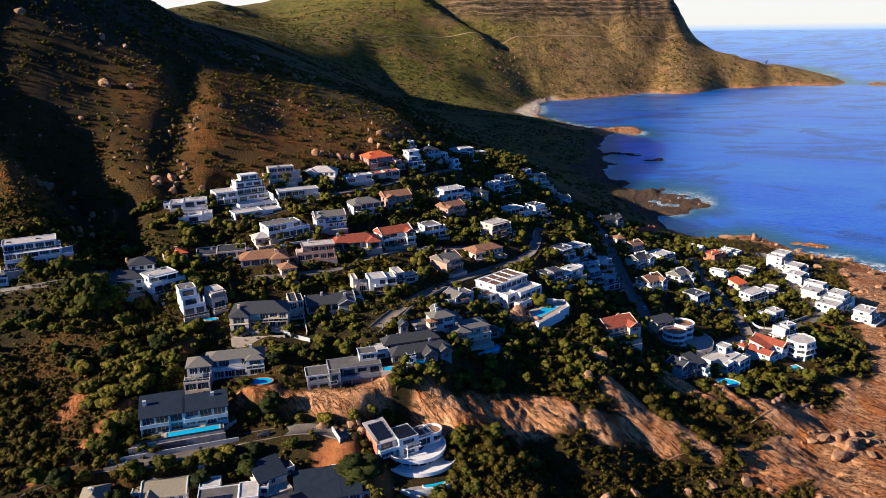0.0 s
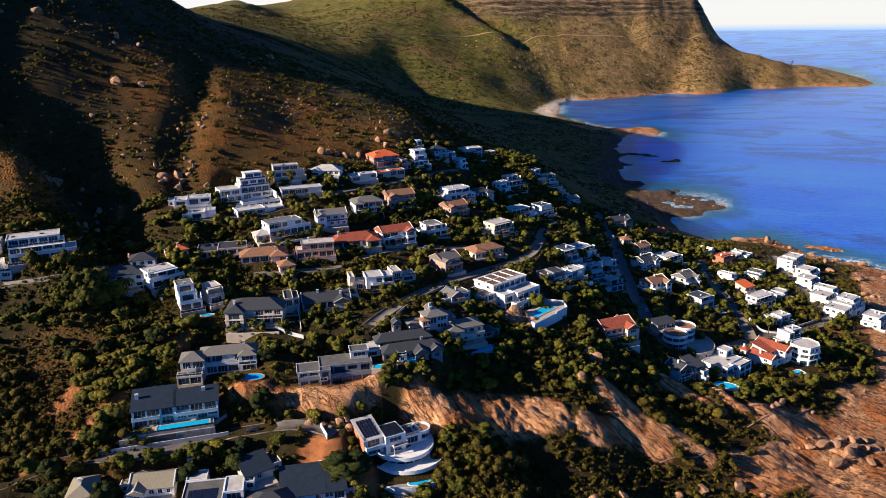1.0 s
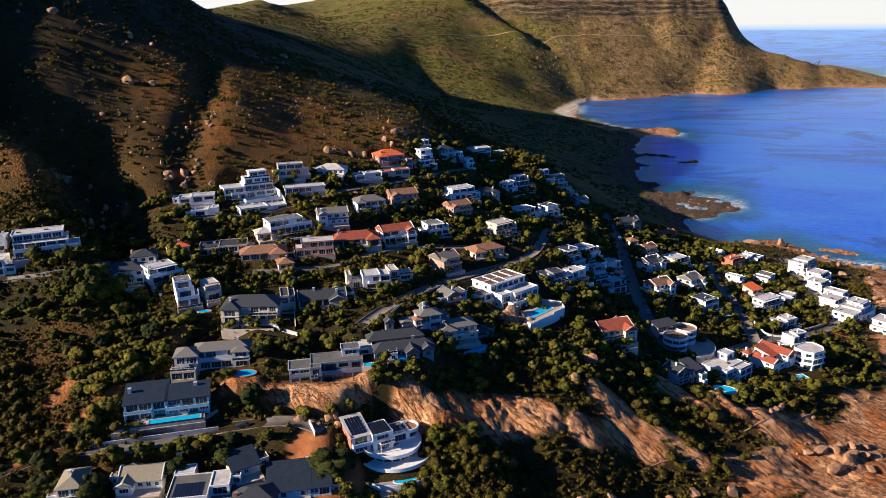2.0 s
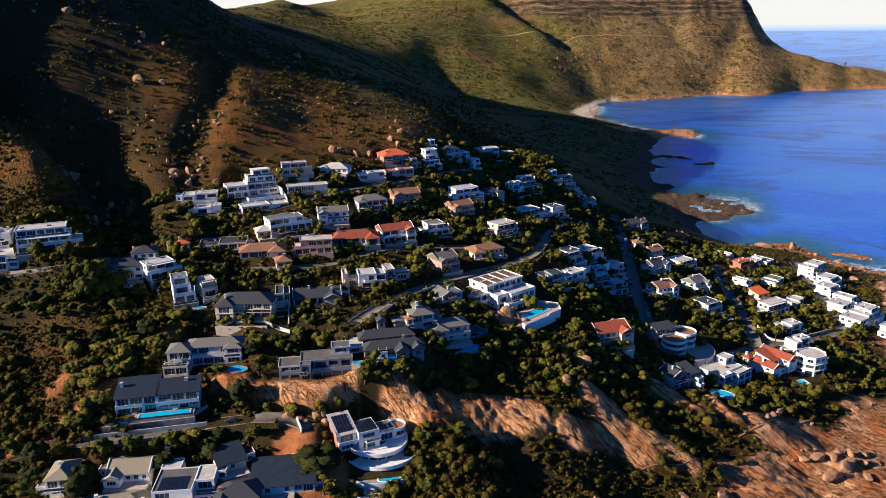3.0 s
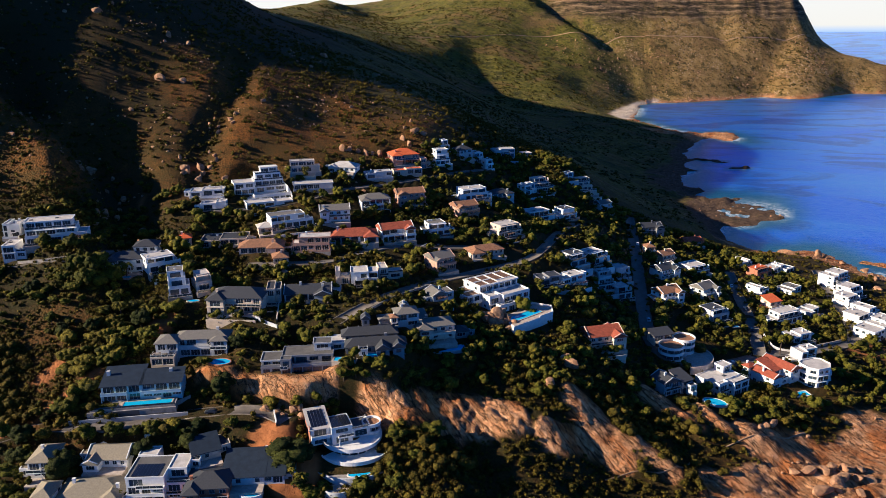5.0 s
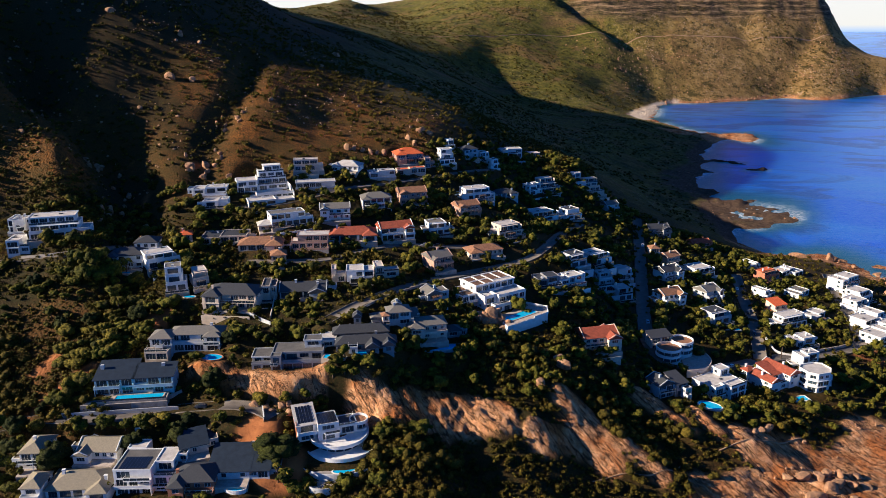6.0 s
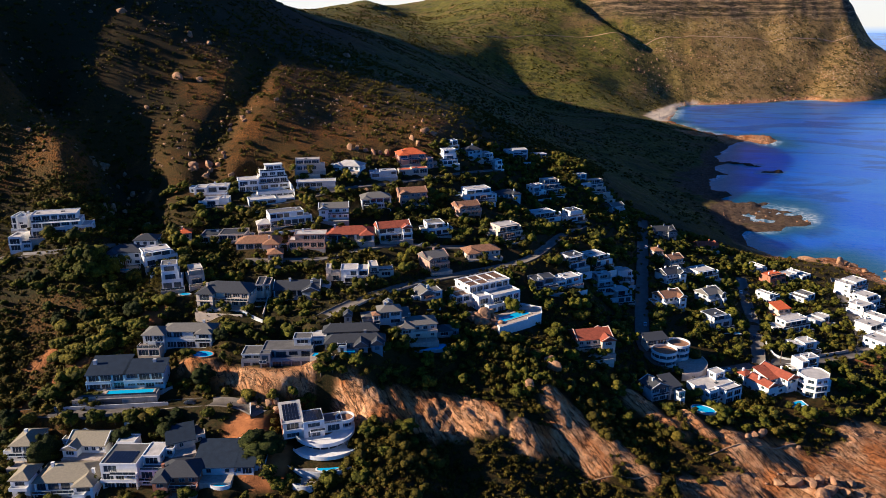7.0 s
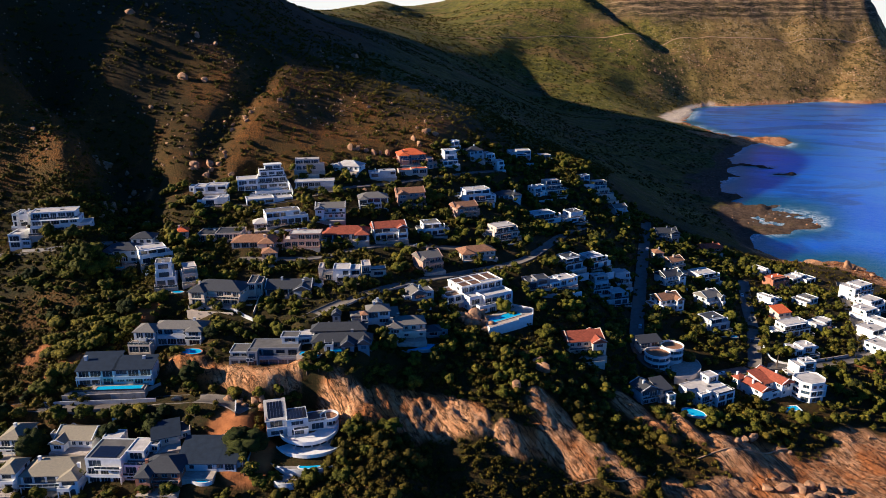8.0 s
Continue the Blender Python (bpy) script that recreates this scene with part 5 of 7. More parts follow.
def curved_house():
    x, y = -19.2, 221.4
    house, rnd = compound(x, y, "white modernist house with curved terraces and solar panels on its roofs", "white", "flat_dark",
                          [(-13.5, -6.6, -1.5, 9.5, 2.8, 2, "mono", "white", "flat"), (-6.5, 1.0, -3.6, 5.0, 2.8, 2, "bare"), (1.1, 8.0, -1.5, 6.0, 2.8, 1, "deck")], 902)
    part("side_wall", boxes((-13.75, -13.5, -1.5, 9.5, -2, 9.6)), WALLS["brick"], house, "red-brown side wall")
    solar_array(house, -12.9, -0.6, 5, 5, 9.3, 0.32, 0.2)
    solar_array(house, -6.0, -3.0, 6, 4, 9.45, 0.06)
    # lowest storey: glass behind a sweeping white balcony
    part("window_band", ring_bm(bmesh.new(), 1.5, 0.0, 8.4, 8.6, -172, 12, -0.2, 2.3), GLASS, house)
    for k in range(9):
        t = radians(-170 + 20 * k)
        px, py = 1.5 + math.cos(t) * 8.75, math.sin(t) * 8.75
        part("pier", boxes((px - 0.2, px + 0.2, py - 0.2, py + 0.2, -1.5, 2.3)), WALLS["white"], house)
    part("balcony", ring_bm(bmesh.new(), 1.5, 0.0, 3.0, 10.8, -178, 24, 2.25, 2.6), WALLS["white"], house, "white curved balcony slab")
    part("parapet", ring_bm(bmesh.new(), 1.5, 0.0, 10.5, 10.8, -178, 24, 2.6, 3.6), WALLS["white"], house)
    part("terrace", ring_bm(bmesh.new(), 2.5, -0.5, 3.0, 14.2, -160, 25, -0.6, 0.1), WALLS["white"], house, "sweeping white curved terrace")
    part("parapet", ring_bm(bmesh.new(), 2.5, -0.5, 13.9, 14.2, -160, -10, 0.1, 0.8), WALLS["white"], house)
    part("under_wall", ring_bm(bmesh.new(), 2.5, -0.5, 12.2, 12.6, -160, 25, -6, -0.6), GLASS, house)
    part("lower_terrace", ring_bm(bmesh.new(), 2.0, -1.5, 5.0, 18.2, -150, 12, -4.2, -2.6), CONCRETE, house, "curved paved pool terrace")
    part("parapet", ring_bm(bmesh.new(), 2.0, -1.5, 17.9, 18.25, -150, 12, -5.5, -1.9), WALLS["pale"], house)
    part("garden_terrace", ring_bm(bmesh.new(), -7.5, -16.5, 0.05, 6.0, 0, 360, -6.5, -4.6), PAVING, house, "round paved garden terrace")
    part("parapet", ring_bm(bmesh.new(), -7.5, -16.5, 5.8, 6.1, 150, 350, -6.5, -3.9), WALLS["pale"], house)
    drum(house, 9.2, 1.5, 3.4, 2.6, 1, "white")
    part("canopy", boxes((4.0, 10, 6.1, 9.5, 2.8, 3.1)), ROOFS["flat"], house)
    for u, v in ((11.2, -11.6), (12.4, -10.8), (13.5, -9.9)):
        px, py, z, yaw = spot(x, y, u, v)
        lounger = thing("sun_lounger", px, py, z - 2.6, yaw + 60, "white sun lounger on the curved pool terrace", "lounger", "sun loungers")
        part("seat", boxes((-0.35, 0.35, -0.9, 0.5, 0.3, 0.42)), FRAME_WHITE, lounger)
        part("backrest", boxes((-0.35, 0.35, 0.5, 1.0, 0.34, 0.85)), FRAME_WHITE, lounger)
        for lx, ly in ((-0.3, -0.8), (0.24, -0.8), (-0.3, 0.4), (0.24, 0.4)):
            part("leg", boxes((lx, lx + 0.06, ly, ly + 0.06, 0, 0.3)), FRAME_WHITE, lounger)


def drum_house():
    x, y = 108.8, 345.3
    house, rnd = compound(x, y, "cream three-storey house with rounded balcony drums and roof terraces", "cream", "slate",
                          [(-10, 1, 3, 9, 0, 3, "mono"), (1, 9, 5, 9.5, 0, 2, "bare")], 903)
    drum(house, -4.0, -3.0, 6.0, 0, 2, "white")
    drum(house, 6.0, 1.5, 5.4, 0.6, 2, "white")
    part("terrace", ring_bm(bmesh.new(), 3, -3, 2, 14, -110, 10, -2.5, 0.0), PAVING, house)
    part("parapet", ring_bm(bmesh.new(), 3, -3, 14, 14.3, -110, 10, -3.5, 0.5), WALLS["cream"], house)


def octagon_house():
    px, py, z, yaw = plot_at(176.1, 351.9)
    house = thing("house", px, py, z, yaw, "white three-storey house with chamfered corners and flat roof", "house", "houses of the village")
    rnd = random.Random(904)
    bm = bmesh.new()
    ring = [(-6.5, -2), (-3.5, -5.5), (3.5, -5.5), (7, -2), (7, 4), (4, 6), (-4, 6), (-6.5, 4)]
    spots = []
    for a, b in zip(ring, ring[1:] + ring[:1]):
        length = math.hypot(b[0] - a[0], b[1] - a[1])
        holes = [h for s in range(3) for h in holes_row(length, s * 3.1, 3.1, rnd, s < 2)]
        turn, (ux, uy), (nx, ny) = facade(bm, a, b, -5, 9.3, holes)
        spots += [(a[0] + ux * (h[0] + h[1]) / 2 + nx * 0.14, a[1] + uy * (h[0] + h[1]) / 2 + ny * 0.14, h, turn) for h in holes]
    part("wall", bm, WALLS["white"], house)
    for sx, sy, h, turn in spots:
        window_part(h[1] - h[0], h[3] - h[2], house, pose(sx, sy, h[2], 0, 0, turn), True, 2)
    for name, lo, hi, grow, mat in (("roof", 9.0, 9.36, -0.3, ROOFS["flat"]), ("balcony", 6.0, 6.3, 0.9, WALLS["white"]), ("balcony", 2.9, 3.2, 0.9, WALLS["white"])):
        b2 = bmesh.new()
        k = 1 + grow / 6
        low, high = ([b2.verts.new((p * k, q * k, h)) for p, q in ring] for h in (lo, hi))
        b2.faces.new(high), b2.faces.new(low[::-1])
        for i in range(8):
            b2.faces.new((low[i], low[(i + 1) % 8], high[(i + 1) % 8], high[i]))
        part(name, b2, mat, house)
    part("parapet", ring_outline(ring, 0.3, 8.9, 9.9), WALLS["white"], house)


def ring_outline(ring, t, z0, z1):
    bm = bmesh.new()
    n = len(ring)
    k = 1 - t / 6
    rows = [[bm.verts.new((p * s, q * s, z)) for s, z in ((1.004, z0), (1.004, z1), (k, z1), (k, z0))] for p, q in ring]
    for i in range(n):
        a, b = rows[i], rows[(i + 1) % n]
        for j in range(4):
            bm.faces.new((a[j], b[j], b[(j + 1) % 4], a[(j + 1) % 4]))
    bmesh.ops.recalc_face_normals(bm, faces=bm.faces)
    return bm


def great_white_house():
    x, y = 22.4, 322.0
    house, rnd = compound(x, y, "large white modern house of stacked flat-roofed boxes above a pool deck", "white", "flat",
                          [(-5.5, 17.5, 4.5, 17.5, 0.0, 3, "bare"), (-14, -5.7, 3.5, 16.0, 0.0, 2, "bare"), (1.2, 17.2, -5.0, 4.3, -0.4, 2, "deck"), (-5.5, 1.0, -3.0, 4.3, -0.4, 2, "deck"), (-3.5, 6, -8.5, -5.2, -0.4, 1, "deck")], 905)
    for x0, x1, y0, y1, z in ((-4.7, 0.3, 5.3, 10.6, 9.42), (-4.7, 0.3, 11.4, 16.8, 9.42), (1.0, 6.0, 5.3, 10.6, 9.42), (1.0, 6.0, 11.4, 16.8, 9.42), (6.7, 11.4, 8.0, 16.8, 9.42), (12.1, 16.8, 8.0, 16.8, 9.42), (-13.3, -6.4, 4.2, 9.3, 6.32), (-13.3, -6.4, 10.1, 15.3, 6.32)):
        part("roof_deck", boxes((x0, x1, y0, y1, z - 0.2, z)), TIMBER, house, "dark brown roof deck panel")
        rim = 0.22
        part("parapet", boxes((x0 - rim, x1 + rim, y0 - rim, y0 - 0.01, z - 0.2, z + 0.25), (x0 - rim, x1 + rim, y1 + 0.01, y1 + rim, z - 0.2, z + 0.25), (x0 - rim, x0 - 0.01, y0 - 0.01, y1 + 0.01, z - 0.2, z + 0.25), (x1 + 0.01, x1 + rim, y0 - 0.01, y1 + 0.01, z - 0.2, z + 0.25)), WALLS["white"], house)
    deck = [(-8.3, -24.0), (16.8, -22.0), (21.4, -16.0), (15.5, -5.2), (-3.4, -8.6), (-6.5, -17)]
    part("terrace", prism(deck, -7.5, -0.2), WALLS["white"], house, "white walled pool deck")
    part("paving", prism([(p * 0.97 + 0.2, q * 0.97 - 0.4) for p, q in deck], -0.2, -0.12), PAVING, house)
    part("parapet", prism([(8.0, -22.95), (16.9, -22.2), (16.8, -21.9), (8.0, -22.65)], -0.3, 0.7), WALLS["white"], house)
    part("parapet", prism([(16.9, -22.2), (21.6, -16.0), (15.7, -5.3), (15.4, -5.5), (21.2, -16.0), (16.7, -21.9)], -0.3, 0.7), WALLS["white"], house)
    part("canopy", boxes((6.2, 15, -8, -5.1, 2.5, 2.8)), WALLS["white"], house)
    for u in (6.4, 10.4, 14.5):
        part("post", boxes((u, u + 0.25, -7.8, -7.55, -0.2, 2.5)), WALLS["white"], house)
    px, py, z, yaw = spot(x, y, 4.3, -16.8)
    swimming_pool(px, py, z + 0.0, yaw + 6, 18.0, 5.0, "long bright blue swimming pool on a white deck")


def terraced_white_house():
    house, rnd = compound(-120.9, 382.0, "big white house stepping up the hill in glazed terraces", "white", "flat",
                          [(-15.5, -4.1, -6, 5, 0, 2, "bare"), (-4, 13, -5, 9, 0, 1, "deck"), (-3.5, 12.6, -2.2, 9, 3.1, 1, "deck"), (-2.5, 11.8, 0.8, 9, 6.2, 1, "deck"), (1, 10.5, 3.6, 9, 9.3, 1, "bare"), (-6, 15, -14, -7.5, -3.6, 1, "deck"), (-11, -6.2, -13, -7.5, -4.4, 1, "bare")], 914)
    part("side_wall", boxes((13.2, 13.6, -12, 9, -5, 3.6)), WALLS["white"], house)
    part("canopy", boxes((0.5, 11, 3.0, 9.3, 12.55, 12.75)), WALLS["white"], house)


def slate_house():
    compound(-19.4, 254.6, "low rambling grey house with many dark slate gables", "grey", "slate",
             [(-10, 12, 3.4, 9.4, 0.9, 1, "hip"), (-9, 14.5, -4.8, 1.6, -0.4, 1, "hip"), (2.8, 7.7, -8.6, -2, -0.6, 1, "gable"), (-1.8, 1.2, 9.5, 13, 2, 2, "gable"), (-15, -9.2, 0, 7.5, -0.4, 1, "bare", "white", "flat"),
              (-4, -0.5, -7.6, -4.9, -0.6, 1, "deck", "white", "flat"), (9.2, 13.6, -7.4, -2, -0.6, 1, "gable"), (-7.5, -3.5, 7.5, 11, 0.6, 1, "gable"), (5, 9, 8, 11.5, 0.6, 1, "gable")], 906, False, 0.62)


def pavilion_house():
    compound(-11.0, 275.1, "cluster of pale pavilions with grey hipped and gabled roofs", "pale", "tile_grey",
             [(-9.5, -3, -2, 4, 0, 1, "hip"), (-2.9, 6.5, -4, 3.4, -0.4, 2, "hip"), (0.5, 3.8, 3.5, 7, 0, 2, "gable"), (-5.5, -2.9, -6.5, -3, -0.5, 2, "hip", "cream", "tile_brown"), (6.6, 10, -3, 3, 0, 1, "mono")], 907)


def red_gable_house():
    compound(156.4, 349.1, "white house with two long red-tiled gables stepping down the slope", "white", "tile_red",
             [(2.2, 9.5, -8, 8.5, 0.6, 2, "gable"), (-10, -3.6, -7.5, 5, -0.6, 2, "gable"), (-3.5, 2.1, -3, 7, 0, 2, "mono"), (-11.5, -6, 5.2, 9, 0.5, 2, "hip"), (-3.5, 2.1, -7, -3.1, 0, 1, "deck")], 908, False)


def grey_house():
    compound(-44.5, 244.1, "dark grey modern house of flat-roofed boxes above the rock face", "grey", "flat_dark",
             [(-14, -6.1, -2, 5.5, 0.4, 1, "bare", "pale"), (-14, -6.1, -4.5, -2.1, -1.5, 1, "deck"), (-6, 13.5, -3.5, 5.5, -0.6, 2, "bare"), (-6.2, -2.2, -6.8, -3.6, -0.6, 2, "bare"), (-2.1, 13.2, -6, -3.6, -0.6, 1, "deck"), (6, 12.5, 0.5, 5.4, 5.6, 1, "bare", "pale")], 909)


def solar_roof_house():
    house, rnd = compound(-71.4, 190.3, "white three-storey house with solar panels on its dark flat roof", "white", "flat_dark",
                          [(-10.5, 1.9, -7, 5.5, -0.5, 3, "bare"), (2.1, 11, -6, 2, -0.5, 2, "deck"), (2, 8, -2.5, 6, 2.8, 2, "bare", "white", "flat"), (-10.5, -4, 5.6, 11, 3.0, 2, "bare", "white", "flat"), (8.1, 11, 2.1, 6, -0.5, 3, "bare")], 910)
    solar_array(house, -8.8, -6.2, 8, 4, 8.95, 0.05)
    part("courtyard", boxes((-3.8, 14, 6, 15, -1, 4.6)), PAVING, house, "sunlit tan paved courtyard")
    part("parapet", boxes((-3.8, 14, 15, 15.3, 2, 5.6)), WALLS["white"], house)


def hip_house():
    compound(-88.6, 244.1, "pale two-storey house with several grey hipped roofs and glazed balconies", "pale", "tile_grey",
             [(-7, 13.8, -2, 6, 0.3, 2, "hip"), (-13.5, -5, -5.5, 3, 0.2, 2, "hip"), (7.5, 13.8, -4.5, -0.5, 0.2, 2, "hip"), (-4.9, 7.4, -4.2, -2.1, 0.2, 1, "deck"), (-14.5, -5.5, -9.8, -5.6, -0.8, 1, "deck", "cream")], 911)


def cliff_edge_house():
    compound(105.1, 312.6, "grey gabled house with a tall glazed bay on the cliff edge", "grey", "slate",
             [(-7.5, 1, -3, 6, 0, 2, "gable", "pale"), (1.1, 7, -4.5, 4, 0, 2, "mono"), (3.5, 7, -7.5, -4.6, -1.5, 2, "flat", "pale")], 912)


def arched_house():
    compound(129.3, 328.2, "white flat-roofed house with a columned veranda and roof terraces", "white", "flat",
             [(-9.5, 9, -2.5, 8, 0, 2, "flat"), (-1, 9.2, -7.5, -2.6, -0.4, 2, "deck"), (-9, -3, -5.5, -2.6, 0, 2, "deck"), (3, 9, 2.5, 7.8, 6.2, 1, "bare")], 913)


def swimming_pool(x, y, z, yaw, w, d, label, round_=False, shell=0.0, rim=None):
    """A pool: coping round the edge, and the water a little below it."""
    pool = thing("swimming_pool", x, y, z, yaw, label, "pool", "swimming pools")
    if round_:
        n = 28
        bm, wm = bmesh.new(), bmesh.new()
        rows = []
        for k in range(n):
            t = 2 * math.pi * k / n
            c, s = math.cos(t) * w / 2, math.sin(t) * d / 2
            rows.append([bm.verts.new((c * f, s * f, h)) for f, h in ((1.0, -shell - 0.6), (1.0, 0.12), (0.9, 0.12), (0.9, -0.5))])
            wm.verts.new((c * 0.91, s * 0.91, -0.02))
        for k in range(n):
            a, b = rows[k], rows[(k + 1) % n]
            for j in range(3):
                bm.faces.new((a[j], b[j], b[j + 1], a[j + 1]))
        wm.verts.ensure_lookup_table()
        wm.faces.new(wm.verts)
        part("coping", bm, rim or WALLS["white"], pool)
        part("water", wm, POOL, pool)
    else:
        a, b = w / 2, d / 2
        part("coping", boxes((-a - 0.5, a + 0.5, -b - 0.5, -b, -shell - 0.6, 0.1), (-a - 0.5, a + 0.5, b, b + 0.5, -shell - 0.6, 0.1), (-a - 0.5, -a, -b, b, -shell - 0.6, 0.1), (a, a + 0.5, -b, b, -shell - 0.6, 0.1)), rim or PAVING, pool)
        part("water", boxes((-a, a, -b, b, -0.5, -0.03)), POOL, pool)
    return pool


for build in (blue_house, curved_house, drum_house, octagon_house, great_white_house, terraced_white_house, slate_house, pavilion_house, red_gable_house, grey_house, solar_roof_house, hip_house, cliff_edge_house, arched_house):
    build()


def ground_at(x, y):
    return float(land(x, y)[0])


def pool_on_ground(x, y, yaw, w, d, label, lift=0.25, **more):
    swimming_pool(x, y, ground_at(x, y) + lift, yaw, w, d, label, shell=3.0, **more)


blue_x, blue_y, blue_z, blue_yaw = spot(-96.4, 220.5, 2.5, -8.2)
swimming_pool(blue_x, blue_y, blue_z + 0.22, blue_yaw, 17, 3.0, "long turquoise swimming pool along a house terrace")
pool_on_ground(-25.0, 242.5, 4, 8.5, 3.2, "narrow turquoise swimming pool beside a grey house")
pool_on_ground(-16.2, 247.0, 8, 5.0, 4.5, "small square blue swimming pool with white surround", rim=WALLS["pale"])
pool_on_ground(10.3, 272.5, 24, 15, 4.5, "long shaded blue swimming pool below pavilions", rim=WALLS["pale"])
pool_on_ground(-73.0, 234.9, 6, 9, 6, "oval pool in a round red brick terrace above the rock", 0.5, round_=True, rim=WALLS["brick"])
pool_on_ground(123.0, 307.5, -20, 11, 6.5, "raised oval turquoise pool with a white shell", 0.9, round_=True)
pool_on_ground(166.5, 337.0, 22, 8, 4, "deep blue swimming pool on a white terrace", rim=WALLS["white"])
pool_on_ground(-41.8, 190.5, 0, 9, 5, "curved blue pool on top of a boulder", 0.5, round_=True)
pool_on_ground(-142.5, 278.0, 8, 9, 3, "narrow blue swimming pool beside a tall palm")
pool_on_ground(-101.5, 267.5, 12, 6, 3.2, "small turquoise pool on a tan terrace", round_=True, rim=PAVING)
pool_on_ground(145.0, 396.0, 20, 3.5, 8, "narrow green-blue pool beside a garden lawn")
curve_x, curve_y, curve_z, curve_yaw = spot(-19.2, 221.4, 0.5, -15.8)
swimming_pool(curve_x, curve_y, curve_z - 2.5, curve_yaw, 10, 4.5, "dark kidney-shaped pool on a curved terrace", round_=True)


# ---- plants ----
def leaf_cloud(rng, lobes, leaves, size, flat=0.8):
    """Points and triangles of a crown: small leaf sprays, each a bent pair of triangles, over lumpy lobes."""
    n = leaves
    which = rng.integers(0, len(lobes), n)
    c, r = lobes[which, :3], lobes[which, 3:4]
    d = rng.normal(size=(n, 3))
    d[:, 2] = np.abs(d[:, 2]) * 1.1 - 0.35
    d /= np.linalg.norm(d, axis=1)[:, None]
    centre = c + d * r * (rng.uniform(0.84, 1.05, (n, 1))) * np.array([1, 1, flat])
    normal = d + rng.normal(size=(n, 3)) * 0.35
    normal /= np.linalg.norm(normal, axis=1)[:, None]
    u = np.cross(normal, rng.normal(size=(n, 3)))
    u /= np.linalg.norm(u, axis=1)[:, None]
    v = np.cross(normal, u)
    s = size * rng.uniform(0.6, 1.4, (n, 1))
    k = np.stack([centre - u * s - normal * s * 0.3, centre + v * s * 1.2 + normal * s * 0.15, centre + u * s - normal * s * 0.3], 1)
    return k.reshape(-1, 3)


def ball_of(level):
    bm = bmesh.new()
    bmesh.ops.create_icosphere(bm, subdivisions=level, radius=1.0)
    v = np.array([x.co for x in bm.verts])
    f = np.array([[x.index for x in t.verts] for t in bm.faces])
    bm.free()
    return v, f


LUMPS = {1: ball_of(1), 2: ball_of(2)}


def lump_cloud(rng, lobes, level=1, flat=0.8, fill=0.88):
    """Uneven solid masses of foliage inside a crown: vertices, and triangles as indices."""
    v, f = LUMPS[level]
    n = len(lobes)
    co = v[None] * (1 + rng.uniform(-0.26, 0.20, (n, len(v), 1))) * lobes[:, None, 3:4] * np.array([1, 1, flat]) * fill + lobes[:, None, :3]
    return co.reshape(-1, 3), (f[None] + (np.arange(n) * len(v))[:, None, None]).reshape(-1, 3)


def foliage_mesh(name, sprays, lumps, tris, material):
    """One mesh of leaf sprays of three corners each and of rounded masses."""
    n, k = len(sprays) // 3, len(tris)
    me = bpy.data.meshes.new(name)
    me.vertices.add(len(sprays) + len(lumps))
    me.vertices.foreach_set("co", np.concatenate([sprays, lumps]).astype(np.float32).ravel())
    me.loops.add((n + k) * 3)
    me.loops.foreach_set("vertex_index", np.concatenate([np.arange(n * 3), (tris + len(sprays)).ravel()]))
    me.polygons.add(n + k)
    me.polygons.foreach_set("loop_start", np.arange(0, (n + k) * 3, 3))
    me.polygons.foreach_set("use_smooth", np.arange(n + k) >= n)
    me.update()
    me.materials.append(material)
    return me


def trunk_mesh(name, rng, height, radius, limbs):
    bm = bmesh.new()

    def limb(a, b, r0, r1, sides=6):
        a, b = Vector(a), Vector(b)
        q = (b - a).to_track_quat("Z", "Y")
        ring = []
        for p, r in ((a, r0), (b, r1)):
            ring.append([bm.verts.new(p + q @ Vector((math.cos(t) * r, math.sin(t) * r, 0))) for t in np.linspace(0, 2 * math.pi, sides, endpoint=False)])
        for k in range(sides):
            bm.faces.new((ring[0][k], ring[0][(k + 1) % sides], ring[1][(k + 1) % sides], ring[1][k]))

    fork = Vector((rng.uniform(-0.3, 0.3), rng.uniform(-0.3, 0.3), height * 0.5))
    limb((0, 0, -1.5), fork, radius * 1.4, radius)
    for _ in range(limbs):
        t = rng.uniform(0, 2 * math.pi)
        limb(fork, fork + Vector((math.cos(t) * height * 0.35, math.sin(t) * height * 0.35, height * rng.uniform(0.2, 0.4))), radius * 0.7, radius * 0.25)
    me = bpy.data.meshes.new(name)
    bm.to_mesh(me)
    bm.free()
    me.materials.append(BARK)
    return me


def tree_kind(seed, width, height, lobes, leaves, size, material, label):
    rng = np.random.default_rng(seed)
    spots = []
    for _ in range(lobes):
        a, q = rng.uniform(0, 2 * math.pi), math.sqrt(rng.uniform(0, 1)) * 0.62
        r = width * rng.uniform(0.20, 0.34)
        spots.append((math.cos(a) * q * width / 2, math.sin(a) * q * width / 2, height * rng.uniform(0.42, 0.86) - r * 0.2, r))
    spots.append((0, 0, height * 0.55, width * 0.34))
    spots = np.array(spots)
    extra = spots[rng.integers(0, len(spots), len(spots) * 2)]
    extra = extra + np.c_[rng.normal(0, 1, (len(extra), 3)) * extra[:, 3:] * np.array([0.55, 0.55, 0.4]), -extra[:, 3:] * rng.uniform(0.35, 0.6, (len(extra), 1))]
    full = np.concatenate([spots, extra])
    (va, fa), (vb, fb) = lump_cloud(rng, spots, 2), lump_cloud(rng, extra, 1)
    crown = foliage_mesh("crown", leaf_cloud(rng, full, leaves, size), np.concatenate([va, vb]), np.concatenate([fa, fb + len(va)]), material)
    SHAPES.append((full[:len(spots) + 8], material))
    return trunk_mesh("trunk", rng, height, width * 0.035, 4), crown, label


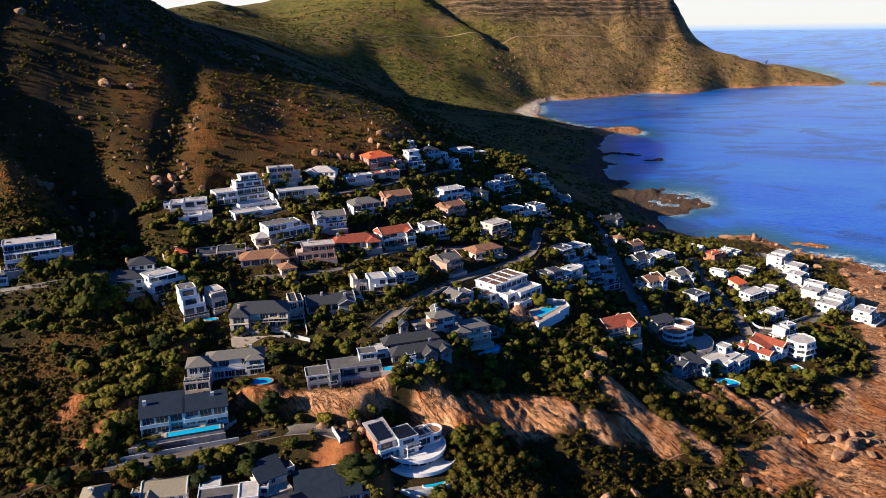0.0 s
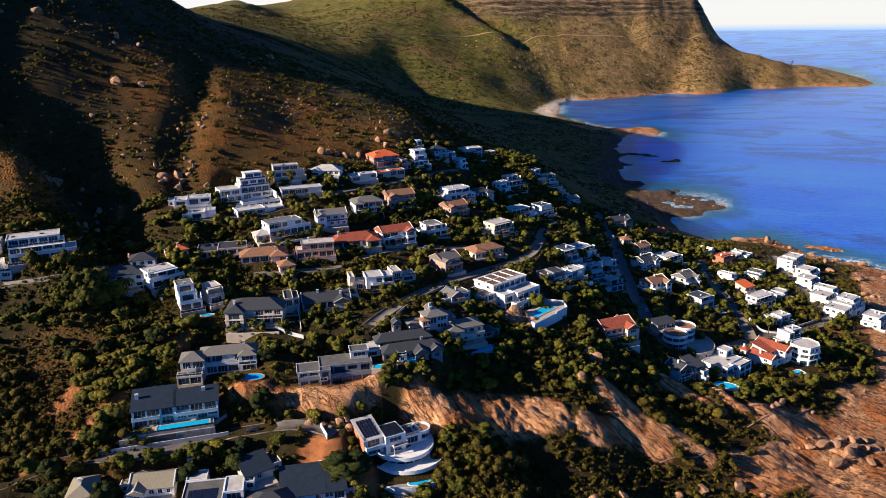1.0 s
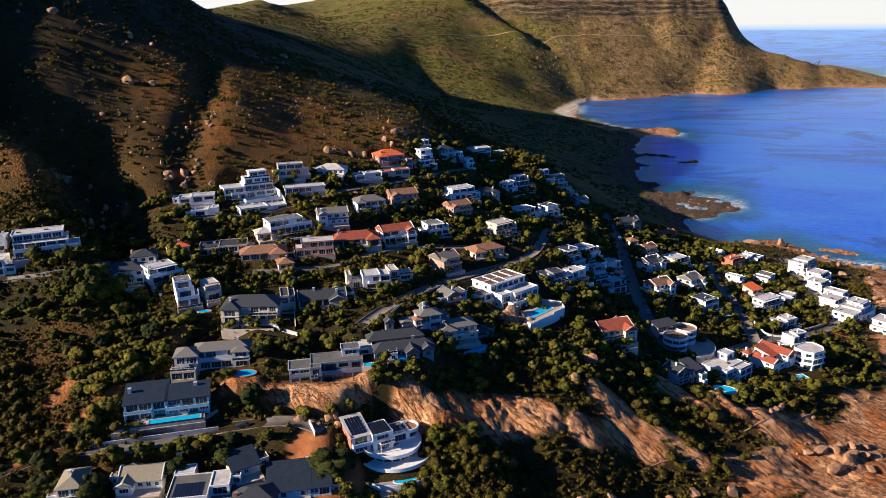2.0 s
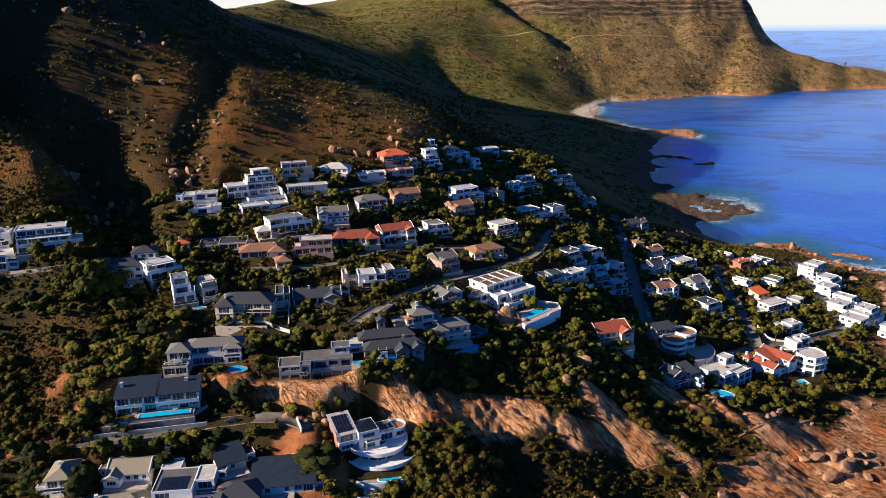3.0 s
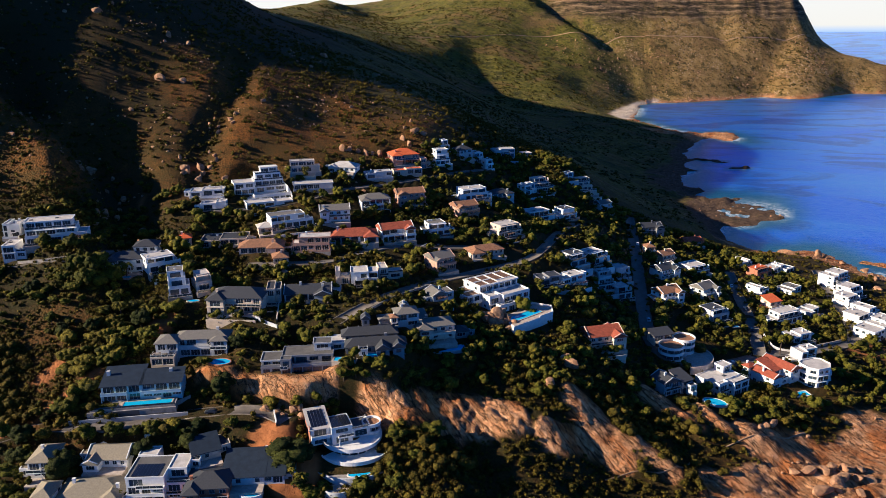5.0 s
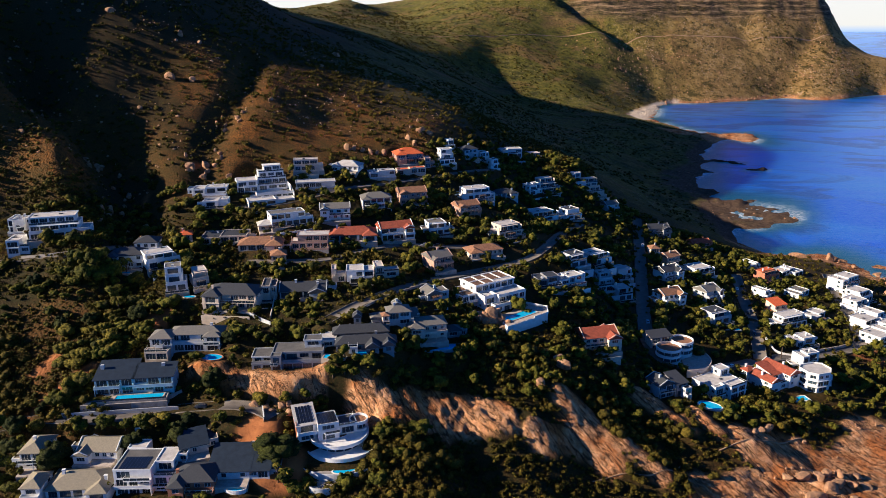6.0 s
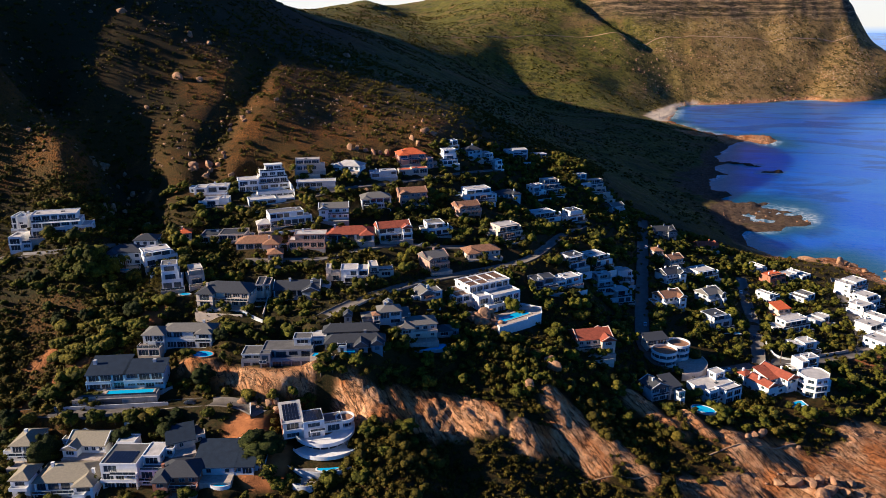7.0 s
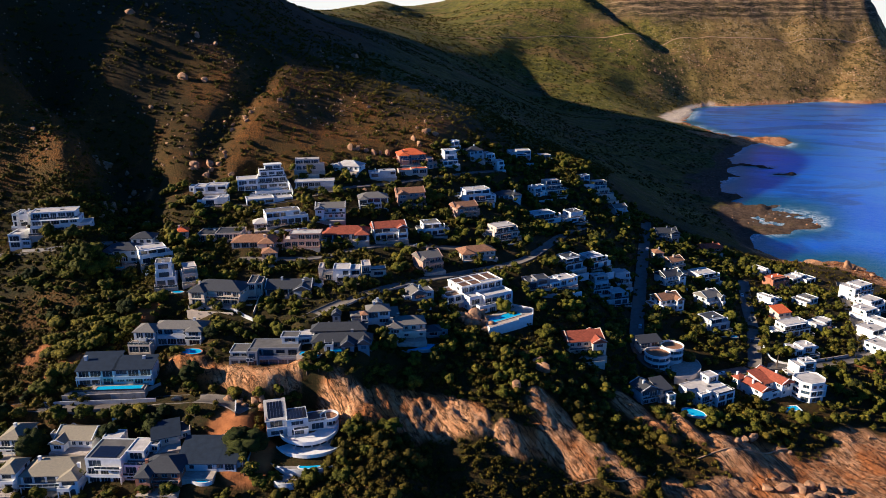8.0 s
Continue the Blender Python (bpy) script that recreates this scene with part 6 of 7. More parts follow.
SHAPES = []
KINDS = [
    tree_kind(1, 6.0, 5.2, 9, 1000, 0.19, LEAVES[0], "rounded evergreen milkwood tree with a dense dark crown"),
    tree_kind(2, 7.0, 5.0, 11, 1100, 0.20, LEAVES[1], "spreading olive-green garden tree with an uneven crown"),
    tree_kind(3, 5.0, 6.5, 8, 900, 0.18, LEAVES[0], "upright evergreen garden tree with a clumped crown"),
    tree_kind(4, 8.0, 7.0, 13, 1250, 0.21, LEAVES[2], "large dark green tree with a broad crown"),
    tree_kind(5, 4.0, 3.2, 6, 600, 0.16, LEAVES[1], "low bushy garden tree with yellow-green leaves"),
    tree_kind(6, 9.0, 5.5, 14, 1300, 0.21, LEAVES[0], "wide wind-shaped tree with a flat lumpy crown"),
]


def plant_tree(kind, x, y, z, scale, turn, name="tree"):
    trunk, crown, label = KINDS[kind]
    ob = thing(name, x, y, z, turn, label, "tree", "garden trees")
    ob.scale = scale
    for n, me in (("trunk", trunk), ("crown", crown)):
        o = new(n, me)
        o.parent = ob
    return ob


class Spacing:
    """Which ground is free: not under houses, roads, pools or other plants."""

    def __init__(self):
        self.plots = [(x, y, math.cos(radians(yaw)), math.sin(radians(yaw)), w / 2, d / 2) for x, y, yaw, w, d, *_ in PLOTS]
        self.taken = {}

    def inside(self, x, y, margin, front=0.0):
        for px, py, c, s, hw, hd in self.plots:
            dx, dy = x - px, y - py
            if abs(dx) + abs(dy) > 45:
                continue
            u, v = dx * c + dy * s, -dx * s + dy * c
            if abs(u) < hw + margin and -hd - margin - front < v < hd + margin:
                return True
        return False

    def on_road(self, x, y, margin):
        return any(np.min(np.hypot(p[:, 0] - x, p[:, 1] - y)) < w / 2 + margin for _, w, p, _ in WAYS)

    def clear(self, x, y, r):
        i, j = int(x // 8), int(y // 8)
        return all(math.hypot(x - a, y - b) > (r + q) * 0.50 for di in (-1, 0, 1) for dj in (-1, 0, 1) for a, b, q in self.taken.get((i + di, j + dj), ()))

    def take(self, x, y, r):
        self.taken.setdefault((int(x // 8), int(y // 8)), []).append((x, y, r))


FREE = Spacing()
OPEN_GROUND = [(-42, 206, 9), (35, 308, 9), (24, 306, 8), (20, 336, 11), (6.3, 328, 8), (31, 334, 8), (-73, 233, 5), (-95, 212, 7), (-41, 191, 7), (-14, 213, 10), (10, 273, 7), (-17, 245, 3), (-25, 241, 3), (123, 306, 6), (167, 338, 6), (123, 359, 7), (-142, 278, 6), (-102, 268, 5)]


def in_village(x, y):
    """The built-up slope, as a plan."""
    left = np.interp(y, (170, 230, 290, 360, 430, 520, 600), (-125, -135, -215, -165, -120, -60, -10))
    right = np.interp(y, (170, 215, 260, 300, 340, 380, 440, 520, 570), (0, 5, 40, 150, 205, 225, 225, 225, 190))
    upper = np.interp(x, (-220, -150, -100, -50, 0, 50, 100, 200), (300, 372, 418, 480, 600, 600, 580, 580))
    return left < x < right and y < upper


def plant_gardens():
    """The nearest trees stand singly; those farther up the slope are joined as one growth."""
    rng = random.Random(7)
    found = []
    spots = [(x, y) for x, y in ((rng.uniform(-220, 235), rng.uniform(170, 600)) for _ in range(26000)) if in_village(x, y)]
    heights = land([p[0] for p in spots], [p[1] for p in spots])
    bare = covers(np.array([p[0] for p in spots]), np.array([p[1] for p in spots]), heights)[0]
    for (x, y), z, rock in zip(spots, heights, bare):
        if len(found) >= 2350:
            break
        k = rng.choice((0, 0, 1, 1, 2, 3, 4, 4, 4, 5))
        size = rng.uniform(0.45, 1.1)
        r = (3.0, 3.5, 2.5, 4.0, 2.0, 4.5)[k] * size
        if rock > 0.5 or z < 3 or FREE.inside(x, y, r * 0.4, 1.0) or not FREE.clear(x, y, r) or FREE.on_road(x, y, r * 0.5) or any(math.hypot(x - a, y - b) < c for a, b, c in OPEN_GROUND):
            continue
        FREE.take(x, y, r)
        found.append((y, k, x, z, (size, size * rng.uniform(0.85, 1.15), size * rng.uniform(0.7, 1.1)), rng.uniform(0, 360)))
    found.sort()
    for y, k, x, z, scale, turn in found[:215]:
        plant_tree(k, x, y, z, scale, turn)
    far = np.random.default_rng(3)
    for n in (0, 1):
        sprays, lumps, tris, base = [], [], [], 0
        for y, k, x, z, scale, turn in found[215 + n::2]:
            lobes = SHAPES[k][0][:9] * np.array([*scale, (scale[0] + scale[2]) / 2])
            c, s = math.cos(radians(turn)), math.sin(radians(turn))
            lobes = np.stack([lobes[:, 0] * c - lobes[:, 1] * s + x, lobes[:, 0] * s + lobes[:, 1] * c + y, lobes[:, 2] + z - 0.2, lobes[:, 3]], -1)
            v, f = lump_cloud(far, lobes, 1)
            sprays.append(leaf_cloud(far, lobes, 75, 0.40)), lumps.append(v), tris.append(f + base)
            base += len(v)
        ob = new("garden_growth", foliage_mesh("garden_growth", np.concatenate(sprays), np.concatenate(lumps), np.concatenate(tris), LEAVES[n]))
        tagged(ob, "mixed evergreen garden trees and tall hedges between the upper houses", "trees", kind="stuff")


plant_gardens()
plant_tree(3, -33.5, 206.5, ground_at(-33.5, 206.5), (1.9, 1.5, 1.35), 20)
plant_tree(0, -57.2, 211.3, ground_at(-57.2, 211.3), (0.8, 0.8, 1.0), 70)
for tree_x, tree_y, tree_s in ((-150, 270, 1.3), (-143, 272, 1.1), (-157, 268, 1.0), (-149, 263, 1.0)):
    plant_tree(5, tree_x, tree_y, ground_at(tree_x, tree_y), (tree_s, tree_s, tree_s * 1.2), tree_x * 7)


for tree_kind_no, tree_x, tree_y, tree_s in ((3, -105.7, 184.7, 1.25), (3, -70, 205.1, 1.0), (0, -103.9, 196.2, 1.0), (5, -96.5, 199.6, 0.75), (0, -89.5, 201.6, 0.9), (5, -84, 204, 0.8), (1, -78.5, 207.6, 0.9), (3, -126, 191.5, 0.9), (0, -134, 191.7, 1.1), (1, -119, 193.5, 0.8), (3, -80.5, 188, 0.9), (0, -99, 178, 1.0), (2, -83, 181, 1.0),
                                               (4, -30, 224.5, 1.0), (0, -26.5, 231, 0.8), (4, -38, 224, 1.1), (1, -48, 224, 0.9), (4, -57, 224.5, 1.0), (0, -66, 223, 0.9), (2, -32, 229, 0.8), (1, -23, 239.5, 0.8), (2, -21, 243, 0.9), (0, -19.5, 238.5, 0.8)):
    plant_tree(tree_kind_no, tree_x, tree_y, ground_at(tree_x, tree_y), (tree_s, tree_s, tree_s), tree_x * 11)


for tree_no in range(26):
    tree_r = random.Random(500 + tree_no)
    tree_x, tree_y, tree_s = tree_r.uniform(-200, -150), tree_r.uniform(238, 264), tree_r.uniform(0.55, 0.95)
    plant_tree(tree_r.choice((0, 0, 5, 4)), tree_x, tree_y, ground_at(tree_x, tree_y), (tree_s, tree_s, tree_s * 0.8), tree_no * 37)


def scatter_scrub():
    """Bushes of the wild slopes, the cliff ledges and the gaps between gardens, joined as one growth."""
    rng = np.random.default_rng(5)
    near, left, high, wild_n, foot = 13000, 4800, 3600, 13000, 2600
    n = near + left + high + wild_n + foot
    grown = np.repeat((1.0, 1.35, 1.0, 1.25, 1.5), (near, left, high, wild_n, foot))
    x = np.r_[rng.uniform(-235, 235, near), rng.uniform(-240, -85, left), rng.uniform(60, 290, high), rng.uniform(-430, 60, wild_n), rng.uniform(-15, 135, foot)]
    y = np.r_[rng.uniform(150, 335, near), rng.uniform(150, 320, left), rng.uniform(330, 600, high), rng.uniform(300, 760, wild_n), rng.uniform(185, 290, foot)]
    grown = grown * (0.5 + 0.5 * step(9, 18, along(x, y, (-136, 222), (-146, 236), (-150, 248)) + 4 * rough(x, y, 12, 2, 35)))
    z = land(x, y)
    rock, sand, grass, far, earth, *_ = covers(x, y, z)
    patch = rough(x, y, 28, 3, 31)
    wild = step(92, 108, z)
    keep = (z > 1.5) & (rock < 0.45 + 0.25 * patch) & (earth < 0.3) & (along(x, y, (-136, 192), (-130, 198), (-126, 204.5), (-121, 215), (-117, 222)) > 3.2)
    keep &= rng.random(n) < np.where(wild > 0.5, 0.30 + 0.65 * (patch > 0.0), 0.55 + 0.45 * (patch > -0.2))
    for line, depth, width in GULLIES:
        keep |= (along(x, y, *line) < width * 0.7) & (rng.random(n) < 0.7)
    road_points = np.concatenate([p for _, _, p, _ in WAYS])
    road_points = np.concatenate([road_points, WAYS[0][2] - (0, 4)])
    cells = {(int(a // 4), int(b // 4)) for a, b in road_points}
    sprays, lumps, tris, base = [], [], [], 0
    for k in np.flatnonzero(keep):
        px, py = x[k], y[k]
        if (int(px // 4), int(py // 4)) in cells or FREE.inside(px, py, 0.8, 2.0) or any(math.hypot(px - a, py - b) < c for a, b, c in OPEN_GROUND):
            continue
        on_hill = wild[k] > 0.5
        tall = 0.75 + 0.9 * step(-0.2, 0.6, rough(px, py, 22, 2, 33))
        r = rng.uniform(0.35, 1.15) * (1.45 if on_hill else 1.45 * tall) * grown[k]
        if rng.random() < 0.10:
            r *= 1.6
        m = 2
        lobes = np.stack([px + rng.uniform(-r, r, m) * 0.8, py + rng.uniform(-r, r, m) * 0.8, z[k] + r * rng.uniform(0.1, 0.65, m), r * rng.uniform(0.45, 0.85, m)], -1)
        v, f = lump_cloud(rng, lobes, 1, fill=0.72)
        sprays.append(leaf_cloud(rng, lobes, int(min(48, 7 + (4 if on_hill else 9) * r * r)), 0.24 + 0.0004 * math.hypot(px - 50, py)))
        lumps.append(v), tris.append(f + base)
        base += len(v)
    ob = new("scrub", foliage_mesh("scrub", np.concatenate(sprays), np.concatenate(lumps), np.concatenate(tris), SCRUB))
    tagged(ob, "dense low evergreen scrub over the slopes and between gardens", "scrub", kind="stuff")


scatter_scrub()


def palm_mesh(seed, fronds, length, height):
    rng = np.random.default_rng(seed)
    bm = bmesh.new()
    for k in range(fronds):
        t = 2 * math.pi * k / fronds + rng.uniform(-0.2, 0.2)
        rise = rng.uniform(-0.2, 0.9)
        prev = None
        for i in range(6):
            u = i / 5
            r = length * u
            z = height + rise * length * u * 0.8 - length * 0.75 * u * u
            wide = 0.55 * math.sin(math.pi * (0.12 + 0.85 * u)) + 0.05
            c, s = math.cos(t), math.sin(t)
            row = [bm.verts.new((c * r - s * w, s * r + c * w, z - drop)) for w, drop in ((-wide, 0.3), (0, 0), (wide, 0.3))]
            if prev:
                bm.faces.new((prev[0], prev[1], row[1], row[0])), bm.faces.new((prev[1], prev[2], row[2], row[1]))
            prev = row
    me = bpy.data.meshes.new("crown")
    bm.to_mesh(me)
    bm.free()
    me.materials.append(LEAVES[1])
    return me


def palm_trunk(height, r):
    bm = bmesh.new()
    rings = []
    for i in range(7):
        u = i / 6
        rings.append([bm.verts.new((math.cos(a) * r * (1.3 - 0.4 * u) + 0.15 * u * u, math.sin(a) * r * (1.3 - 0.4 * u), -1 + (height + 1) * u)) for a in np.linspace(0, 2 * math.pi, 7, endpoint=False)])
    for a, b in zip(rings, rings[1:]):
        for k in range(7):
            bm.faces.new((a[k], a[(k + 1) % 7], b[(k + 1) % 7], b[k]))
    me = bpy.data.meshes.new("trunk")
    bm.to_mesh(me)
    bm.free()
    me.materials.append(BARK)
    return me


PALMS = [(palm_trunk(6.0, 0.3), palm_mesh(1, 26, 3.4, 6.0)), (palm_trunk(9.0, 0.22), palm_mesh(2, 18, 2.0, 9.0)), (palm_trunk(3.5, 0.35), palm_mesh(3, 24, 2.8, 3.5))]


def plant_palm(kind, x, y, turn=0.0, size=1.0):
    ob = thing("palm_tree", x, y, ground_at(x, y), turn, "palm tree with a brown trunk and arching green fronds", "palm", "palms")
    ob.scale = (size, size, size)
    for name, me in zip(("trunk", "crown"), PALMS[kind]):
        o = new(name, me)
        o.parent = ob


for palm in ((0, -140.5, 279.5), (1, 165, 373, 40), (1, -29, 197, 10, 0.8), (2, -27, 199, 70), (0, 126, 383, 20, 0.9), (0, -16, 400, 30, 0.9), (2, 215, 449, 50), (2, 221, 432, 10), (0, -94, 243 - 12, 60, 0.8), (2, 131, 465, 20), (1, 141, 490, 80, 0.7), (2, 118, 420, 10), (0, -108, 330, 80, 0.8), (2, -120, 395, 10), (0, -101, 402, 30, 0.7), (2, -112, 243, 0, 1.1), (0, -128, 255, 40, 0.9), (2, -118, 258, 10), (1, -20, 386, 0, 0.7)):
    plant_palm(*palm)


# ---- boulders ----
def boulder_mesh(seed):
    bm = bmesh.new()
    bmesh.ops.create_icosphere(bm, subdivisions=3, radius=1.0)
    off = Vector((seed * 7.3, seed * 3.1, seed * 5.7))
    rnd = random.Random(seed)
    cuts = []
    for _ in range(13):
        d = Vector((rnd.gauss(0, 1), rnd.gauss(0, 1), rnd.gauss(0, 0.8))).normalized()
        cuts.append((d, rnd.uniform(0.45, 0.75)))
    for v in bm.verts:
        for d, far in cuts:
            out = v.co.dot(d) - far
            if out > 0:
                v.co -= d * out * 0.97
        v.co *= 1.3 + noise.noise(v.co * 1.2 + off) * 0.22 + noise.noise(v.co * 3.1 + off) * 0.10
    me = bpy.data.meshes.new("boulder")
    bm.to_mesh(me)
    bm.free()
    me.materials.append(BOULDER)
    return me


ROCKS = [boulder_mesh(s) for s in range(1, 7)]


def put_boulder(x, y, r, k=0, tall=0.8, turn=0.0, label="weathered granite boulder on the dry hillside", wide=1.0):
    ob = new("boulder", ROCKS[k % 6])
    ob.matrix_basis = pose(x, y, ground_at(x, y) + r * tall * 0.35, 8 * (k % 3) - 6, 6, turn) @ Matrix.Diagonal((r * wide, r, r * tall, 1))
    tagged(ob, label, "boulder", "boulders")


def boulders():
    hill = "large pale granite boulder on the dry brown hillside"
    for k, (x, y, r, tall) in enumerate(((-232, 471, 4.6, 0.85), (-218, 476, 3.2, 0.8), (-161, 480, 2.6, 0.7), (-222, 373, 3.8, 0.9), (-225, 366, 2.6, 0.9), (-226, 424, 2.2, 0.8), (-261, 535, 3.4, 1.0),
                                         (-246, 537, 2.5, 0.9), (-306, 515, 4.0, 0.9), (-175, 328, 2.4, 0.9), (-172, 325, 1.8, 0.9), (-162, 390, 4.0, 0.8), (-167, 381, 3.6, 0.7), (-157, 378, 3.2, 0.6), (-203, 717, 6.5, 0.7), (-165, 440, 2.4, 0.8), (-170, 447, 2.2, 1.0))):
        put_boulder(x, y, r * 0.78, k, tall, k * 50, hill)
    ridge = "upright weathered granite outcrop above the top houses"
    for k, (x, y, r, tall) in enumerate(((-93, 446, 2.6, 1.5), (-89, 448, 2.2, 1.3), (-84, 450, 2.0, 1.4), (-79, 451, 2.4, 1.3), (-75, 453, 1.8, 1.2), (-71, 455, 2.2, 1.3), (-58, 500, 3.6, 1.1), (-52, 503, 3.0, 0.9), (-57, 480, 2.4, 1.6),
                                         (-49, 484, 2.2, 1.4), (-63, 486, 2.2, 1.3), (-44, 500, 2.6, 1.0), (-38, 508, 2.4, 0.9), (-66, 505, 2.2, 0.9))):
        put_boulder(x, y, r * 0.8, k + 2, tall, k * 70, ridge)
    for k, (u, v, r, tall) in enumerate(((-12, -11, 2.6, 0.9), (-8.5, -12.0, 3.2, 1.0), (-5, -11, 2.4, 1.1), (-10.5, -16, 2.6, 0.9), (-6.5, -16.5, 2.6, 0.9), (-4.6, -14.5, 2.2, 1.2), (-13.5, -15, 2.0, 0.9), (-5.0, -20, 2.8, 0.9), (-15, -12, 2.4, 0.8), (-8, -20, 2.2, 0.9))):
        x, y, _, _ = spot(22.4, 322.0, u, v)
        put_boulder(x, y, r, k, tall, k * 40, "rounded orange granite boulder beside a white house")
    for k, (x, y, r) in enumerate(((60, 289, 3.0), (51.6, 271, 2.0), (57, 292, 2.2), (95, 240, 2.2), (74, 222, 2.0), (62, 224, 2.5), (85, 236, 1.8), (50, 215, 2.2), (110, 245, 2.6))):
        put_boulder(x, y, r, k, 0.9, k * 33, "round granite boulder among scrub below the cliff")
    shore = "big sunlit orange boulder on the rocky shore"
    for k, (x, y, r, tall, wide) in enumerate(((224, 600, 5.5, 0.8, 2.0), (245, 598, 5.0, 1.1, 1.0), (252, 600, 3.4, 0.9, 1.0), (262, 590, 3.4, 0.9, 1.4), (274, 578, 4.2, 0.8, 1.4), (285, 560, 4.0, 0.8, 1.3), (298, 545, 4.5, 0.7, 1.2), (270, 545, 3.6, 0.8, 1.3),
                                              (262, 520, 4.0, 0.7, 1.4), (275, 500, 4.4, 0.7, 1.4), (300, 515, 4.0, 0.7, 1.2), (285, 478, 4.0, 0.6, 1.3), (262, 468, 3.2, 0.7, 1.2), (276, 612, 2.4, 0.8, 1.0))):
        put_boulder(x, y, r * 0.62, k, tall, k * 61, shore, wide)
    slab = "smooth pink granite slab broken along its joints"
    for k, (x, y, r, tall, wide) in enumerate(((160, 273, 3.2, 0.6, 1.5), (166, 278, 2.8, 0.8, 1.1), (170, 282, 2.6, 0.8, 1.0), (175, 276, 2.2, 0.7, 1.2), (182, 287, 2.2, 0.6, 1.3), (143, 300, 2.0, 0.8, 1.0), (147, 304, 2.2, 0.8, 1.1), (140, 296, 1.6, 0.8, 1.1))):
        put_boulder(x, y, r, k, tall, 35 + (k % 4) * 9, slab, wide)
    for k, (x, y, r, tall, wide) in enumerate(((156, 281, 2.4, 0.8, 1.6), (163, 284, 2.0, 1.0, 1.0), (167, 287, 2.2, 1.0, 0.8), (172, 289, 1.8, 0.9, 1.2), (176, 284, 1.6, 0.8, 1.3), (150, 279, 1.6, 0.7, 1.4), (180, 292, 2.0, 0.8, 1.2))):
        put_boulder(x, y, r, k + 3, tall, 20 + k * 31, "pale orange granite block lying on the rock slab", wide)
    for k in range(16):
        rnd = random.Random(k)
        put_boulder(-50 + k * 2.2 + rnd.uniform(-1, 1), 219.5 + rnd.uniform(-2, 2.5) + k * 0.4, rnd.uniform(0.8, 1.9), k, 0.9, k * 47, "rounded granite boulder at the foot of the rock face")


boulders()
for rock_k in range(34):
    rock_r = random.Random(300 + rock_k)
    gully = GULLIES[rock_k % 2][0]
    rock_a, rock_b = gully[0], gully[1 + (rock_k // 2) % 3]
    rock_u = rock_r.random()
    put_boulder(rock_a[0] + (rock_b[0] - rock_a[0]) * rock_u + rock_r.uniform(-13, 13), rock_a[1] + (rock_b[1] - rock_a[1]) * rock_u + rock_r.uniform(-9, 9), rock_r.uniform(0.9, 2.1), rock_k, rock_r.uniform(0.8, 1.3), rock_k * 57, "weathered granite boulder among bushes in a dry gully")


def loose_rocks():
    """Small stones over the hill, the far slope and the reefs, joined."""
    rng = np.random.default_rng(9)
    base = bmesh.new()
    bmesh.ops.create_icosphere(base, subdivisions=1, radius=1.0)
    bv = np.array([v.co for v in base.verts])
    bf = np.array([[v.index for v in f.verts] for f in base.faces])
    base.free()
    spots = []
    x, y = rng.uniform(-420, -60, 1700), rng.uniform(330, 760, 1700)
    spots += [(a, b, rng.uniform(0.3, 0.9) * (2.2 if rng.random() < 0.10 else 1)) for a, b in zip(x, y) if wave(a, b, 60, 40) > -0.1]
    x, y = rng.uniform(-200, 700, 1500), rng.uniform(1800, 2330, 1500)
    z = land(x, y)
    spots += [(a, b, rng.uniform(0.8, 2.4)) for a, b, c in zip(x, y, z) if 20 < c < 150 and wave(a, b, 260, 41) + 0.4 * wave(a, b, 70, 42) > 0.05]
    t = rng.random(700)
    x, y = 190 + 720 * t + rng.normal(0, 10, 700), np.interp(190 + 720 * t, (190, 375, 505, 767, 922), (1835, 1944, 2052, 2230, 2294)) + rng.normal(0, 7, 700)
    z = land(x, y)
    spots += [(a, b, rng.uniform(0.9, 2.6)) for a, b, c in zip(x, y, z) if -1 < c < 9]
    x, y = rng.uniform(120, 330, 400), rng.uniform(640, 1330, 400)
    z = land(x, y)
    spots += [(a, b, rng.uniform(0.4, 1.3)) for a, b, c in zip(x, y, z) if -1.5 < c < 4]
    x, y = rng.uniform(110, 320, 800), rng.uniform(230, 620, 800)
    z = land(x, y)
    rock = covers(x, y, z)[0]
    spots += [(a, b, rng.uniform(0.4, 1.6)) for a, b, c, r in zip(x, y, z, rock) if r > 0.5 and c > -1.5 and wave(a, b, 14, 44) > 0]
    p = np.array(spots)
    h = land(p[:, 0], p[:, 1])
    n = len(p)
    scale = p[:, 2, None, None] * rng.uniform(0.6, 1.3, (n, 1, 3))
    verts = bv[None] * (1 + rng.uniform(-0.28, 0.28, (n, len(bv), 1))) * scale
    a = rng.uniform(0, 6.28, n)
    c, s = np.cos(a)[:, None], np.sin(a)[:, None]
    verts = np.stack([verts[..., 0] * c - verts[..., 1] * s + p[:, :1], verts[..., 0] * s + verts[..., 1] * c + p[:, 1:2], verts[..., 2] + h[:, None]], -1)
    faces = (bf[None] + (np.arange(n) * len(bv))[:, None, None]).reshape(-1, 3)
    me = bpy.data.meshes.new("loose_rock")
    me.from_pydata(verts.reshape(-1, 3).tolist(), [], faces.tolist())
    me.materials.append(BOULDER)
    tagged(new("loose_rock", me), "scattered small granite rocks on the slopes and along the shore", "rocks", kind="stuff")


loose_rocks()


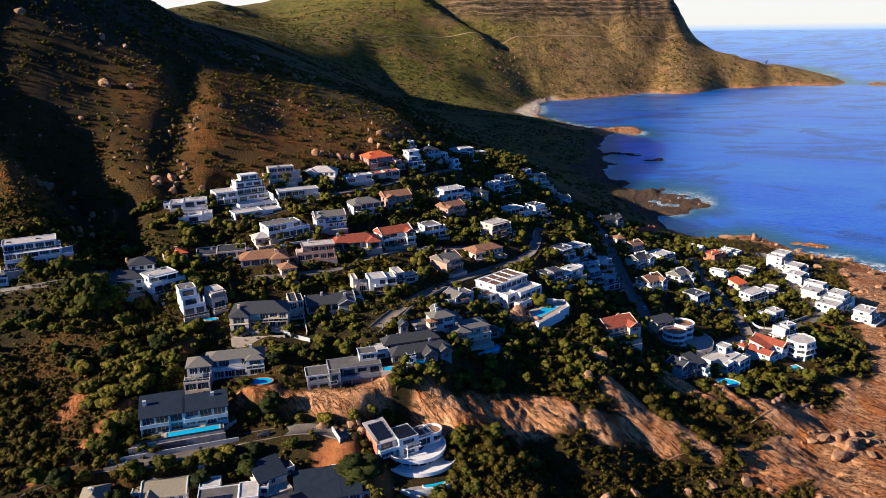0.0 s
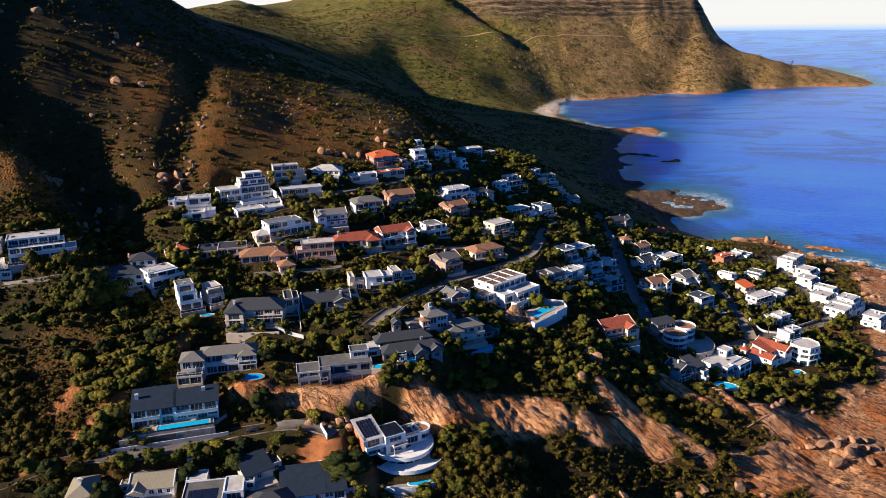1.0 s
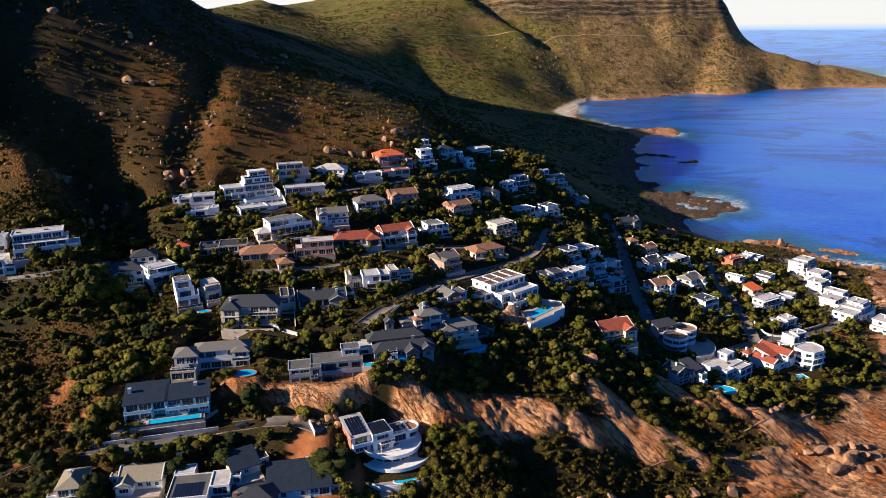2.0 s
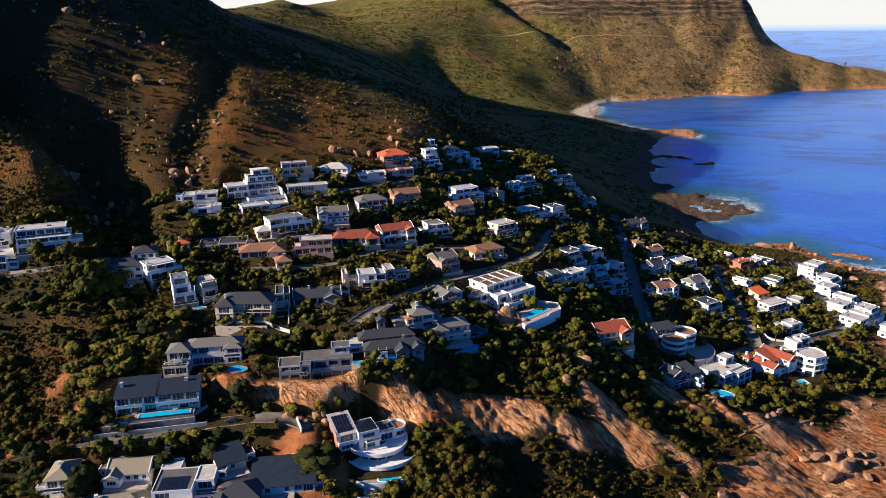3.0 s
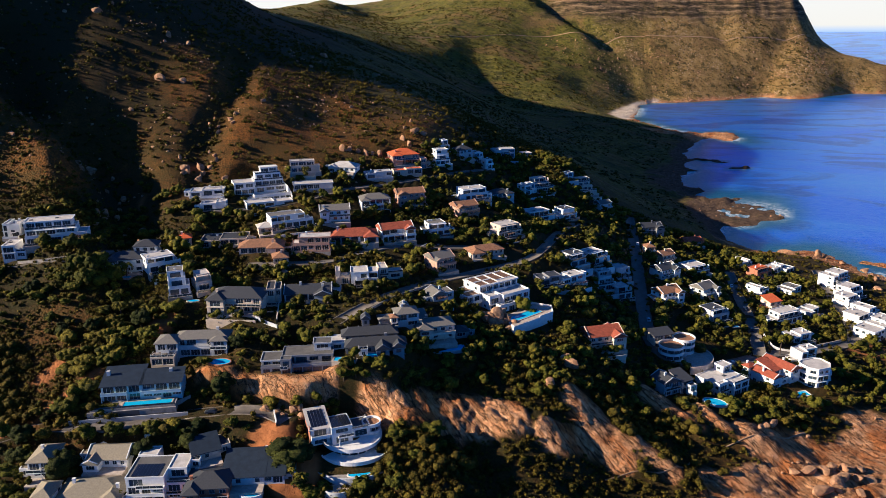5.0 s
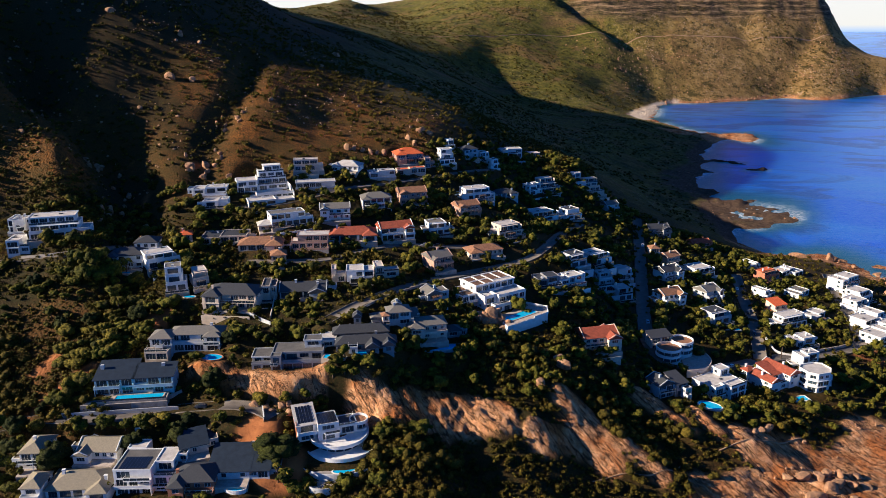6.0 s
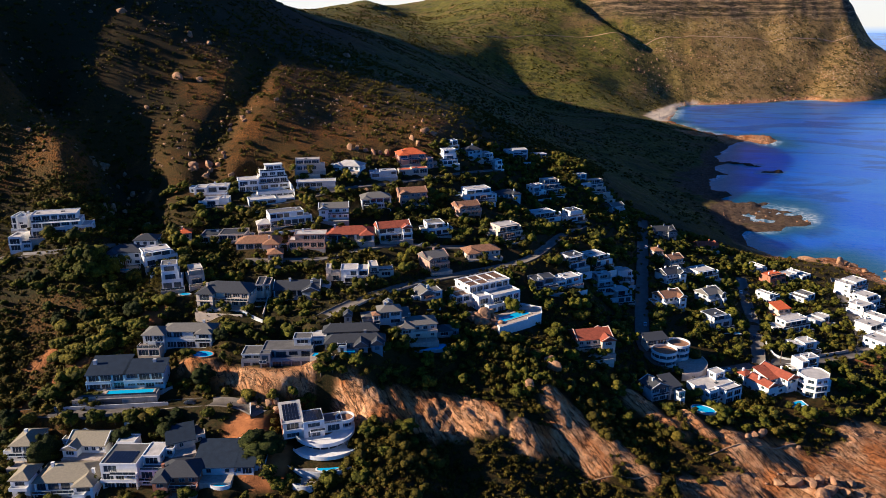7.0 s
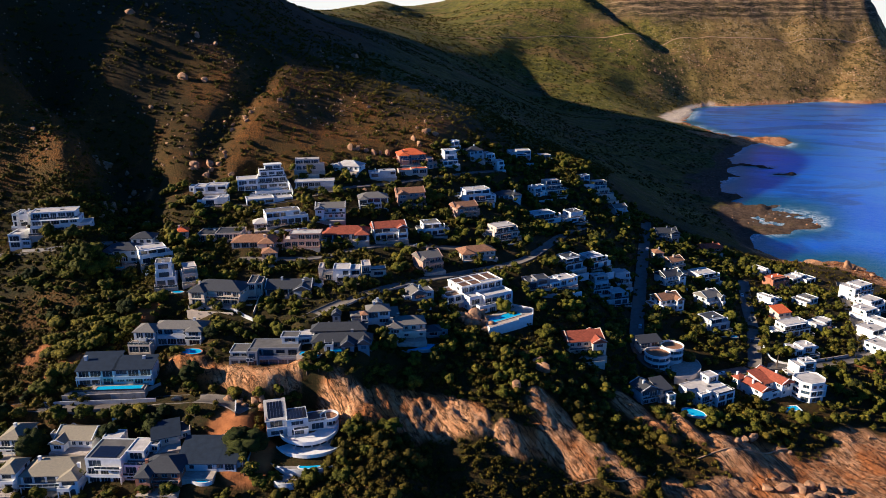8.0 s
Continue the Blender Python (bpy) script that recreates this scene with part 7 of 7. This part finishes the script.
def far_scrub():
    """Bushes on the mountain across the bay and on the shaded ridge."""
    rng = np.random.default_rng(15)
    x = np.r_[rng.uniform(-700, 900, 13000), rng.uniform(-430, 220, 9000)]
    y = np.r_[rng.uniform(1400, 2350, 13000), rng.uniform(560, 1350, 9000)]
    z = land(x, y)
    rock, sand, *_ = covers(x, y, z)
    keep = (z > 4.5) & (rock < 0.5) & (sand < 0.2) & (rough(x, y, 90, 3, 61) > -0.2)
    clouds = []
    for px, py, pz in zip(x[keep], y[keep], z[keep]):
        r = rng.uniform(1.0, 3.2) * (1.0 if py > 1400 else 0.6)
        clouds.append(leaf_cloud(rng, np.array([(px, py, pz + r * 0.2, r), (px + r * 0.7, py, pz, r * 0.7)]), 9, r * 0.55))
    ob = new("far_scrub", foliage_mesh("far_scrub", np.concatenate(clouds), np.zeros((0, 3)), np.zeros((0, 3), int), SCRUB))
    tagged(ob, "patchy dark bushes over the mountain slopes across the bay", "scrub", kind="stuff")


far_scrub()


def contour_road():
    """The narrow track cut along the mountain across the bay."""
    xs, ys = np.arange(-430, 700, 12.0), np.arange(1600, 2600, 2.0)
    line = []
    for x in xs:
        over = np.flatnonzero(base_height(np.full(len(ys), x), ys) > np.interp(x, (-430, -340, -180, 40, 220, 480, 690), (172, 157, 160, 156, 153, 146, 145)))
        if len(over):
            line.append((x, ys[over[0]]))
    p = np.array(line)
    p[:, 1] = np.convolve(np.r_[[p[0, 1]] * 4, p[:, 1], [p[-1, 1]] * 4], np.ones(9) / 9, "valid")
    off = np.array([-1.3, -0.5, 0.5, 1.2])
    gx, gy = p[:, :1] + 0 * off, p[:, 1:] + off
    gz = land(gx.ravel(), gy.ravel()).reshape(gx.shape) + np.array([0.1, 0.9, 0.9, 0.3])
    ob = sheet("road", gx, gy, gz, TRACK, False)
    ob.data.polygons.foreach_set("use_smooth", np.zeros(len(ob.data.polygons), bool))
    tagged(ob, "thin earth track cut along the far mountain side", "road", kind="structure")


TRACK = plain("bare_earth_track", (0.42, 0.27, 0.15), 0.95, 0.3, 0.02)
contour_road()


# ---- walls, cars, wreck ----
def garden_wall(material, label, height, *line):
    p = smooth_line(line, 1.5)
    z = land(p[:, 0], p[:, 1])
    z = np.convolve(np.r_[[z[0]] * 2, z, [z[-1]] * 2], np.ones(5) / 5, "valid")
    t = np.gradient(p, axis=0)
    s = np.stack([t[:, 1], -t[:, 0]], -1) / np.linalg.norm(t, axis=1)[:, None] * 0.14
    off, high = np.array([-1, -1, -1.4, -1.4, 1.4, 1.4, 1, 1.0]), np.array([-1.5, height, height, height + 0.1, height + 0.1, height, height, -1.5])
    ob = sheet("garden_wall", (p[:, :1] + s[:, :1] * off)[:, ::-1], (p[:, 1:] + s[:, 1:] * off)[:, ::-1], (z[:, None] + high)[:, ::-1], material, False)
    ob.data.polygons.foreach_set("use_smooth", np.zeros(len(ob.data.polygons), bool))
    tagged(ob, label, "wall", "garden walls")


garden_wall(WALLS["white"], "curved white garden wall along the coast road", 1.6, (101, 356), (104, 343), (111, 340), (124, 346))
garden_wall(WALLS["white"], "white garden wall along a garden corner", 1.4, (160, 392), (163, 381), (173, 380))
garden_wall(WALLS["cream"], "tall cream wall beside the bending road", 1.8, (174, 383), (193, 398), (210, 413))
garden_wall(WALLS["white"], "white wall along the shore road", 1.6, (230, 519), (228, 477), (224, 439), (226, 424))
garden_wall(WALLS["white"], "white wall beside a paved drive", 1.8, (-45, 220), (-41, 213))
garden_wall(CONCRETE, "weathered retaining wall below a house", 1.6, (-93, 304), (-83, 304), (-75, 306))
garden_wall(WALLS["cream"], "cream boundary wall around an orange lawn", 1.6, (-75, 297), (-67, 279), (-62, 264))
garden_wall(WALLS["pale"], "pale wall below a garden", 1.4, (-72, 264), (-65, 262), (-60, 260))
garden_wall(CONCRETE, "low concrete wall above the lower road", 1.2, (-83, 218), (-79, 222))
garden_wall(CONCRETE, "stone wall along the upper road", 1.0, (-188, 270), (-171, 271), (-159, 275))
garden_wall(WALLS["white"], "white wall stepping up beside the terraced house", 1.8, (-112, 394), (-105, 384), (-99, 375))
garden_wall(CONCRETE, "pale kerb wall along the hill road", 0.9, (-25, 276), (-19, 294), (-9, 315))
garden_wall(WALLS["cream"], "curved cream wall below a white house", 1.4, (12, 308), (20, 309), (25, 317))
garden_wall(WALLS["white"], "white wall at the foot of a courtyard", 1.4, (-86, 202), (-82, 206), (-78, 208))


garden_wall(TRACK, "low tan stone wall of a footpath over the rock", 0.25, (74.6, 245), (86, 251.3), (97, 254.2), (106, 262.8), (109.4, 270.7))
garden_wall(TRACK, "low tan stone wall of a footpath over the rock", 0.25, (123.4, 279.3), (134, 286.4), (146, 294.6), (161.4, 306.8))


def build_car(x, y, yaw, paint, label):
    car = thing("car", x, y, ground_at(x, y) + 0.12, yaw, label, "car", "parked cars")
    bm = bmesh.new()
    prof = [(-2.15, 0.3), (-2.2, 0.75), (-1.75, 0.9), (-0.95, 0.95), (-0.45, 1.42), (0.95, 1.45), (1.75, 0.98), (2.15, 0.92), (2.2, 0.35)]
    left, right = ([bm.verts.new((px, s * (0.88 if pz < 1 else 0.70), pz)) for px, pz in prof] for s in (-1, 1))
    bm.faces.new(left[::-1]), bm.faces.new(right)
    for k in range(len(prof)):
        j = (k + 1) % len(prof)
        bm.faces.new((left[k], left[j], right[j], right[k]))
    bmesh.ops.recalc_face_normals(bm, faces=bm.faces)
    part("body", bm, paint, car)
    part("windscreen", boxes((-0.98, -0.5, -0.66, 0.66, 1.0, 1.36)), GLASS, car)
    part("rear_window", boxes((1.0, 1.62, -0.64, 0.64, 1.06, 1.38)), GLASS, car)
    for s in (-1, 1):
        part("side_window", boxes((-0.4, 1.1, s * 0.79 - 0.02, s * 0.79 + 0.02, 1.0, 1.34)), GLASS, car)
        for px in (-1.35, 1.35):
            w = bmesh.new()
            bmesh.ops.create_cone(w, cap_ends=True, segments=14, radius1=0.33, radius2=0.33, depth=0.22, matrix=Matrix.Translation((px, s * 0.82, 0.33)) @ Matrix.Rotation(math.pi / 2, 4, "X"))
            wheel = part("wheel", w, FRAME, car)
        part("headlight", boxes((-2.21, -2.1, s * 0.6 - 0.15, s * 0.6 + 0.15, 0.62, 0.76)), FRAME_WHITE, car)


CAR_WHITE = plain("white_car_paint", (0.72, 0.72, 0.72), 0.3, 0.03, spec=0.5)
CAR_GREY = plain("silver_car_paint", (0.35, 0.36, 0.38), 0.3, 0.03, metal=0.4, spec=0.5)
CAR_DARK = plain("dark_car_paint", (0.03, 0.035, 0.045), 0.3, 0.03, spec=0.5)
for car_row in ((-43.0, 208.0, 12, CAR_WHITE, "white saloon car parked on red earth"), (98.2, 486, 88, CAR_WHITE, "white car on the shaded coast road"), (97.8, 368, 92, CAR_GREY, "silver car parked at the road edge"), (155.5, 396, 84, CAR_DARK, "dark car parked on the side road"),
                (138, 352.5, 35, CAR_WHITE, "white car parked along the coast road"), (226.5, 527, 80, CAR_GREY, "silver car parked near the shore"), (158, 430, 86, CAR_DARK, "dark car parked on the side road"), (-20, 361.5, 35, CAR_GREY, "silver car parked above a villa"),
                (-14, 365, 35, CAR_DARK, "dark car parked above a villa"), (-68, 216.5, 18, CAR_DARK, "dark car parked beside the lower road"), (157.5, 470, 88, CAR_WHITE, "white car parked on the side road")):
    build_car(*car_row)


def wreck():
    """The rusting crane of a stranded barge off the far point."""
    crane = thing("crane_wreck", 955, 2462, 0, 20, "dark rusting lattice crane of a stranded barge", "wreck")
    part("hull", boxes((-28, 28, -9, 9, -4, 42)), FRAME, crane)

    def bar(a, b, r):
        bm = bmesh.new()
        a, b = Vector(a), Vector(b)
        bmesh.ops.create_cone(bm, cap_ends=True, segments=6, radius1=r, radius2=r, depth=(b - a).length, matrix=Matrix.Translation((a + b) / 2) @ (b - a).to_track_quat("Z", "Y").to_matrix().to_4x4())
        part("boom", bm, FRAME, crane)

    bar((18, 0, 42), (26, 0, 66), 1.2)
    bar((10, 0, 42), (26, 0, 66), 0.8)
    bar((-24, 0, 46), (26, 0, 64), 0.7)
    bar((-24, 0, 46), (10, 0, 42), 0.8)


wreck()
